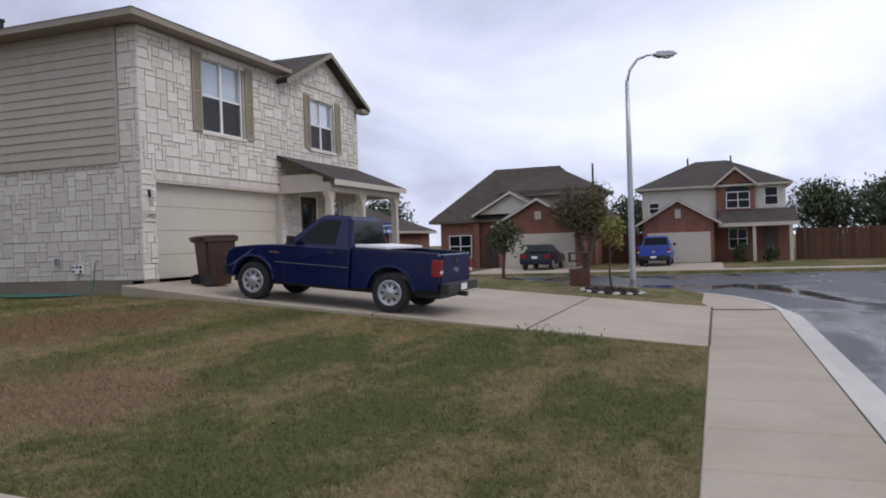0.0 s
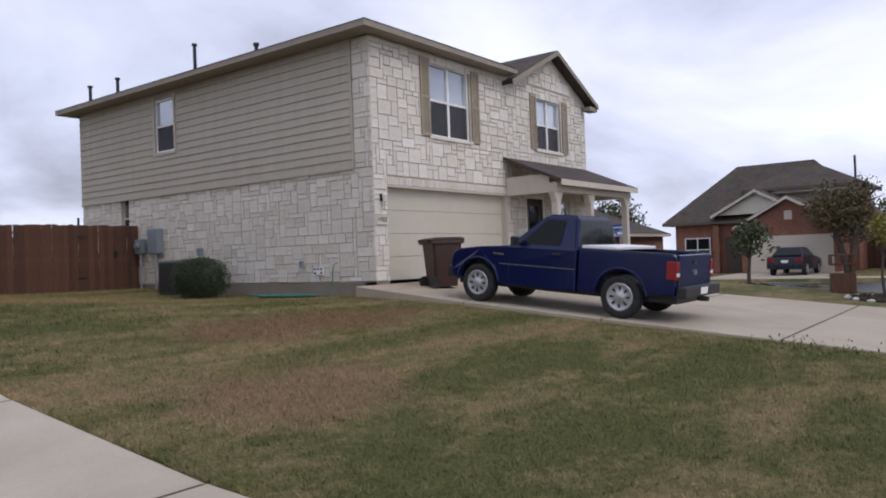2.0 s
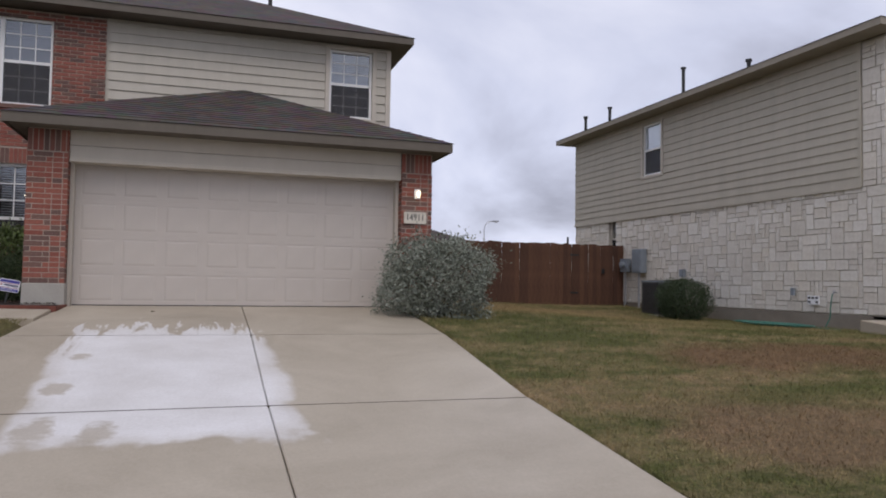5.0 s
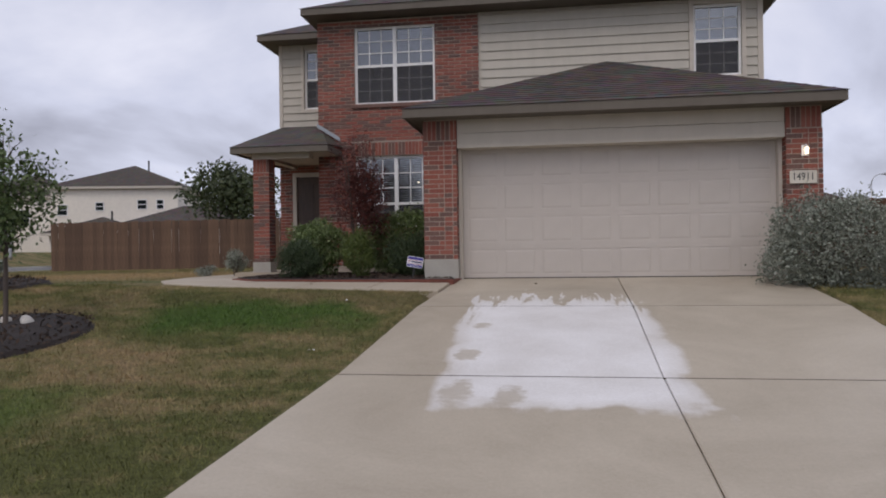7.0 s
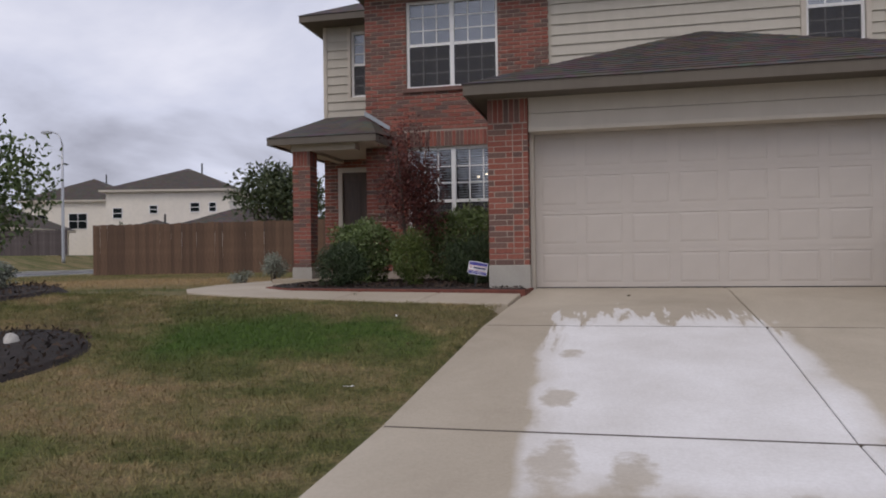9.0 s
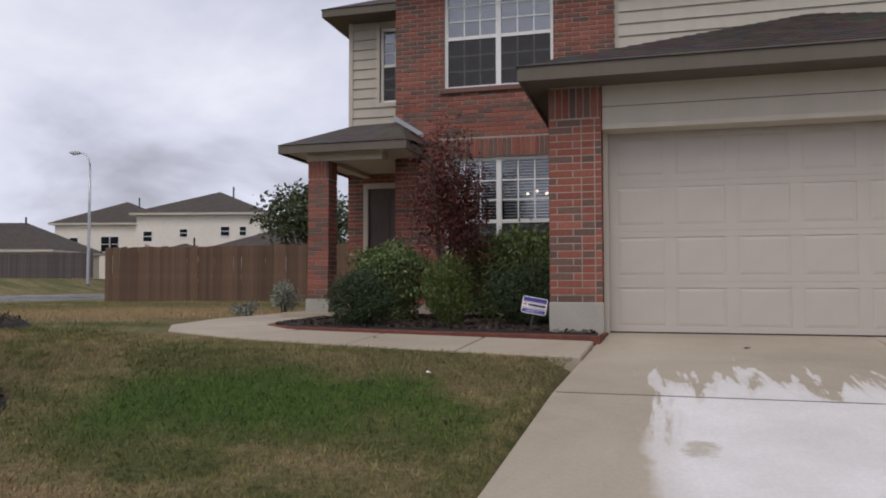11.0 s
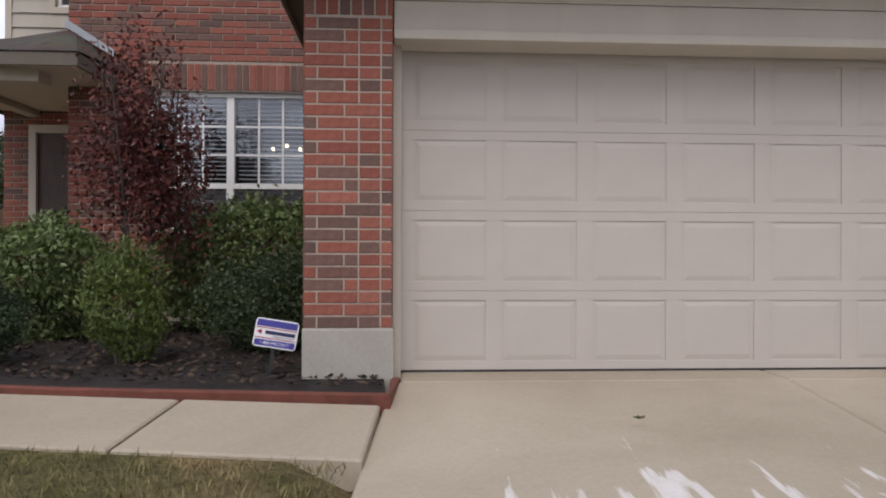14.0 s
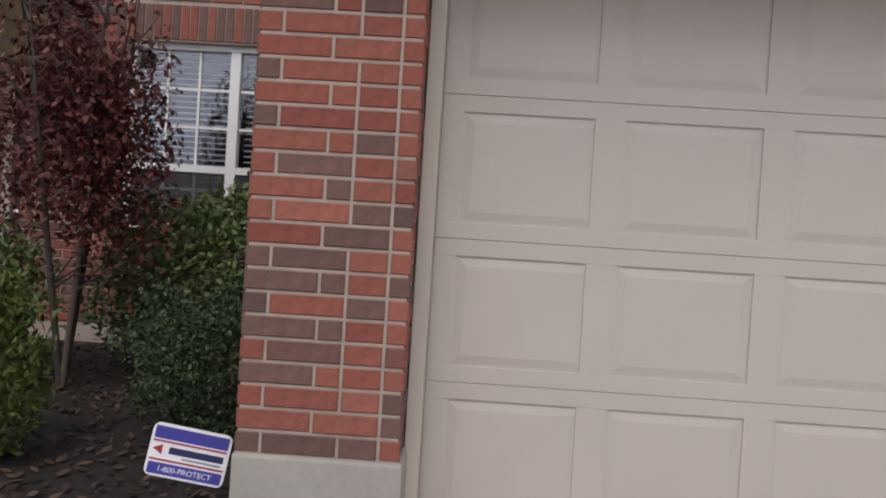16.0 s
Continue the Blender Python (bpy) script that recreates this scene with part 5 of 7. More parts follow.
poly_mesh("barge_board", [(19.28, -1.805, 4.99), (21.87, -1.805, 6.27), (24.47, -1.805, 4.99), (24.47, -1.805, 5.13), (21.87, -1.805, 6.41), (19.28, -1.805, 5.13),
                          (19.28, -1.785, 4.99), (21.87, -1.785, 6.27), (24.47, -1.785, 4.99), (24.47, -1.785, 5.13), (21.87, -1.785, 6.41), (19.28, -1.785, 5.13)],
          [(0, 1, 4, 5), (1, 2, 3, 4), (6, 11, 10, 7), (7, 10, 9, 8), (0, 6, 7, 1), (1, 7, 8, 2)], FASCIA_W, gr)
boxes("eave_return", [(23.95, 24.45, -1.76, SY0 - 0.02, 4.92, 5.05)], FASCIA_W, gr)
porch_r = poly_mesh("porch_roof", [(19.15, -3.2, 2.33), (24.0, -3.2, 2.33), (24.0, SY0 - 0.03, 3.06), (19.15, SY0 - 0.03, 3.06), (19.15, -3.2, 2.25), (24.0, -3.2, 2.25), (24.0, SY0 - 0.03, 2.98), (19.15, SY0 - 0.03, 2.98)],
                    [(0, 1, 2, 3), (4, 7, 6, 5), (0, 4, 5, 1), (1, 5, 6, 2), (3, 7, 4, 0)], ROOF, stone_house)
boxes("fascia", [(19.16, 23.99, -3.22, -3.19, 2.17, 2.32)], TRIM, porch_r)
boxes("beam", [(19.25, 23.9, -3.02, -2.8, 2.02, 2.26), (19.25, 19.45, -2.8, SY0 - 0.03, 2.02, 2.5), (23.7, 23.9, -2.8, SY0 - 0.03, 2.02, 2.5)], TRIM, porch_r)
for px in (19.38, 21.3, 23.7):
    bmp = bmesh.new()
    bm_box(bmp, px - 0.09, px + 0.09, -3.0, -2.82, -0.12, 2.02, 0.01)
    bm_prism(bmp, [(px - 0.09, 1.75), (px + 0.09, 1.75), (px + 0.24, 2.02), (px - 0.24, 2.02)], -2.99, -2.83, "y")
    part("porch_post", bmp, TRIM, stone_house)
boxes("porch_slab", [(19.9, 24.0, -3.15, SY0, -0.6, -0.08)], WALKWAY, stone_house)
for px, py, h in ((15.4, 6.8, 0.75), (14.6, 9.7, 0.42), (14.3, 10.8, 0.42), (14.6, 3.0, 0.15)):
    bmv = bmesh.new()
    zr = 5.44 + (px - 13.42) * 0.39
    bm_tube(bmv, [(px, py, zr - 0.1), (px, py, zr + h)], 0.05)
    bm_tube(bmv, [(px, py, zr + h), (px, py, zr + h + 0.06)], 0.08)
    part("vent_pipe", bmv, INK, roof4)
number_plate("14907", pose(14.22, SY0 - 0.01, 1.28), "small cream house number plate with digits 14907")
lamp2 = thing("wall_lamp", "dark unlit carriage lamp beside the garage", "lamp", at=pose(14.22, SY0 - 0.01, 1.75))
bm = bmesh.new()
bm_box(bm, -0.05, 0.05, -0.02, 0, -0.06, 0.1, 0.005)
bm_tube(bm, [(0, -0.02, 0.08), (0, -0.1, 0.1)], 0.01)
part("bracket", bm, INK, lamp2)
bm = bmesh.new()
bm_tube(bm, [(0, -0.11, 0.12), (0, -0.11, 0.07), (0, -0.11, -0.08), (0, -0.11, -0.1)], [0.015, 0.06, 0.045, 0.02], 8)
part("lantern", bm, CLEARLENS, lamp2)


# ---- vehicles ----
def lathe(bm, profile, sides=28, centre=(0, 0, 0)):
    """A profile of (x, r) turned about the x axis."""
    rings = []
    for x, r in profile:
        rings.append([bm.verts.new((centre[0] + x, centre[1] + r * math.cos(2 * math.pi * k / sides), centre[2] + r * math.sin(2 * math.pi * k / sides))) for k in range(sides)])
    for a, b in zip(rings, rings[1:]):
        for k in range(sides):
            bm.faces.new((a[k], a[(k + 1) % sides], b[(k + 1) % sides], b[k]))
    bm.faces.new(rings[0][::-1])
    bm.faces.new(rings[-1])


def wheel(parent, x, y, r, side):
    """Outer face towards side (-1 or 1)."""
    bm = bmesh.new()
    lathe(bm, [(-0.10, r * 0.62), (-0.115, r * 0.80), (-0.105, r * 0.95), (-0.07, r), (0.07, r), (0.105, r * 0.95), (0.115, r * 0.80), (0.10, r * 0.62)])
    ty = part("tyre", bm, RUBBER, parent, smooth=True)
    ty.location = (x, y, r)
    bm = bmesh.new()
    s = side
    lathe(bm, [(s * 0.02, r * 0.62), (s * 0.108, r * 0.66), (s * 0.116, r * 0.61), (s * 0.104, r * 0.56), (s * 0.108, r * 0.22), (s * 0.122, r * 0.17), (s * 0.125, r * 0.03)])
    rim = part("rim", bm, RIMPAINT, ty, "bright alloy rim", True)
    bm = bmesh.new()
    for k in range(8):
        a = 2 * math.pi * k / 8
        u, v = Vector((0, math.cos(a), math.sin(a))), Vector((0, -math.sin(a), math.cos(a)))
        q = [bm.verts.new(Vector((s * xx, 0, 0)) + u * (r * rr) + v * (r * ww)) for rr, ww, xx in ((0.28, -0.03, 0.1105), (0.50, -0.075, 0.1085), (0.50, 0.075, 0.1085), (0.28, 0.03, 0.1105))]
        bm.faces.new(q)
    part("rim_slots", bm, BLACK, ty)
    return ty


def arch(cy, cz, r, n=14):
    return [(cy - r * math.cos(a), cz + r * math.sin(a)) for a in np.linspace(math.pi * 0.03, math.pi * 0.97, n)]


def quad_part(name, pts, material, parent, thick=0.008, label=""):
    """A thin plate over a polygon."""
    p = [Vector(q) for q in pts]
    n = (p[1] - p[0]).cross(p[2] - p[0]).normalized() * thick
    bm = bmesh.new()
    a, b = [bm.verts.new(q) for q in p], [bm.verts.new(q + n) for q in p]
    bm.faces.new(a[::-1])
    bm.faces.new(b)
    for k in range(len(p)):
        bm.faces.new((a[k], a[(k + 1) % len(p)], b[(k + 1) % len(p)], b[k]))
    return part(name, bm, material, parent, label)


def pickup(label, at, paint, lid=False):
    tr = thing("pickup_truck", label, "pickup truck", at=at)
    bm = bmesh.new()
    prof = [(-0.60, 0.36), (0.97, 0.36)] + arch(1.41, 0.37, 0.43) + [(1.88, 0.42), (2.06, 0.42), (2.13, 0.55), (2.14, 0.74), (2.09, 0.89), (1.96, 0.955), (1.4, 1.03), (0.80, 1.075), (-0.60, 1.09)]
    bm_prism(bm, prof, -0.85, 0.85, "x", 0.035)
    for v_ in bm.verts:
        # the nose and the bonnet draw in towards the front and the top
        if v_.co.y > 1.2 and abs(v_.co.x) > 0.5:
            v_.co.x *= 1 - 0.17 * min(1.0, (v_.co.y - 1.2) / 0.95) ** 2
        if v_.co.z > 0.8 and abs(v_.co.x) > 0.5:
            v_.co.x *= 1 - 0.09 * (v_.co.z - 0.8)
    body = part("body", bm, paint, tr)
    # bulged fender lips and a crease
    for sx in (-1, 1):
        for cy in (1.41, -1.41):
            bmf = bmesh.new()
            line = [(sx * 0.855, y, z) for y, z in arch(cy, 0.37, 0.455)]
            bm_tube(bmf, line, 0.028, 8)
            part("fender_lip", bmf, paint, body)
        boxes("side_strip", [(sx * 0.853 - 0.006, sx * 0.853 + 0.006, -0.58, 0.95, 0.737, 0.745)], METERBOX, body)
    bm = bmesh.new()
    b = [(-0.815, -0.60, 1.085), (0.815, -0.60, 1.085), (0.815, 0.82, 1.07), (-0.815, 0.82, 1.07)]
    t = [(-0.64, -0.50, 1.66), (0.64, -0.50, 1.66), (0.62, 0.10, 1.665), (-0.62, 0.10, 1.665)]
    vs = [bm.verts.new(p) for p in b + t]
    fs = [bm.faces.new([vs[k] for k in f]) for f in ((3, 2, 1, 0), (4, 5, 6, 7), (0, 1, 5, 4), (1, 2, 6, 5), (2, 3, 7, 6), (3, 0, 4, 7))]
    bmesh.ops.bevel(bm, geom=list(fs[1].edges) + [ed for ed in bm.edges if abs(ed.verts[0].co.z - ed.verts[1].co.z) > 0.3], offset=0.05, segments=3, affect="EDGES")
    cab = part("cab", bm, paint, tr, smooth=False)
    for sx in (-1, 1):
        def sidept(y, z, out=0.004):
            return (sx * (0.815 - (z - 1.08) / 0.58 * 0.175 + out), y, z)
        pts = [sidept(0.54, 1.13), sidept(-0.26, 1.13), sidept(-0.29, 1.56), sidept(0.03, 1.575), sidept(0.09, 1.555)]
        quad_part("side_window", pts if sx < 0 else pts[::-1], AUTOGLASS, cab, 0.006, "dark tinted side window")
        bmm = bmesh.new()
        bm_box(bmm, sx * 0.98 - 0.085, sx * 0.98 + 0.085, 0.52, 0.60, 1.10, 1.25, 0.02)
        bm_box(bmm, sx * 0.87 - 0.05, sx * 0.87 + 0.05, 0.54, 0.58, 1.12, 1.15)
        part("door_mirror", bmm, BLACK, cab)
        boxes("door_handle", [(sx * 0.858 - 0.012, sx * 0.858 + 0.012, -0.30, -0.14, 0.96, 0.995)], BLACK, body, bevel=0.004)
        for ya, yb in ((-0.47, -0.462), (0.74, 0.748)):
            boxes("door_seam", [(sx * 0.851 - 0.0025, sx * 0.851 + 0.0025, ya, yb, 0.45, 0.80)], INK, body)
        boxes("fender_badge", [(sx * 0.852 - 0.004, sx * 0.852 + 0.004, 0.86, 1.08, 0.90, 0.935)], CHROME, body)
        boxes("headlight", [(sx * 0.55 - 0.14, sx * 0.55 + 0.14, 2.00, 2.10, 0.72, 0.88)], CLEARLENS, body, bevel=0.02)
    quad_part("windscreen", [(-0.70, 0.735, 1.135), (0.70, 0.735, 1.135), (0.57, 0.175, 1.61), (-0.57, 0.175, 1.61)], AUTOGLASS, cab, 0.03)
    quad_part("rear_window", [(0.68, -0.592, 1.15), (-0.68, -0.592, 1.15), (-0.60, -0.518, 1.58), (0.60, -0.518, 1.58)], AUTOGLASS, cab, 0.01)
    # cargo bed
    bprof = [(-2.32, 0.46), (-2.32, 1.06), (-2.28, 1.095), (-0.66, 1.095), (-0.64, 1.06), (-0.64, 0.38)] + [(-0.97, 0.38)] + arch(-1.41, 0.37, 0.43)[::-1] + [(-1.90, 0.44)]
    for sx in (-1, 1):
        bm = bmesh.new()
        a, c = (-0.865, -0.76) if sx < 0 else (0.76, 0.865)
        bm_prism(bm, bprof, a, c, "x", 0.02)
        part("bed_side", bm, paint, tr)
    boxes("bed_floor", [(-0.76, 0.76, -2.28, -0.66, 0.55, 0.62), (-0.76, 0.76, -0.70, -0.645, 0.62, 1.09)], BLACK, tr)
    boxes("bed_rail", [(-0.86, -0.765, -2.28, -0.68, 1.092, 1.112), (0.765, 0.86, -2.28, -0.68, 1.092, 1.112)], BLACK, tr, bevel=0.006)
    gate = boxes("tailgate", [(-0.75, 0.75, -2.335, -2.27, 0.56, 1.09)], paint, tr, bevel=0.012)
    boxes("gate_handle", [(-0.11, 0.11, -2.348, -2.336, 0.93, 1.0)], BLACK, gate, bevel=0.004)
    bm = bmesh.new()
    bmesh.ops.create_cone(bm, cap_ends=True, segments=20, radius1=0.06, radius2=0.06, depth=0.012, matrix=pose(0, -2.342, 0.80, 90, 0, 0) @ Matrix.Diagonal((1.4, 0.8, 1, 1)))
    part("badge", bm, CHROME, gate)
    for sx in (-1, 1):
        lens = boxes("tail_light", [(sx * 0.81 - 0.07, sx * 0.81 + 0.062, -2.35, -2.18, 0.70, 0.99)], REDLENS, tr, "red tail light", 0.012)
        boxes("reverse_lens", [(sx * 0.81 - 0.065, sx * 0.81 + 0.064, -2.354, -2.19, 0.755, 0.81)], CLEARLENS, lens)
    bump = boxes("rear_bumper", [(-0.84, 0.84, -2.50, -2.35, 0.42, 0.60)], BLACK, tr, "dark rear step bumper", 0.025)
    boxes("number_plate", [(-0.16, 0.16, -2.508, -2.501, 0.46, 0.57)], SIGNWHITE, bump)
    boxes("tow_hitch", [(-0.05, 0.05, -2.58, -2.4, 0.34, 0.42)], INK, bump, bevel=0.008)
    boxes("front_bumper", [(-0.72, 0.72, 1.98, 2.21, 0.40, 0.62)], BLACK, tr, bevel=0.03)
    boxes("grille", [(-0.40, 0.40, 2.08, 2.155, 0.70, 0.88)], CHROME, tr, bevel=0.02)
    boxes("chassis", [(-0.62, 0.62, -2.28, 1.98, 0.30, 0.48), (-0.62, 0.62, 0.95, 1.9, 0.45, 0.9), (-0.74, 0.74, -1.9, -0.9, 0.48, 0.56)], BLACK, tr)
    if lid:
        boxes("bed_lid", [(-0.84, 0.84, -1.32, -0.69, 1.115, 1.165)], SIGNWHITE, tr, "white lid across the front of the bed", 0.012)
        boxes("lid_hinge", [(-0.80, -0.70, -1.3, -0.7, 1.10, 1.116)], GALV, tr)
    for x, s in ((-0.745, -1), (0.745, 1)):
        wheel(tr, x, 1.41, 0.352, s)
        wheel(tr, x, -1.41, 0.352, s)
    return tr


slope_w = math.degrees(math.atan(1.06 / 11.23))
pickup("dark blue compact pickup with a white bed lid, parked uphill", pose(14.41, -5.75, drive_wz(-5.75) + 0.005, slope_w, 0, 0), BLUE, True)
pickup("bright blue pickup parked on the far driveway", pose(46.9, -9.3, -1.12, 0, 0, -90), BLUE2)


def sedan(label, at, paint):
    car = thing("car", label, "car", at=at)
    bm = bmesh.new()
    prof = [(-2.2, 0.35), (-2.25, 0.6), (-2.2, 0.92), (-1.6, 0.98), (0.9, 0.93), (2.0, 0.80), (2.2, 0.62), (2.18, 0.33)] + [(1.75, 0.30)] + arch(1.35, 0.32, 0.36)[::-1] + [(0.9, 0.27), (-0.95, 0.27)] + arch(-1.35, 0.32, 0.36)[::-1]
    bm_prism(bm, prof, -0.86, 0.86, "x", 0.05)
    part("body", bm, paint, car)
    bm = bmesh.new()
    vs = [bm.verts.new(p) for p in ((-0.78, -1.75, 0.96), (0.78, -1.75, 0.96), (0.78, 0.95, 0.93), (-0.78, 0.95, 0.93), (-0.56, -1.0, 1.42), (0.56, -1.0, 1.42), (0.56, 0.1, 1.42), (-0.56, 0.1, 1.42))]
    fs = [bm.faces.new([vs[k] for k in f]) for f in ((3, 2, 1, 0), (4, 5, 6, 7), (0, 1, 5, 4), (1, 2, 6, 5), (2, 3, 7, 6), (3, 0, 4, 7))]
    bmesh.ops.bevel(bm, geom=list(bm.edges), offset=0.05, segments=2, affect="EDGES")
    cab = part("cabin", bm, paint, car)
    quad_part("rear_window", [(0.68, -1.78, 1.02), (-0.68, -1.78, 1.02), (-0.50, -1.07, 1.385), (0.50, -1.07, 1.385)], AUTOGLASS, cab, 0.012)
    for sx in (-1, 1):
        boxes("tail_light", [(sx * 0.66 - 0.17, sx * 0.66 + 0.17, -2.262, -2.2, 0.70, 0.86)], REDLENS, car, "red tail light", 0.02)
        wheel(car, sx * 0.76, 1.35, 0.315, sx)
        wheel(car, sx * 0.76, -1.35, 0.315, sx)
    boxes("bumper", [(-0.84, 0.84, -2.34, -2.2, 0.34, 0.58)], paint, car, bevel=0.03)
    boxes("number_plate", [(-0.16, 0.16, -2.27, -2.24, 0.66, 0.78)], SIGNWHITE, car)
    return car


sedan("black sedan parked before a cream garage door", pose(44.6, -3.1, -1.13, 0, 0, -90), NAVY)


# ---- wheeled bin ----
def wheeled_bin(at):
    tb = thing("wheeled_bin", "dark brown plastic wheeled rubbish bin with closed lid", "rubbish bin", at=at)
    bm = bmesh.new()
    lo = [(-0.24, -0.26), (0.24, -0.26), (0.24, 0.27), (-0.24, 0.27)]
    hi = [(-0.31, -0.36), (0.31, -0.36), (0.31, 0.34), (-0.31, 0.34)]
    a, b = [bm.verts.new((x, y, 0.02)) for x, y in lo], [bm.verts.new((x, y, 0.98)) for x, y in hi]
    fs = [bm.faces.new(a[::-1]), bm.faces.new(b)] + [bm.faces.new((a[k], a[(k + 1) % 4], b[(k + 1) % 4], b[k])) for k in range(4)]
    bmesh.ops.bevel(bm, geom=[ed for ed in bm.edges if abs(ed.verts[0].co.z - ed.verts[1].co.z) > 0.3], offset=0.05, segments=3, affect="EDGES")
    body = part("body", bm, BIN, tb)
    boxes("rim", [(-0.335, 0.335, -0.39, -0.335, 0.93, 1.0), (-0.335, 0.335, 0.335, 0.38, 0.93, 1.0), (-0.335, -0.295, -0.335, 0.335, 0.93, 1.0), (0.295, 0.335, -0.335, 0.335, 0.93, 1.0)], BIN, body, bevel=0.012)
    bm = bmesh.new()
    bm_prism(bm, [(-0.40, 1.0), (0.40, 1.0), (0.42, 1.03), (0.28, 1.07), (-0.30, 1.075), (-0.40, 1.04)], -0.335, 0.335, "x", 0.015)
    part("lid", bm, BIN, tb)
    bm = bmesh.new()
    bm_tube(bm, [(-0.27, 0.42, 0.98), (0.27, 0.42, 0.98)], 0.018)
    for x in (-0.25, 0.0, 0.25):
        bm_box(bm, x - 0.015, x + 0.015, 0.34, 0.42, 0.955, 0.99)
    part("handle", bm, BIN, tb)
    boxes("mark", [(0.312, 0.318, -0.18, 0.10, 0.70, 0.76), (0.309, 0.315, -0.10, 0.16, 0.60, 0.66), (-0.12, 0.12, -0.362, -0.354, 0.70, 0.76)], SIGNWHITE, tb, "white stencilled mark")
    for sx in (-1, 1):
        bm = bmesh.new()
        lathe(bm, [(-0.03, 0.09), (-0.03, 0.125), (0.03, 0.125), (0.03, 0.09)], 18)
        w_ = part("wheel", bm, RUBBER, tb)
        w_.location = (sx * 0.27, 0.30, 0.125)
    return tb


wheeled_bin(pose(14.95, -2.50, drive_wz(-2.50) + 0.004, 0, 0, 62))


# ---- fences ----
def fence(label, x0, x1, y, zbot, ztop, material, seed, gate=None, gap_post=2.4):
    fe = thing("fence", label, "fence")
    r_ = random.Random(seed)
    meshes = []
    for k in range(4):
        bm = bmesh.new()
        h = ztop - zbot
        bm_prism(bm, [(0, 0), (0.138, 0), (0.138, h - 0.012), (0.126, h), (0.012, h), (0, h - 0.012)], 0.0, 0.016, "y")
        meshes.append(to_mesh("picket", bm, material))
    x = x0
    while x < x1:
        p_ = new("picket", r_.choice(meshes))
        p_.parent = fe
        p_.matrix_local = pose(x, y + r_.uniform(0, 0.006), zbot + r_.uniform(-0.02, 0.02), 0, r_.uniform(-0.4, 0.4), 0)
        x += 0.1395
    for z in (zbot + 0.25, (zbot + ztop) / 2, ztop - 0.25):
        boxes("rail", [(x0, x1, y + 0.024, y + 0.062, z, z + 0.085)], material, fe)
    x = x0
    while x < x1 + 0.1:
        boxes("post", [(x - 0.045, x + 0.045, y + 0.062, y + 0.15, zbot - 0.3, ztop - 0.06)], material, fe)
        x += gap_post
    if gate:
        for z in (zbot + 0.35, ztop - 0.35):
            boxes("gate_hinge", [(gate, gate + 0.28, y - 0.012, y - 0.001, z, z + 0.05)], INK, fe, "black strap hinge")
        boxes("gate_latch", [(gate + 1.05, gate + 1.15, y - 0.03, y - 0.001, zbot + 0.95, zbot + 1.1)], INK, fe, bevel=0.005)
    return fe


fence("dark stained cedar privacy fence with a gate", 5.56, 13.93, 7.8, -0.16, 1.66, CEDAR, 1, gate=12.2)
fence("weathered brown cedar privacy fence on the corner lot", -16.9, -5.05, 12.9, -0.12, 1.72, OLDWOOD, 2)
fence("old grey wooden fence across the side street", -49.0, -35.2, 34.0, 0.85, 2.6, GREYWOOD, 3)


# ---- plants ----
def shrub(name, label, centre, radii, n, size, material, seed, stems=7, aspect=0.5, lumps=9, shell=0.35, category="shrub", droop=0.0, ground_z=None, square=0, rough=0.16, shoots=0):
    r_ = np.random.default_rng(seed)
    base = centre[2] - radii[2] if ground_z is None else ground_z
    sh = thing(name, label, category, at=pose(centre[0], centre[1], base))
    pts = dome(r_, n, (0, 0, centre[2] - base), radii, rough, 0.3, square) if square else lumpy(r_, n, (0, 0, centre[2] - base), radii, lumps, shell, 0.05)
    for k in range(shoots):
        # young twigs that stand out of the outline
        a, el = r_.uniform(0, 6.28), r_.uniform(0.35, 1.4)
        d = np.array([math.cos(a) * math.cos(el), math.sin(a) * math.cos(el), math.sin(el)])
        foot = np.array([0, 0, centre[2] - base]) + d * np.array(radii) * 0.82
        tip = d * np.array(radii) * r_.uniform(0.18, 0.42) + np.array([0, 0, radii[2] * r_.uniform(0.0, 0.2)])
        pts = np.vstack([pts, foot + np.linspace(0, 1, 16)[:, None] * tip + r_.normal(0, size * 0.22, (16, 3))])
    pts[:, 2] = np.maximum(pts[:, 2], 0.03)
    v, f = leaves(r_, pts, size, aspect, droop)
    leaf = new("leaves", raw_mesh("leaves", v, f, material))
    leaf.parent = sh
    leaf["kind"] = "stuff"
    bm = bmesh.new()
    for k in range(stems):
        a = r_.uniform(0, 6.28)
        q = r_.uniform(0.3, 0.7)
        top = Vector((radii[0] * q * math.cos(a), radii[1] * q * math.sin(a), (centre[2] - base) * r_.uniform(0.9, 1.4)))
        bm_tube(bm, [(0.05 * math.cos(a), 0.05 * math.sin(a), -0.03), tuple(top * 0.5 + Vector((0, 0, 0.04))), tuple(top)], [0.016, 0.011, 0.005], 5)
    part("stem", bm, BARK, sh)
    return sh


shrub("sage_shrub", "broad silvery grey-green sage shrub beside the garage", (5.33, -1.05, 0.45), (0.91, 0.82, 0.73), 24000, 0.046, LEAF_SAGE, 21, 14, 0.55, ground_z=-0.12, square=2.2, rough=0.20, shoots=26)
shrub("round_shrub", "low rounded dark green shrub in the bed", (-2.88, 0.22, 0.36), (0.37, 0.37, 0.33), 13000, 0.030, LEAF_DARK, 22, ground_z=0.05, square=2.0, rough=0.26)
shrub("shrub", "leafy mid-green shrub behind the walk", (-3.02, 1.62, 0.60), (0.58, 0.5, 0.55), 10000, 0.058, LEAF_GLOSSY, 23, ground_z=0.05, square=2.2, rough=0.30)
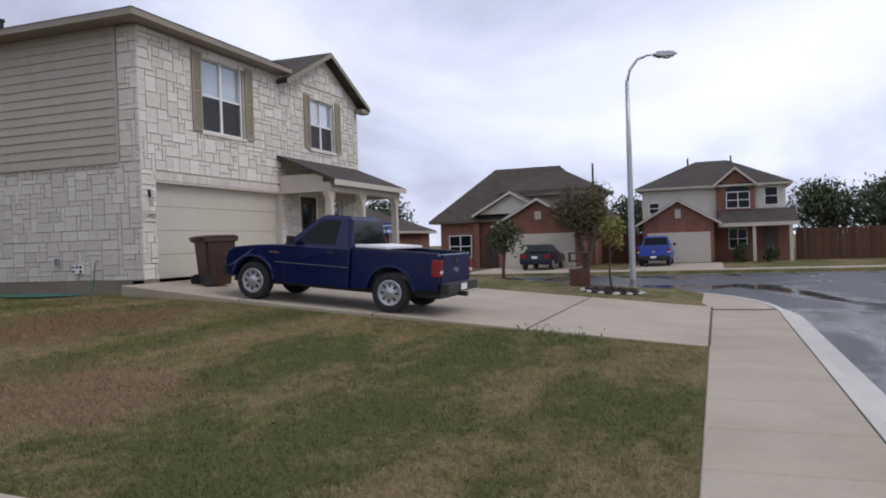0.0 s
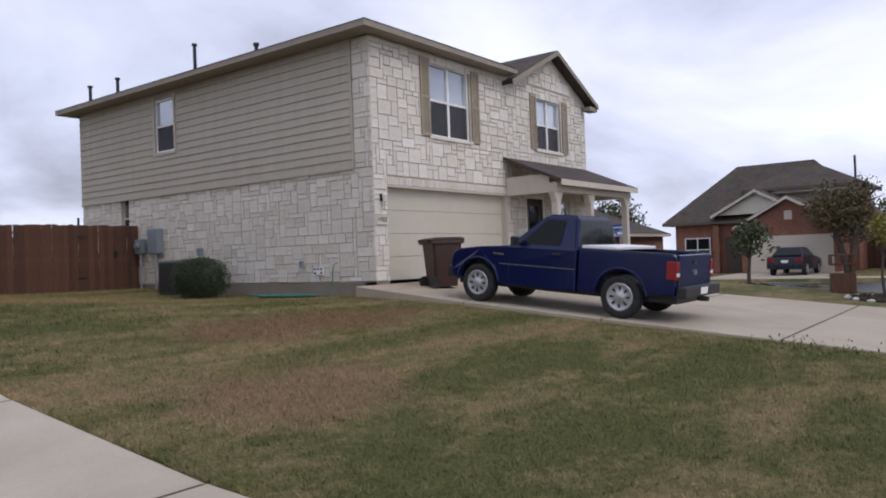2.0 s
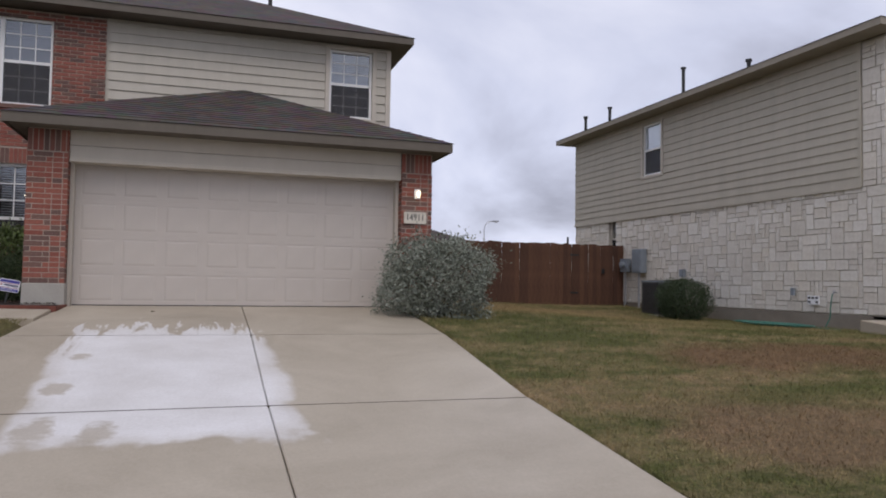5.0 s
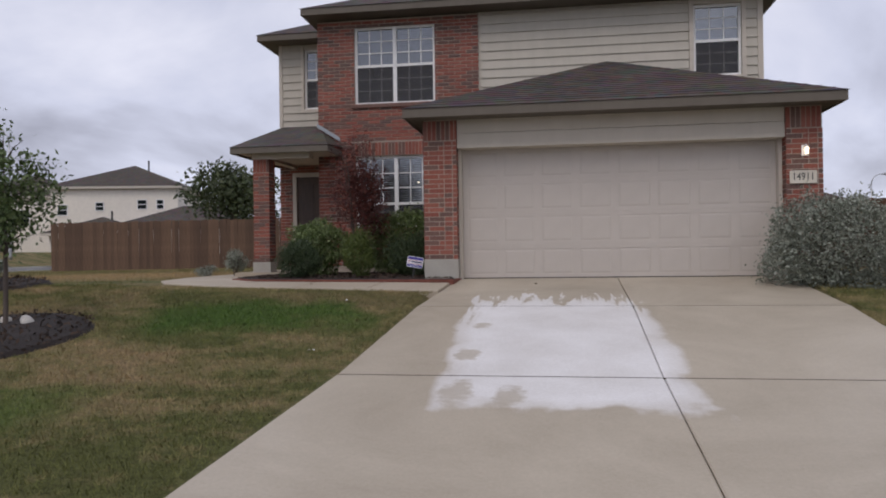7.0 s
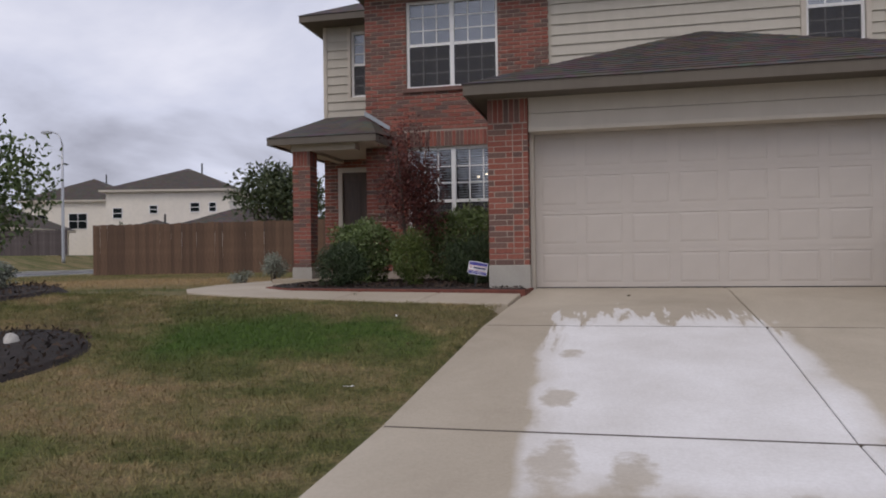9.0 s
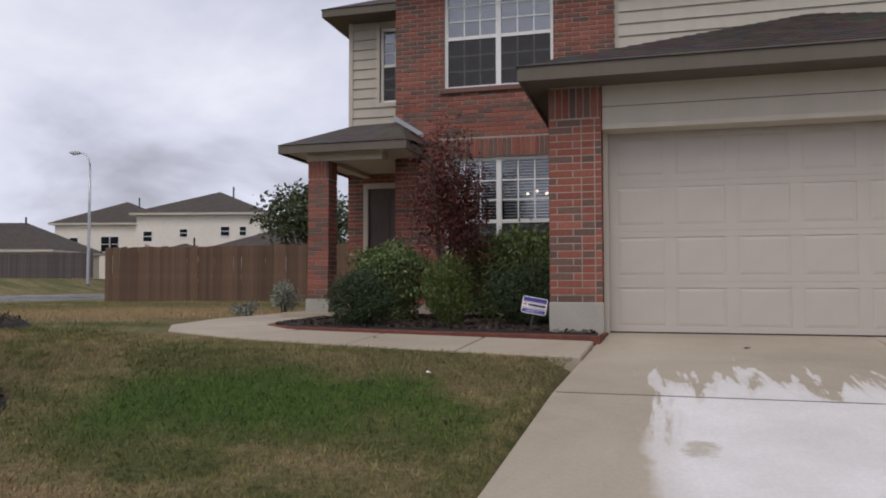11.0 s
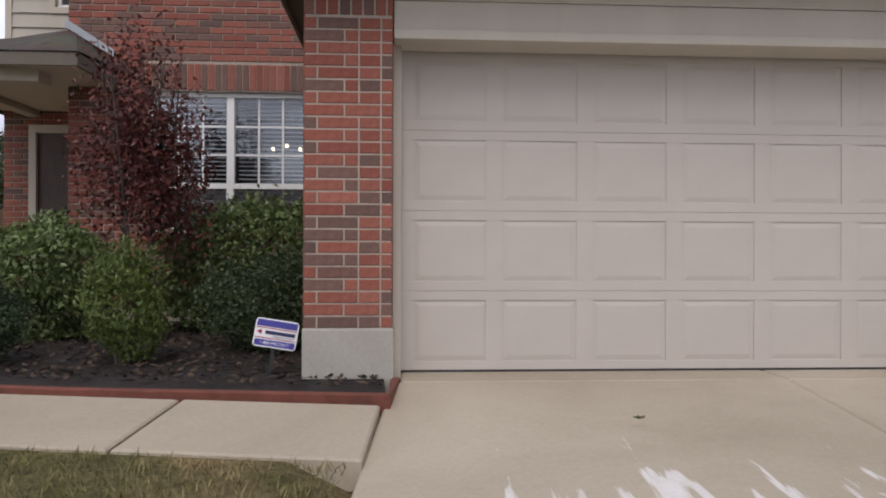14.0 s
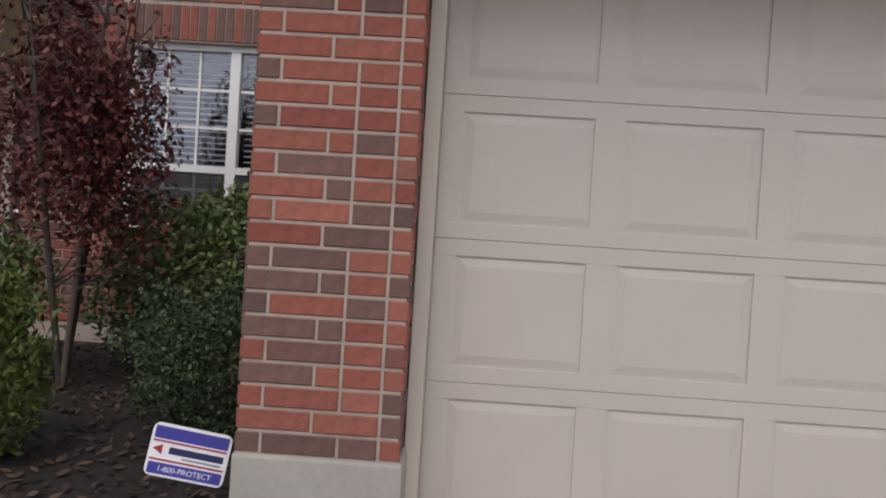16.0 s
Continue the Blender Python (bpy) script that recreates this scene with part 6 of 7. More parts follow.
shrub("upright_shrub", "bright green upright shrub in the mulch", (-1.85, 0.28, 0.41), (0.29, 0.29, 0.38), 5600, 0.048, LEAF_LIGHT, 24, aspect=0.3, droop=-1.2, ground_z=0.05, square=1.9, rough=0.22, shoots=60)
shrub("hedge", "clipped glossy dark green hedge below the window", (-1.38, 2.35, 0.63), (0.85, 0.5, 0.58), 17000, 0.058, LEAF_GLOSSY, 25, ground_z=0.05, square=4.5, rough=0.12, shoots=50)
shrub("low_shrub", "low dark green feathery shrub beside the brick pier", (-1.0, 1.0, 0.40), (0.52, 0.5, 0.40), 15000, 0.030, LEAF_DARK, 26, ground_z=0.05, square=2.1, rough=0.26, shoots=40)
shrub("round_shrub", "dark green rounded shrub against the stone wall", (12.95, 3.35, 0.14), (0.55, 0.78, 0.50), 15000, 0.042, LEAF_DARK, 27, ground_z=-0.36, square=2.4)
shrub("small_shrub", "small grey-green shrub beside the porch", (-5.15, 2.75, 0.30), (0.32, 0.3, 0.30), 1800, 0.045, LEAF_SAGE, 28, ground_z=0.0)
shrub("small_shrub", "small dry grey-green shrub near the walk", (-5.75, 2.6, 0.15), (0.3, 0.28, 0.16), 900, 0.04, LEAF_SAGE, 29, ground_z=0.0)


def tree(label, at, height, crown, n, size, material, seed, trunk=0.06, limbs=9, clear=0.35, name="tree", lumps=14, shell=0.3, category="tree", droop=0.3, stems=1):
    """A tapered trunk with limbs and a loose crown; crown: (radius x, radius y, radius z)."""
    r_ = np.random.default_rng(seed)
    t_ = thing(name, label, category, at=pose(*at))
    bm = bmesh.new()
    for s in range(stems):
        a = r_.uniform(0, 6.28)
        lean = 0.0 if stems == 1 else crown[0] * 0.55
        e = Vector((lean * math.cos(a), lean * math.sin(a), height * 0.9))
        pts = [Vector((0, 0, -0.05)), e * 0.3 + Vector((r_.normal() * 0.02, r_.normal() * 0.02, 0)), e * 0.65 + Vector((r_.normal() * 0.04, r_.normal() * 0.04, 0)), e]
        bm_tube(bm, pts, [trunk * 1.2, trunk, trunk * 0.6, trunk * 0.15], 9)
        for k in range(limbs):
            h = r_.uniform(clear, 0.85)
            p = e * h
            b = r_.uniform(0, 6.28)
            q = Vector((crown[0] * 0.5 * math.cos(b), crown[1] * 0.5 * math.sin(b), height * r_.uniform(0.03, 0.14)))
            bm_tube(bm, [p, p + q * 0.5 + Vector((0, 0, 0.05)), p + q], [trunk * 0.45, trunk * 0.28, trunk * 0.08], 6)
    part("trunk", bm, BARK, t_)
    c = lumpy(r_, n, (0, 0, height - crown[2]), crown, lumps, shell)
    v, f = leaves(r_, c, size, 0.5, droop)
    cr = new("crown", raw_mesh("crown", v, f, material))
    cr.parent = t_
    cr["kind"] = "stuff"
    return t_


tree("small crape myrtle with dark red autumn leaves by the window", (-2.2, 1.6, 0.05), 2.8, (0.62, 0.5, 1.2), 8500, 0.052, LEAF_RED, 31, 0.018, 7, 0.2, name="crape_myrtle", lumps=18, shell=0.1, stems=5)
tree("young oak with sparse green leaves in a mulch ring", (-5.25, -3.85, gfun(-5.25, -3.85)), 2.75, (0.68, 0.68, 0.98), 4200, 0.075, LEAF_MID, 32, 0.028, 12, 0.35, lumps=14, shell=0.15)
tree("young tree with thin green leaves in a rock ring", (25.8, -5.9, -1.15), 2.6, (0.75, 0.75, 0.8), 700, 0.16, LEAF_TREE, 33, 0.055, 10, 0.5)
tree("young tree with yellow leaves in a rock ring", (22.3, -9.9, -1.05), 2.4, (0.42, 0.42, 0.6), 800, 0.11, LEAF_YELLOW, 34, 0.03, 8, 0.5)
tree("tall tree with turning rust-green leaves", (45.2, -5.5, -1.15), 5.0, (2.0, 2.0, 1.9), 9000, 0.17, LEAF_RUST, 35, 0.16, 12, 0.3, lumps=22, stems=3)
tree("dark green oak behind the wooden fence", (-17.0, 29.0, -0.1), 6.2, (3.9, 3.6, 2.4), 6000, 0.28, LEAF_TREE, 36, 0.2, 10, 0.3, lumps=18)
tree("small tree beyond the fence", (-31.0, 44.0, -0.3), 3.6, (1.3, 1.3, 1.2), 1800, 0.22, LEAF_TREE, 37, 0.1)
tree("small tree at the side street", (-30.5, 33.5, -0.3), 3.2, (1.3, 1.3, 1.2), 1600, 0.22, LEAF_TREE, 38, 0.1)
for k, (tx, ty, th) in enumerate(((62, -24, 6.0), (60, -28, 6.8), (58, -33, 6.4), (66, -21, 6.0), (57, -38, 6.2), (72, -12, 6.5), (73, -5, 6.0), (60, 24, 7), (64, 32, 7.4), (58, 14, 6.5), (52, -43, 6.5), (48, -50, 6.5))):
    tree("dark green tree in the distance", (tx, ty, -1.0), th, (3.6, 3.6, 2.8), 5200, 0.32, LEAF_TREE, 60 + k, 0.22, 8, 0.25, lumps=14)
shrub("hedge", "loose green bush at the street corner", (27.0, 3.5, -0.3), (2.2, 1.6, 0.9), 5000, 0.16, LEAF_LIGHT, 41, ground_z=-1.15)
shrub("shrub", "tall grassy bush at the street corner", (27.2, 0.2, -0.1), (1.0, 1.0, 1.1), 3000, 0.16, LEAF_MID, 42, ground_z=-1.15)


def mulch_ring(label, x, y, r, rocks, seed, sage=0):
    r_ = np.random.default_rng(seed)
    mr = thing("mulch_ring", label, "flower bed", at=pose(x, y, gfun(x, y)))
    slope = (gfun(x, y + 0.5) - gfun(x, y - 0.5))
    bm = bmesh.new()
    c = bm.verts.new((0, 0, 0.10))
    rings = []
    for q, z in ((0.55, 0.085), (0.9, 0.05), (1.0, -0.03)):
        rings.append([bm.verts.new((r * q * math.cos(a) * (1 + 0.05 * math.sin(3 * a)), r * q * math.sin(a), z + slope * r * q * math.sin(a))) for a in np.linspace(0, 2 * math.pi, 28, endpoint=False)])
    for k in range(28):
        bm.faces.new((c, rings[0][k], rings[0][(k + 1) % 28]))
        for a, b in zip(rings, rings[1:]):
            bm.faces.new((a[k], b[k], b[(k + 1) % 28], a[(k + 1) % 28]))
    part("mulch", bm, MULCH, mr)
    n = 900
    a, q = r_.uniform(0, 6.28, n), np.sqrt(r_.uniform(0, 1, n)) * r * 0.97
    p = np.stack([q * np.cos(a), q * np.sin(a), 0.10 - 0.05 * (q / r) ** 2 + slope * q * np.sin(a)], 1)
    v, f = leaves(r_, p, 0.075, 0.4)
    ch = new("bark_litter", raw_mesh("bark_litter", v, f, CHIP))
    ch.parent, ch["kind"] = mr, "stuff"
    for k in range(rocks):
        a = 2 * math.pi * k / max(rocks, 1)
        bm = bmesh.new()
        bmesh.ops.create_icosphere(bm, subdivisions=2, radius=0.07)
        for vv in bm.verts:
            vv.co *= 1 + 0.35 * noise.noise(vv.co * 9 + Vector((k, seed, 0)))
        rk = part("rock", bm, ROCK, mr)
        rk.matrix_local = pose(r * math.cos(a), r * math.sin(a), 0.03 + slope * r * math.sin(a), 0, 0, k * 40) @ Matrix.Diagonal((1.5, 1.0, 0.7, 1))
    return mr


ring1 = mulch_ring("round bed of dark mulch round the young oak", -5.25, -4.2, 1.22, 0, 71)
for k, (dx, dy) in enumerate(((0.12, 0.55), (-0.12, 0.50), (0.22, 0.45))):
    bm = bmesh.new()
    bmesh.ops.create_icosphere(bm, subdivisions=2, radius=0.08)
    for vv in bm.verts:
        vv.co *= 1 + 0.35 * noise.noise(vv.co * 9 + Vector((k, 5, 0)))
    rk = part("rock", bm, ROCK, ring1, "pale limestone rock")
    rk.location = (dx, dy, 0.16)
mulch_ring("bed of dark mulch edged with pale rocks round a young tree", 22.3, -9.9, 0.8, 13, 72)
mulch_ring("bed of dark mulch edged with pale rocks beside the street", 25.8, -5.9, 0.8, 13, 73)
mulch_ring("bed of dark mulch with silvery shrubs on the corner lawn", -8.35, -0.85, 1.25, 0, 74)
shrub("sage_shrub", "small silvery sage shrub in the corner bed", (-8.1, -0.7, 0.28), (0.36, 0.36, 0.24), 2500, 0.05, LEAF_SAGE, 75, ground_z=0.02)
shrub("sage_shrub", "small silvery sage shrub in the corner bed", (-8.8, -0.4, 0.30), (0.40, 0.40, 0.26), 2500, 0.05, LEAF_SAGE, 76, ground_z=0.02)

# ---- small things by the stone house ----
ac = thing("air_conditioner", "grey outdoor air-conditioner unit on a concrete pad", "air conditioner", at=pose(13.35, 4.75, -0.36))
boxes("pad", [(-0.5, 0.5, -0.55, 0.5, -0.05, 0.07)], FOUNDATION, ac, bevel=0.01)
bm = bmesh.new()
bm_box(bm, -0.40, 0.40, -0.40, 0.40, 0.09, 0.92, 0.05)
part("body", bm, plain("ac_enamel", (0.085, 0.09, 0.095), 0.55), ac)
for k in range(24):
    boxes("louvre", [(-0.408, 0.408, -0.408, 0.408, 0.16 + k * 0.03, 0.168 + k * 0.03)], INK, ac)
boxes("top_cap", [(-0.42, 0.42, -0.42, 0.42, 0.90, 0.95)], METERBOX, ac, bevel=0.02)
bm = bmesh.new()
for k in range(9):
    bm_tube(bm, [(0.05 * k * math.cos(t) , 0.05 * k * math.sin(t) - 0.0, 0.955) for t in np.linspace(0, 6.28, 20)], 0.004, 4, False) if k else None
part("fan_guard", bm, INK, ac)
meter = thing("electric_meter", "grey electric meter box with conduit on the stone wall", "meter box", at=pose(13.97, 6.75, 1.15))
boxes("cabinet", [(-0.20, 0.0, -0.26, 0.22, -0.33, 0.36)], METERBOX, meter, bevel=0.015)
boxes("cabinet_door", [(-0.212, -0.201, -0.22, 0.18, -0.28, 0.30)], METERBOX, meter, bevel=0.004)
bm = bmesh.new()
bm_tube(bm, [(-0.09, 0.0, -0.33), (-0.09, 0.0, -1.5)], 0.032)
bm_tube(bm, [(-0.09, 0.75, -0.25), (-0.09, 0.75, -1.5)], 0.028)
bm_tube(bm, [(-0.07, 0.22, -0.15), (-0.07, 0.55, -0.15)], 0.02)
part("conduit", bm, GALV, meter)
bm = bmesh.new()
bm_box(bm, -0.15, 0.0, 0.55, 0.95, -0.30, 0.10, 0.012)
lathe(bm, [(-0.26, 0.06), (-0.25, 0.085), (-0.15, 0.09)], 18, (0, 0.75, -0.08))
part("meter_socket", bm, METERBOX, meter)
boxes("junction_box", [(-0.10, 0.0, -2.1, -1.94, -0.45, -0.25)], METERBOX, meter, bevel=0.01)
vent = thing("foundation_vent", "white pierced vent block in the stone wall", "vent", at=pose(13.965, 0.28, 0.215))
boxes("block", [(-0.035, 0.0, -0.15, 0.15, -0.09, 0.09)], SIGNWHITE, vent, bevel=0.004)
boxes("opening", [(-0.0365, -0.02, y - 0.032, y + 0.032, z - 0.022, z + 0.022) for y, z in ((-0.1, -0.045), (0.1, -0.045), (-0.1, 0.045), (0.0, 0.045), (0.1, 0.045))], INK, vent)
tap = thing("garden_tap", "brass garden tap with a hanging hose end", "tap", at=pose(13.97, -0.30, 0.38))
bm = bmesh.new()
bm_tube(bm, [(0, 0, 0), (-0.08, 0, 0), (-0.11, 0, -0.04)], 0.016)
bm_box(bm, -0.075, -0.055, -0.03, 0.03, 0.02, 0.035)
part("valve", bm, GALV, tap)
bm = bmesh.new()
bm_tube(bm, [(-0.11, 0, -0.04), (-0.13, 0.02, -0.2), (-0.12, 0.05, -0.5), (-0.2, 0.1, -0.72)], 0.011)
part("hose_end", bm, HOSE, tap)
outlet = thing("wall_outlet", "small grey weatherproof outlet on the stone wall", "outlet", at=pose(13.97, 0.85, 0.38))
boxes("cover", [(-0.05, 0, -0.05, 0.05, -0.08, 0.08)], METERBOX, outlet, bevel=0.008)
hose = thing("garden_hose", "coiled green garden hose lying on the grass", "hose", at=pose(13.2, 0.9, -0.36))
bm = bmesh.new()
r_ = random.Random(9)
coil = []
for k in range(110):
    t = k * 0.31
    q = k / 110
    coil.append(((0.20 + 0.17 * q) * math.cos(t) + r_.uniform(-0.03, 0.03), (0.62 + 0.5 * q) * math.sin(t) + r_.uniform(-0.05, 0.05) - 0.3, 0.03 + 0.05 * q))
coil += [(0.3, -1.4, 0.03), (0.35, -1.7, 0.02), (0.2, -2.1, 0.0), (0.4, -2.4, 0.0)]
bm_tube(bm, coil, 0.011, 6)
part("hose_coil", bm, HOSE, hose)

# ---- yard sign ----
sign = thing("yard_sign", "small blue and white alarm sign on a stake in mulch", "sign", at=pose(-0.76, -0.262, 0.30, -3, 10, 8) @ Matrix.Scale(0.92, 4))
bm = bmesh.new()
bm_prism(bm, [(cx_ + 0.022 * math.cos(a), cz_ + 0.022 * math.sin(a)) for cx_, cz_, a0 in ((0.12, 0.073, 0), (-0.12, 0.073, 90), (-0.12, -0.073, 180), (0.12, -0.073, 270)) for a in np.radians([a0, a0 + 30, a0 + 60, a0 + 90])], -0.006, 0.006, "y")
part("panel", bm, SIGNWHITE, sign)
boxes("upper_band", [(-0.132, 0.132, -0.0085, -0.0065, 0.042, 0.086)], SIGNBLUE, sign)
boxes("lower_band", [(-0.132, 0.132, -0.0085, -0.0065, -0.086, -0.045)], SIGNBLUE, sign)
boxes("stripe", [(-0.132, 0.132, -0.0085, -0.0065, 0.030, 0.036)], SIGNRED, sign)
boxes("stripe", [(-0.132, 0.132, -0.0085, -0.0065, -0.037, -0.031)], SIGNRED, sign)
boxes("logo_mark", [(-0.07, 0.125, -0.0085, -0.0065, -0.008, 0.016)], SIGNINK, sign, "dark blue slanted logo bar")
boxes("small_print", [(-0.02, 0.12, -0.0085, -0.0065, -0.022, -0.017)], METERBOX, sign, "unreadable line of small print")
quad_part("arrow_mark", [(-0.128, -0.0066, 0.004), (-0.095, -0.0066, -0.014), (-0.095, -0.0066, 0.022)], SIGNRED, sign, 0.002)
lettering("1-800-PROTECT", 0.028, pose(0, -0.0087, -0.066, 90, 0, 0), SIGNWHITE, sign, 0.0008)
boxes("stake", [(-0.012, 0.012, 0.007, 0.016, -0.42, 0.08)], INK, sign)


# ---- street lamps and signs ----
def street_lamp(at, label, height=9.3, reach=1.9):
    sl = thing("street_lamp", label, "street lamp", group="street lamps", at=at)
    bm = bmesh.new()
    bm_tube(bm, [(0, 0, 0), (0, 0, 0.35), (0, 0, height * 0.6), (0, 0, height - 0.9)], [0.13, 0.105, 0.085, 0.06], 12)
    part("pole", bm, GALV, sl, smooth=True)
    bm = bmesh.new()
    lathe(bm, [(0, 0.17), (0.05, 0.17)], 14)
    bp = part("base_plate", bm, GALV, sl)
    bp.matrix_local = pose(0, 0, 0, 0, -90, 0)
    bm = bmesh.new()
    bm_tube(bm, [(0, 0, height - 1.0), (reach * 0.1, 0, height - 0.55), (reach * 0.35, 0, height - 0.2), (reach * 0.7, 0, height - 0.06), (reach, 0, height - 0.03)], [0.055, 0.045, 0.04, 0.036, 0.034], 8)
    part("arm", bm, GALV, sl, smooth=True)
    bm = bmesh.new()
    bm_prism(bm, [(reach - 0.1, height - 0.09), (reach + 0.12, height - 0.14), (reach + 0.55, height - 0.10), (reach + 0.66, height - 0.02), (reach + 0.5, height + 0.07), (reach, height + 0.06)], -0.13, 0.13, "y", 0.04)
    part("lamp_head", bm, GALV, sl)
    bm = bmesh.new()
    bmesh.ops.create_uvsphere(bm, u_segments=12, v_segments=8, radius=0.13, matrix=Matrix.Translation((reach + 0.33, 0, height - 0.10)) @ Matrix.Diagonal((1.4, 0.9, 0.6, 1)))
    part("lens", bm, CLEARLENS, sl, smooth=True)
    return sl


street_lamp(pose(26.78, -10.0, -1.16, 0, 0, -64), "tall galvanised street lamp at the corner", 7.7, 1.05)
street_lamp(pose(-33.7, 31.8, 0.25, 0, 0, 180), "tall galvanised street lamp beside the side street", 8.65, 0.9)
street_lamp(pose(30.0, 62.0, -0.9, 0, 0, 0), "distant street lamp behind the stone house", 8.0, 1.0)
nameplate = thing("street_sign", "blue street name sign on a thin pole at the corner", "street sign", at=pose(26.9, -1.3, -1.15))
bm = bmesh.new()
bm_tube(bm, [(0, 0, 0), (0, 0, 2.35)], 0.03)
part("pole", bm, GALV, nameplate)
boxes("blade", [(-0.35, 0.35, -0.01, 0.01, 2.1, 2.28)], SIGNSTREET, nameplate)
boxes("blade", [(-0.01, 0.01, -0.4, 0.4, 2.3, 2.5)], SIGNSTREET, nameplate)
boxes("lettering_bar", [(-0.013, 0.013, -0.30, 0.28, 2.37, 2.43), (-0.28, 0.28, -0.013, 0.013, 2.16, 2.22)], SIGNWHITE, nameplate, "unreadable white lettering")
planter = thing("mailbox_stand", "brown wooden stand with an open frame at the kerb", "stand", at=pose(23.9, -8.75, gfun(23.9, -8.75), 0, 0, 15))
boxes("box", [(-0.32, 0.32, -0.28, 0.28, 0.0, 0.50)], CEDAR, planter, bevel=0.01)
boxes("post", [(-0.30, -0.22, -0.26, -0.18, 0.50, 0.98)], CEDAR, planter)
boxes("post", [(0.22, 0.30, -0.26, -0.18, 0.50, 0.98)], CEDAR, planter)
boxes("top_shelf", [(-0.33, 0.33, -0.3, 0.3, 0.72, 0.76), (-0.33, 0.33, -0.3, 0.3, 0.96, 1.0), (-0.33, 0.33, 0.26, 0.3, 0.76, 0.96)], CEDAR, planter)


# ---- houses across the streets ----
def far_window(parent, x0, x1, z0, z1, y, bar=True, frame_mat=WHITE):
    bm = bmesh.new()
    t = 0.06
    for r in ((x0, x0 + t, z0, z1), (x1 - t, x1, z0, z1), (x0 + t, x1 - t, z0, z0 + t), (x0 + t, x1 - t, z1 - t, z1)):
        bm_box(bm, r[0], r[1], y - 0.05, y + 0.02, r[2], r[3])
    if bar:
        zm = (z0 + z1) / 2
        bm_box(bm, x0 + t, x1 - t, y - 0.04, y + 0.02, zm - 0.025, zm + 0.025)
        if x1 - x0 > 1.2:
            bm_box(bm, (x0 + x1) / 2 - 0.03, (x0 + x1) / 2 + 0.03, y - 0.045, y + 0.02, z0 + t, z1 - t)
    w_ = part("window", bm, frame_mat, parent)
    boxes("pane", [(x0 + t, x1 - t, y - 0.025, y - 0.015, z0 + t, z1 - t)], AUTOGLASS, w_)
    return w_


def gable_front(parent, x0, x1, zeave, zpeak, y0, y1, wall_mat, roof_mat, over=0.35):
    """A gabled wing: triangular wall, two roof slopes with thickness and barge boards."""
    xm = (x0 + x1) / 2
    k = (zpeak - zeave) / (xm - x0)
    bm = bmesh.new()
    bm_prism(bm, [(x0, zeave), (x1, zeave), (xm, zpeak)], y0, y0 + 0.2, "y")
    part("gable_wall", bm, wall_mat, parent)
    for s in (-1, 1):
        xe = xm + s * ((x1 - x0) / 2 + over)
        ze = zeave - over * k
        bm = bmesh.new()
        bm_prism(bm, [(xm, zpeak + 0.05), (xm, zpeak + 0.19), (xe, ze + 0.19), (xe, ze + 0.05)], y0 - over, y1, "y")
        rf = part("gable_roof", bm, roof_mat, parent)
        bm = bmesh.new()
        bm_prism(bm, [(xm, zpeak + 0.0), (xm, zpeak + 0.17), (xe, ze + 0.17), (xe, ze + 0.0)], y0 - over - 0.04, y0 - over - 0.005, "y")
        part("barge_board", bm, TRIM, rf)


FARDOOR = plain("far_door_paint", (0.55, 0.50, 0.42), 0.6, vary=0.04, bump=0)


def far_garage(parent, x0, x1, z0, z1, y):
    g_ = boxes("garage_door", [(x0, x1, y - 0.005, y + 0.05, z0, z1)], FARDOOR, parent, "closed cream garage door")
    h = (z1 - z0) / 4
    for r in range(4):
        boxes("door_section", [(x0 + 0.01, x1 - 0.01, y - 0.035, y - 0.006, z0 + r * h + 0.008, z0 + (r + 1) * h - 0.008)], FARDOOR, g_, bevel=0.006)
    return g_


house_a = thing("house", "brick house with a broad brown roof and cream upper wall", "house", at=pose(49.5, 5.0, -1.15, 0, 0, -90))
boxes("wall", [(0.0, 4.4, 0.0, 9.0, 0.0, 3.1), (4.4, 10.3, 0.6, 9.0, 0.0, 3.1)], FARBRICK, house_a)
boxes("upper_wall", [(4.2, 10.0, 1.6, 8.0, 3.0, 5.0)], STUCCO, house_a)
hip_roof("roof", house_a, -0.7, 10.8, -0.5, 9.6, 3.15, 3.75, ROOF_FAR, inset=3.4)
hip_roof("upper_roof", house_a, 3.8, 10.6, 1.2, 8.6, 5.05, 1.75, ROOF_FAR)
boxes("garage_wing", [(4.6, 9.8, -2.0, 0.6, 0.0, 2.75)], FARBRICK, house_a)
gable_front(house_a, 4.6, 9.8, 2.7, 4.15, -2.02, 2.5, FARBRICK, ROOF_FAR)
gable_front(house_a, 2.9, 7.4, 3.5, 4.75, -0.6, 3.0, STUCCO, ROOF_FAR)
far_garage(house_a, 4.95, 9.45, 0.02, 2.1, -2.03)
boxes("gable_vent", [(7.0, 7.4, -2.06, -2.03, 3.0, 3.5)], TRIM, house_a)
far_window(house_a, 0.6, 2.2, 0.7, 2.2, -0.02)
boxes("door_recess", [(3.1, 4.0, -0.05, -0.01, 0.0, 2.2)], DOORWOOD, house_a)
boxes("porch_post", [(2.5, 2.85, -0.45, -0.1, 0.0, 2.9)], FARBRICK, house_a)
for px in (5.6, 9.6):
    bm = bmesh.new()
    bm_tube(bm, [(px, 5.0, 5.5), (px, 5.0, 6.95)], 0.07)
    part("vent_pipe", bm, INK, house_a)

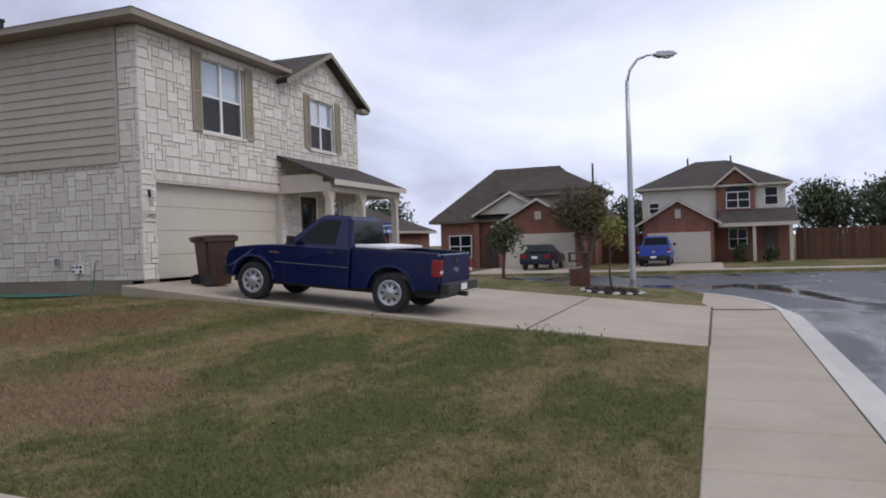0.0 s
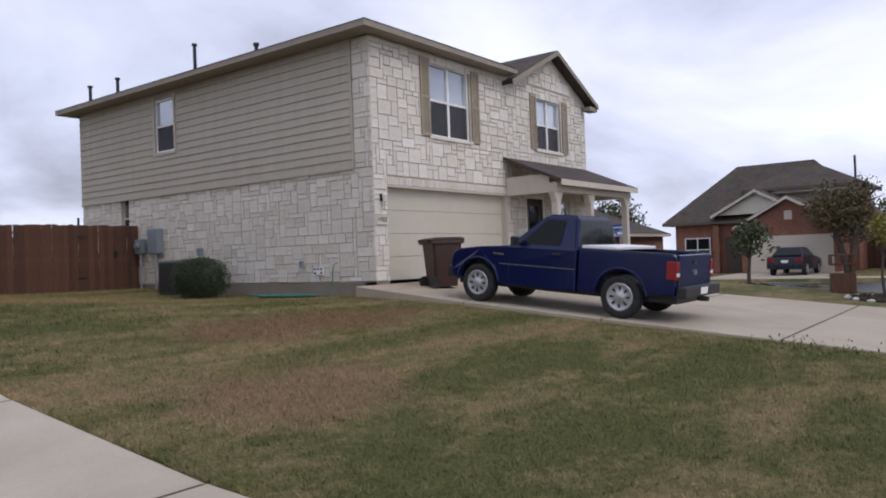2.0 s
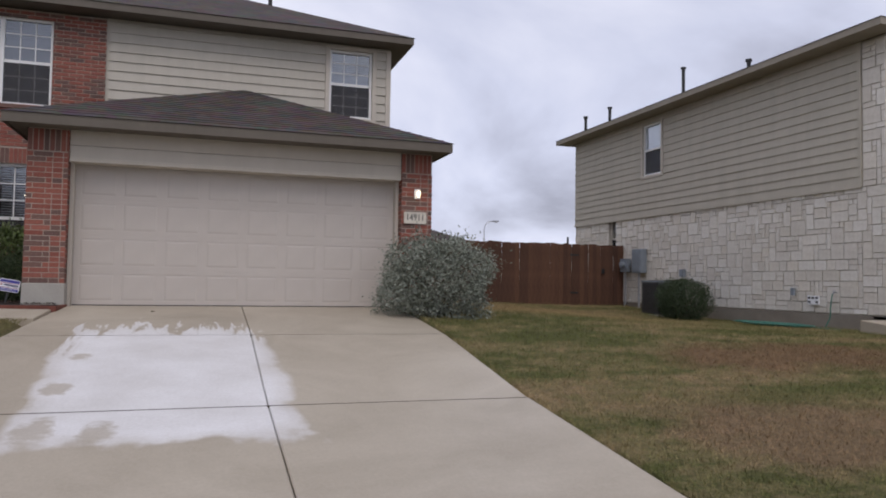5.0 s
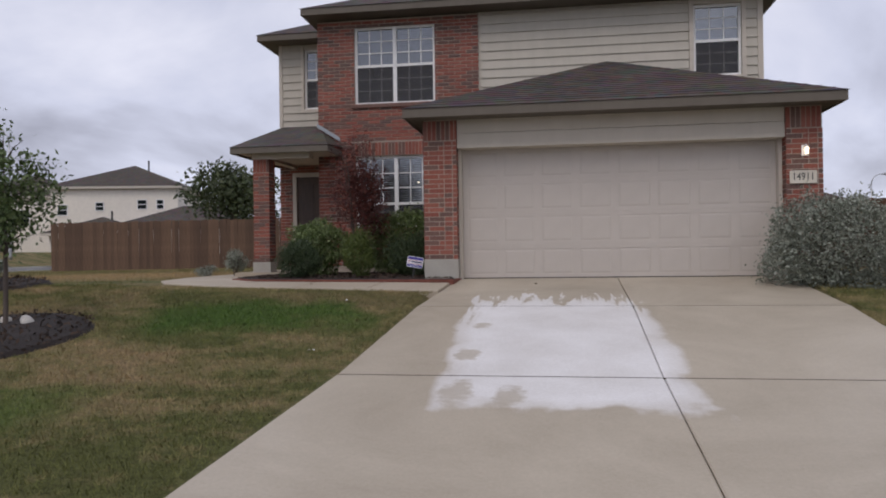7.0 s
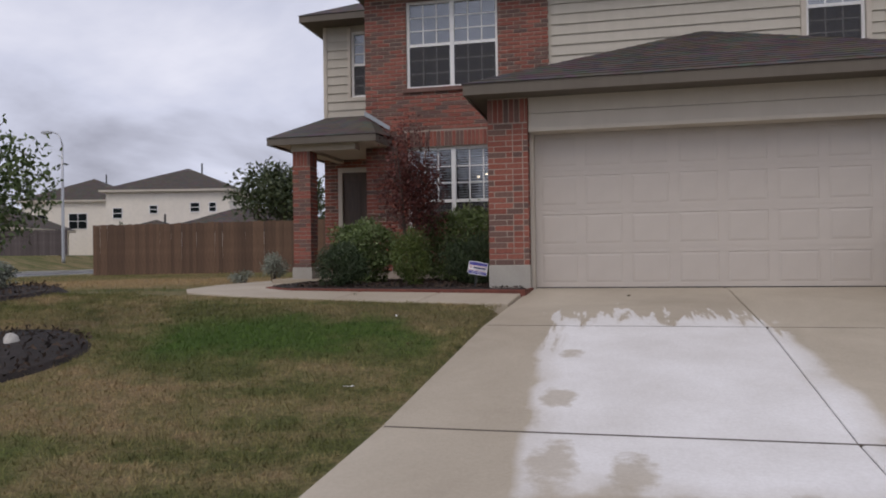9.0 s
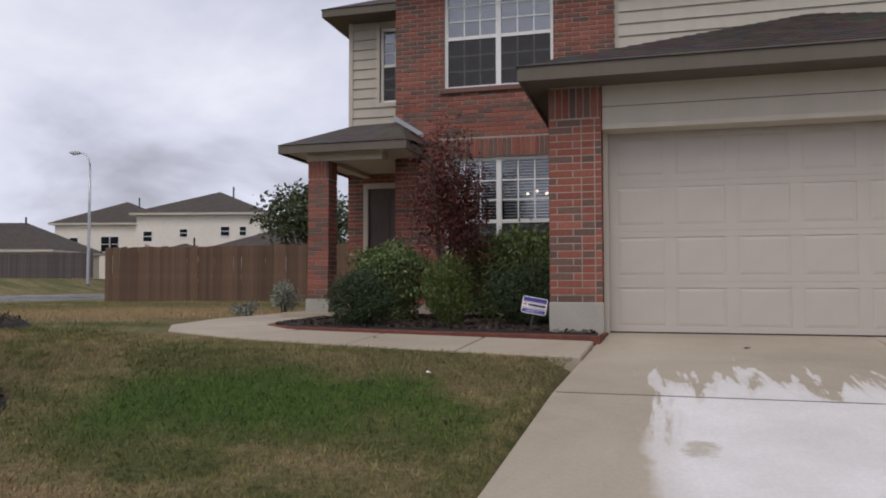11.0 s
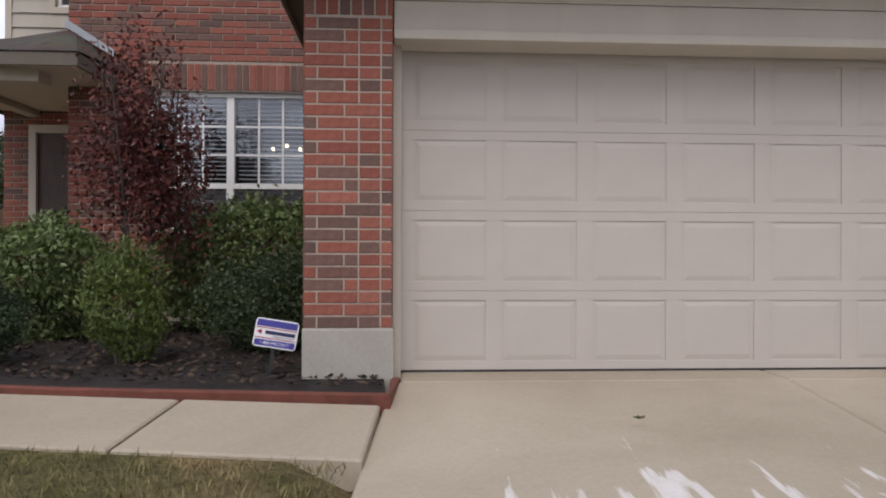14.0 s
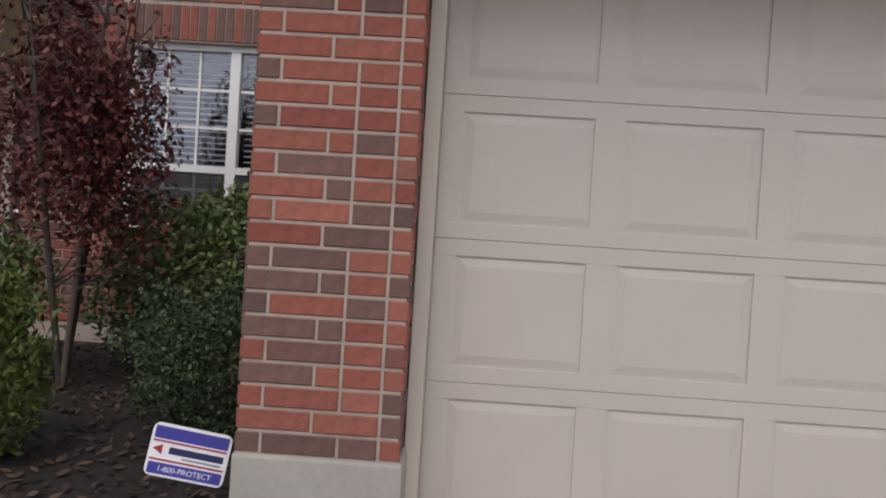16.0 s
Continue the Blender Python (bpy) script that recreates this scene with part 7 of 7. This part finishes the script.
house_b = thing("house", "two-storey brick and cream house with a porch", "house", at=pose(52.0, -8.1, -1.15, 0, 0, -90) @ Matrix.Diagonal((0.84, 0.92, 0.92, 1)))
boxes("wall", [(0.0, 10.4, 0.0, 9.0, 0.0, 2.9)], FARBRICK, house_b)
boxes("upper_wall", [(0.0, 5.4, 0.2, 9.0, 2.9, 5.15), (8.1, 10.2, 0.2, 9.0, 2.9, 5.15)], STUCCO, house_b)
boxes("tower", [(5.4, 8.1, -0.1, 5.0, 2.85, 5.2)], FARBRICK, house_b)
hip_roof("roof", house_b, -0.5, 10.7, -0.4, 9.5, 5.2, 2.1, ROOF_FAR, inset=4.4, fascia=TRIM)
gable_front(house_b, 5.4, 8.1, 5.15, 6.2, -0.15, 4.0, FARBRICK, ROOF_FAR)
far_window(house_b, 6.1, 7.75, 3.55, 4.7, -0.12)
bm = bmesh.new()
bm_prism(bm, [(6.1, 4.7)] + [(6.925 - 0.825 * math.cos(a), 4.7 + 0.45 * math.sin(a)) for a in np.linspace(0.1, math.pi - 0.1, 10)] + [(7.75, 4.7)], -0.16, -0.10, "y")
part("arched_light", bm, AUTOGLASS, house_b)
far_window(house_b, 8.75, 9.7, 3.7, 4.95, 0.18)
far_window(house_b, 0.5, 1.3, 3.4, 4.2, 0.18)
boxes("garage_wing", [(0.3, 5.2, -2.4, 0.0, 0.0, 2.7)], FARBRICK, house_b)
gable_front(house_b, 0.1, 5.4, 2.65, 4.1, -2.42, 2.0, FARBRICK, ROOF_FAR)
far_garage(house_b, 0.55, 4.95, 0.02, 2.05, -2.43)
boxes("gable_vent", [(2.55, 2.95, -2.47, -2.43, 3.0, 3.6)], TRIM, house_b)
bm = bmesh.new()
bm_prism(bm, [(-2.2, 2.55), (0.0, 3.5), (0.0, 3.35), (-2.2, 2.42)], 5.5, 10.8, "x")
pr_ = part("porch_roof", bm, ROOF_FAR, house_b)
boxes("fascia", [(5.5, 10.8, -2.24, -2.2, 2.3, 2.54)], TRIM, pr_)
for px in (7.9, 10.3):
    boxes("porch_post", [(px - 0.11, px + 0.11, -2.1, -1.88, 0.0, 2.35)], TRIM, house_b)
far_window(house_b, 6.2, 7.5, 0.8, 2.2, -0.02)
boxes("door_leaf", [(8.7, 9.6, -0.05, -0.005, 0.05, 2.15)], DOORWOOD, house_b)
for px in (3.3, 6.6):
    bm = bmesh.new()
    bm_tube(bm, [(px, 4.5, 6.4), (px, 4.5, 7.6)], 0.07)
    part("vent_pipe", bm, INK, house_b)
tagged(boxes("driveway", [(41.1, 49.1, -12.9, -8.2, -1.4, -1.13)], WALKWAY), "pale concrete driveway across the street", "driveway", kind="structure")
tagged(boxes("driveway", [(41.1, 47.4, -5.0, 0.5, -1.4, -1.13)], WALKWAY), "pale concrete driveway across the street", "driveway", kind="structure")
shrub("shrub", "dark shrub by the far porch", (49.0, -14.0, -0.6), (0.7, 0.7, 0.6), 900, 0.14, LEAF_DARK, 91, ground_z=-1.15)
shrub("shrub", "dark shrub by the far porch", (48.6, -15.4, -0.65), (0.6, 0.6, 0.5), 900, 0.14, LEAF_DARK, 92, ground_z=-1.15)
side_fence = fence("brown wooden fence beside the far house", 0.0, 9.0, 0.0, 0.0, 1.9, CEDAR, 4)
side_fence.matrix_world = pose(52.0, -17.2, -1.15, 0, 0, -90)
mid_fence = fence("brown wooden fence between the far houses", 0.0, 3.4, 0.0, 0.0, 1.9, CEDAR, 5)
mid_fence.matrix_world = pose(53.0, -4.9, -1.15, 0, 0, -90)


def simple_house(label, at, w, d, eave, rise, wall_mat, windows, roof_mat=ROOF_FAR, inset=None):
    h_ = thing("house", label, "house", at=at)
    boxes("wall", [(0, w, 0, d, 0, eave)], wall_mat, h_)
    hip_roof("roof", h_, -0.5, w + 0.5, -0.5, d + 0.5, eave, rise, roof_mat, 0.2, TRIM, inset)
    for x0, x1, z0, z1 in windows:
        far_window(h_, x0, x1, z0, z1, -0.01)
    bm = bmesh.new()
    bm_tube(bm, [(w * 0.62, d / 2, eave + rise * 0.7), (w * 0.62, d / 2, eave + rise + 0.5)], 0.08)
    part("vent_pipe", bm, INK, h_)
    return h_


simple_house("cream two-storey house with a brown hipped roof beyond the fence", pose(-43.6, 49.3, -0.3, 0, 0, 12.5), 11.2, 11, 7.1, 2.5, STUCCO_W,
             [(0.6, 1.5, 4.5, 5.5), (3.9, 4.7, 4.9, 5.7), (7.6, 8.5, 5.0, 5.9), (9.3, 10.0, 5.0, 5.9)])
simple_house("cream two-storey house with arched windows down the side street", pose(-60.2, 57.8, -0.3, 0, 0, 12.5), 10.6, 11, 7.2, 2.8, STUCCO_W,
             [(1.6, 2.6, 4.2, 5.7), (5.0, 7.0, 4.1, 5.8), (1.2, 2.6, 0.6, 2.2)])
simple_house("low house with a brown hipped roof beyond the fence", pose(-38.8, 42.5, -0.2, 0, 0, 12), 6.2, 6, 2.6, 1.4, STUCCO_W, [(1.0, 2.0, 1.0, 2.2)])
simple_house("low house with a brown roof behind the oak", pose(-31.5, 38.5, -0.2, 0, 0, 12), 12.0, 9, 2.6, 2.0, STUCCO_W, [(1.0, 2.0, 1.0, 2.2)])
simple_house("low house with a dark brown roof behind the grey fence", pose(-59.3, 40.6, 0.85, 0, 0, 15), 12.0, 9, 2.5, 2.6, STUCCO, [(8.0, 9.2, 0.9, 2.1), (10.2, 11.2, 0.9, 2.1)])
simple_house("low house behind the cedar fence", pose(8.0, 36.0, -0.4, 0, 0, -8), 13.5, 9, 2.5, 2.1, STUCCO, [(2.0, 3.2, 0.9, 2.2)])
simple_house("low house far behind the cedar fence", pose(23.5, 36.5, -0.4, 0, 0, 0), 9.0, 9, 2.5, 1.6, STUCCO, [(2.0, 3.2, 0.9, 2.2)])
simple_house("low brick house at the cross street", pose(49.0, 21.0, -1.0, 0, 0, -90), 11.5, 10, 2.6, 2.6, FARBRICK, [(2.0, 3.4, 0.8, 2.2)])

# ---- grass ----
rng = np.random.default_rng(77)


def in_lawn(x, y):
    drive = (x > -0.05 + 0.092 * y - 0.03) & (x < 4.97) & (y < 0.2)
    drive_two = (x > 13.3) & (x < 19.95) & (y < -1.2)
    walk_ = (x > -5.7) & (x < 0) & (y > -1.72 + (-x) * 0.16)
    house_ = (y > -0.35) & (x > -5.1) & (x < 5.6)
    stone_ = (x > 13.95) & (x < 24.2) & (y > -1.3)
    ring = ((x + 5.25) ** 2 + (y + 4.2) ** 2) < 1.17 ** 2
    ring2 = ((x + 8.35) ** 2 + (y + 0.85) ** 2) < 1.2 ** 2
    return ~(drive | drive_two | walk_ | house_ | stone_ | ring | ring2) & (y > -12.46)


def blades(name, label, x0, x1, y0, y1, n, h0, h1):
    x, y = rng.uniform(x0, x1, n), rng.uniform(y0, y1, n)
    ok = in_lawn(x, y)
    x, y = x[ok], y[ok]
    n = len(x)
    z = np.array([gfun(a, b) for a, b in zip(x, y)]) - 0.004
    a = rng.uniform(0, 2 * math.pi, n)
    h = rng.uniform(h0, h1, n)
    w = rng.uniform(0.003, 0.006, n)
    lx, ly = rng.normal(0, 0.5, n) * h, rng.normal(0, 0.5, n) * h
    v = np.empty((n, 3, 3))
    v[:, 0] = np.stack([x - w * np.cos(a), y - w * np.sin(a), z], 1)
    v[:, 1] = np.stack([x + w * np.cos(a), y + w * np.sin(a), z], 1)
    v[:, 2] = np.stack([x + lx, y + ly, z + h], 1)
    ob = new(name, raw_mesh(name, v.reshape(-1, 3), np.arange(3 * n).reshape(n, 3), BLADE))
    return tagged(ob, label, "grass", kind="stuff")


blades("grass", "short thin lawn grass, green and straw, beside the driveway", 4.9, 14.0, -12.45, -1.0, 150000, 0.02, 0.055)
blades("grass", "short lawn grass in front of the walk", -7.5, 0.0, -9.5, -0.6, 120000, 0.02, 0.055)
blades("grass", "dry lawn grass beyond the driveway and the walk", -18.0, -5.0, -6.0, 12.5, 50000, 0.03, 0.07)
blades("grass", "dry lawn grass between the two houses", 5.6, 13.9, -1.0, 7.7, 40000, 0.03, 0.07)
tufts = np.stack([4.97 + np.abs(rng.normal(0, 0.03, 1500)), rng.uniform(-12.4, -0.5, 1500)], 1)
v = []
for tx, ty in tufts:
    z = gfun(tx, ty)
    h = rng.uniform(0.03, 0.09)
    v += [(tx, ty, z), (tx + 0.008, ty + 0.004, z), (tx + rng.normal(0, 0.04), ty + rng.normal(0, 0.04), z + h)]
edge_grass = new("edge_grass", raw_mesh("edge_grass", v, np.arange(len(v)).reshape(-1, 3), BLADE))
tagged(edge_grass, "ragged grass along the edge of the driveway", "grass", kind="stuff")
wx, wy = rng.normal(13.0, 0.45, 260), rng.normal(-10.0, 0.4, 260)
pts = np.stack([wx, wy, [gfun(a, b) + 0.02 for a, b in zip(wx, wy)]], 1)
v, f = leaves(rng, pts, 0.06, 0.35, -1.5)
weeds = new("weeds", raw_mesh("weeds", v, f, LEAF_MID))
tagged(weeds, "green weeds at the edge of the driveway", "weeds", kind="stuff")
for k, (lx, ly) in enumerate(((-1.05, -4.6), (-1.3, -2.35), (-1.6, -5.0), (-0.9, -3.4), (8.2, -7.5), (7.0, -9.0), (1.2, -1.2), (-2.3, -0.9))):
    q = gfun(lx, ly) if lx < -0.7 or lx > 5 else drive_z(ly)
    lf, ff = leaves(rng, np.array([[0.0, 0.0, 0.0]] * 3), 0.05, 0.6)
    lf[:, 2] = 0.012 + np.abs(lf[:, 2]) * 0.4
    litter = new("dry_leaf", raw_mesh("dry_leaf", lf, ff, SIGNWHITE if k < 2 else LEAF_RUST))
    litter.location = (lx, ly, q)
    tagged(litter, "small scrap of white paper on the lawn" if k < 2 else "dry brown fallen leaf lying on the ground", "paper" if k < 2 else "leaf")
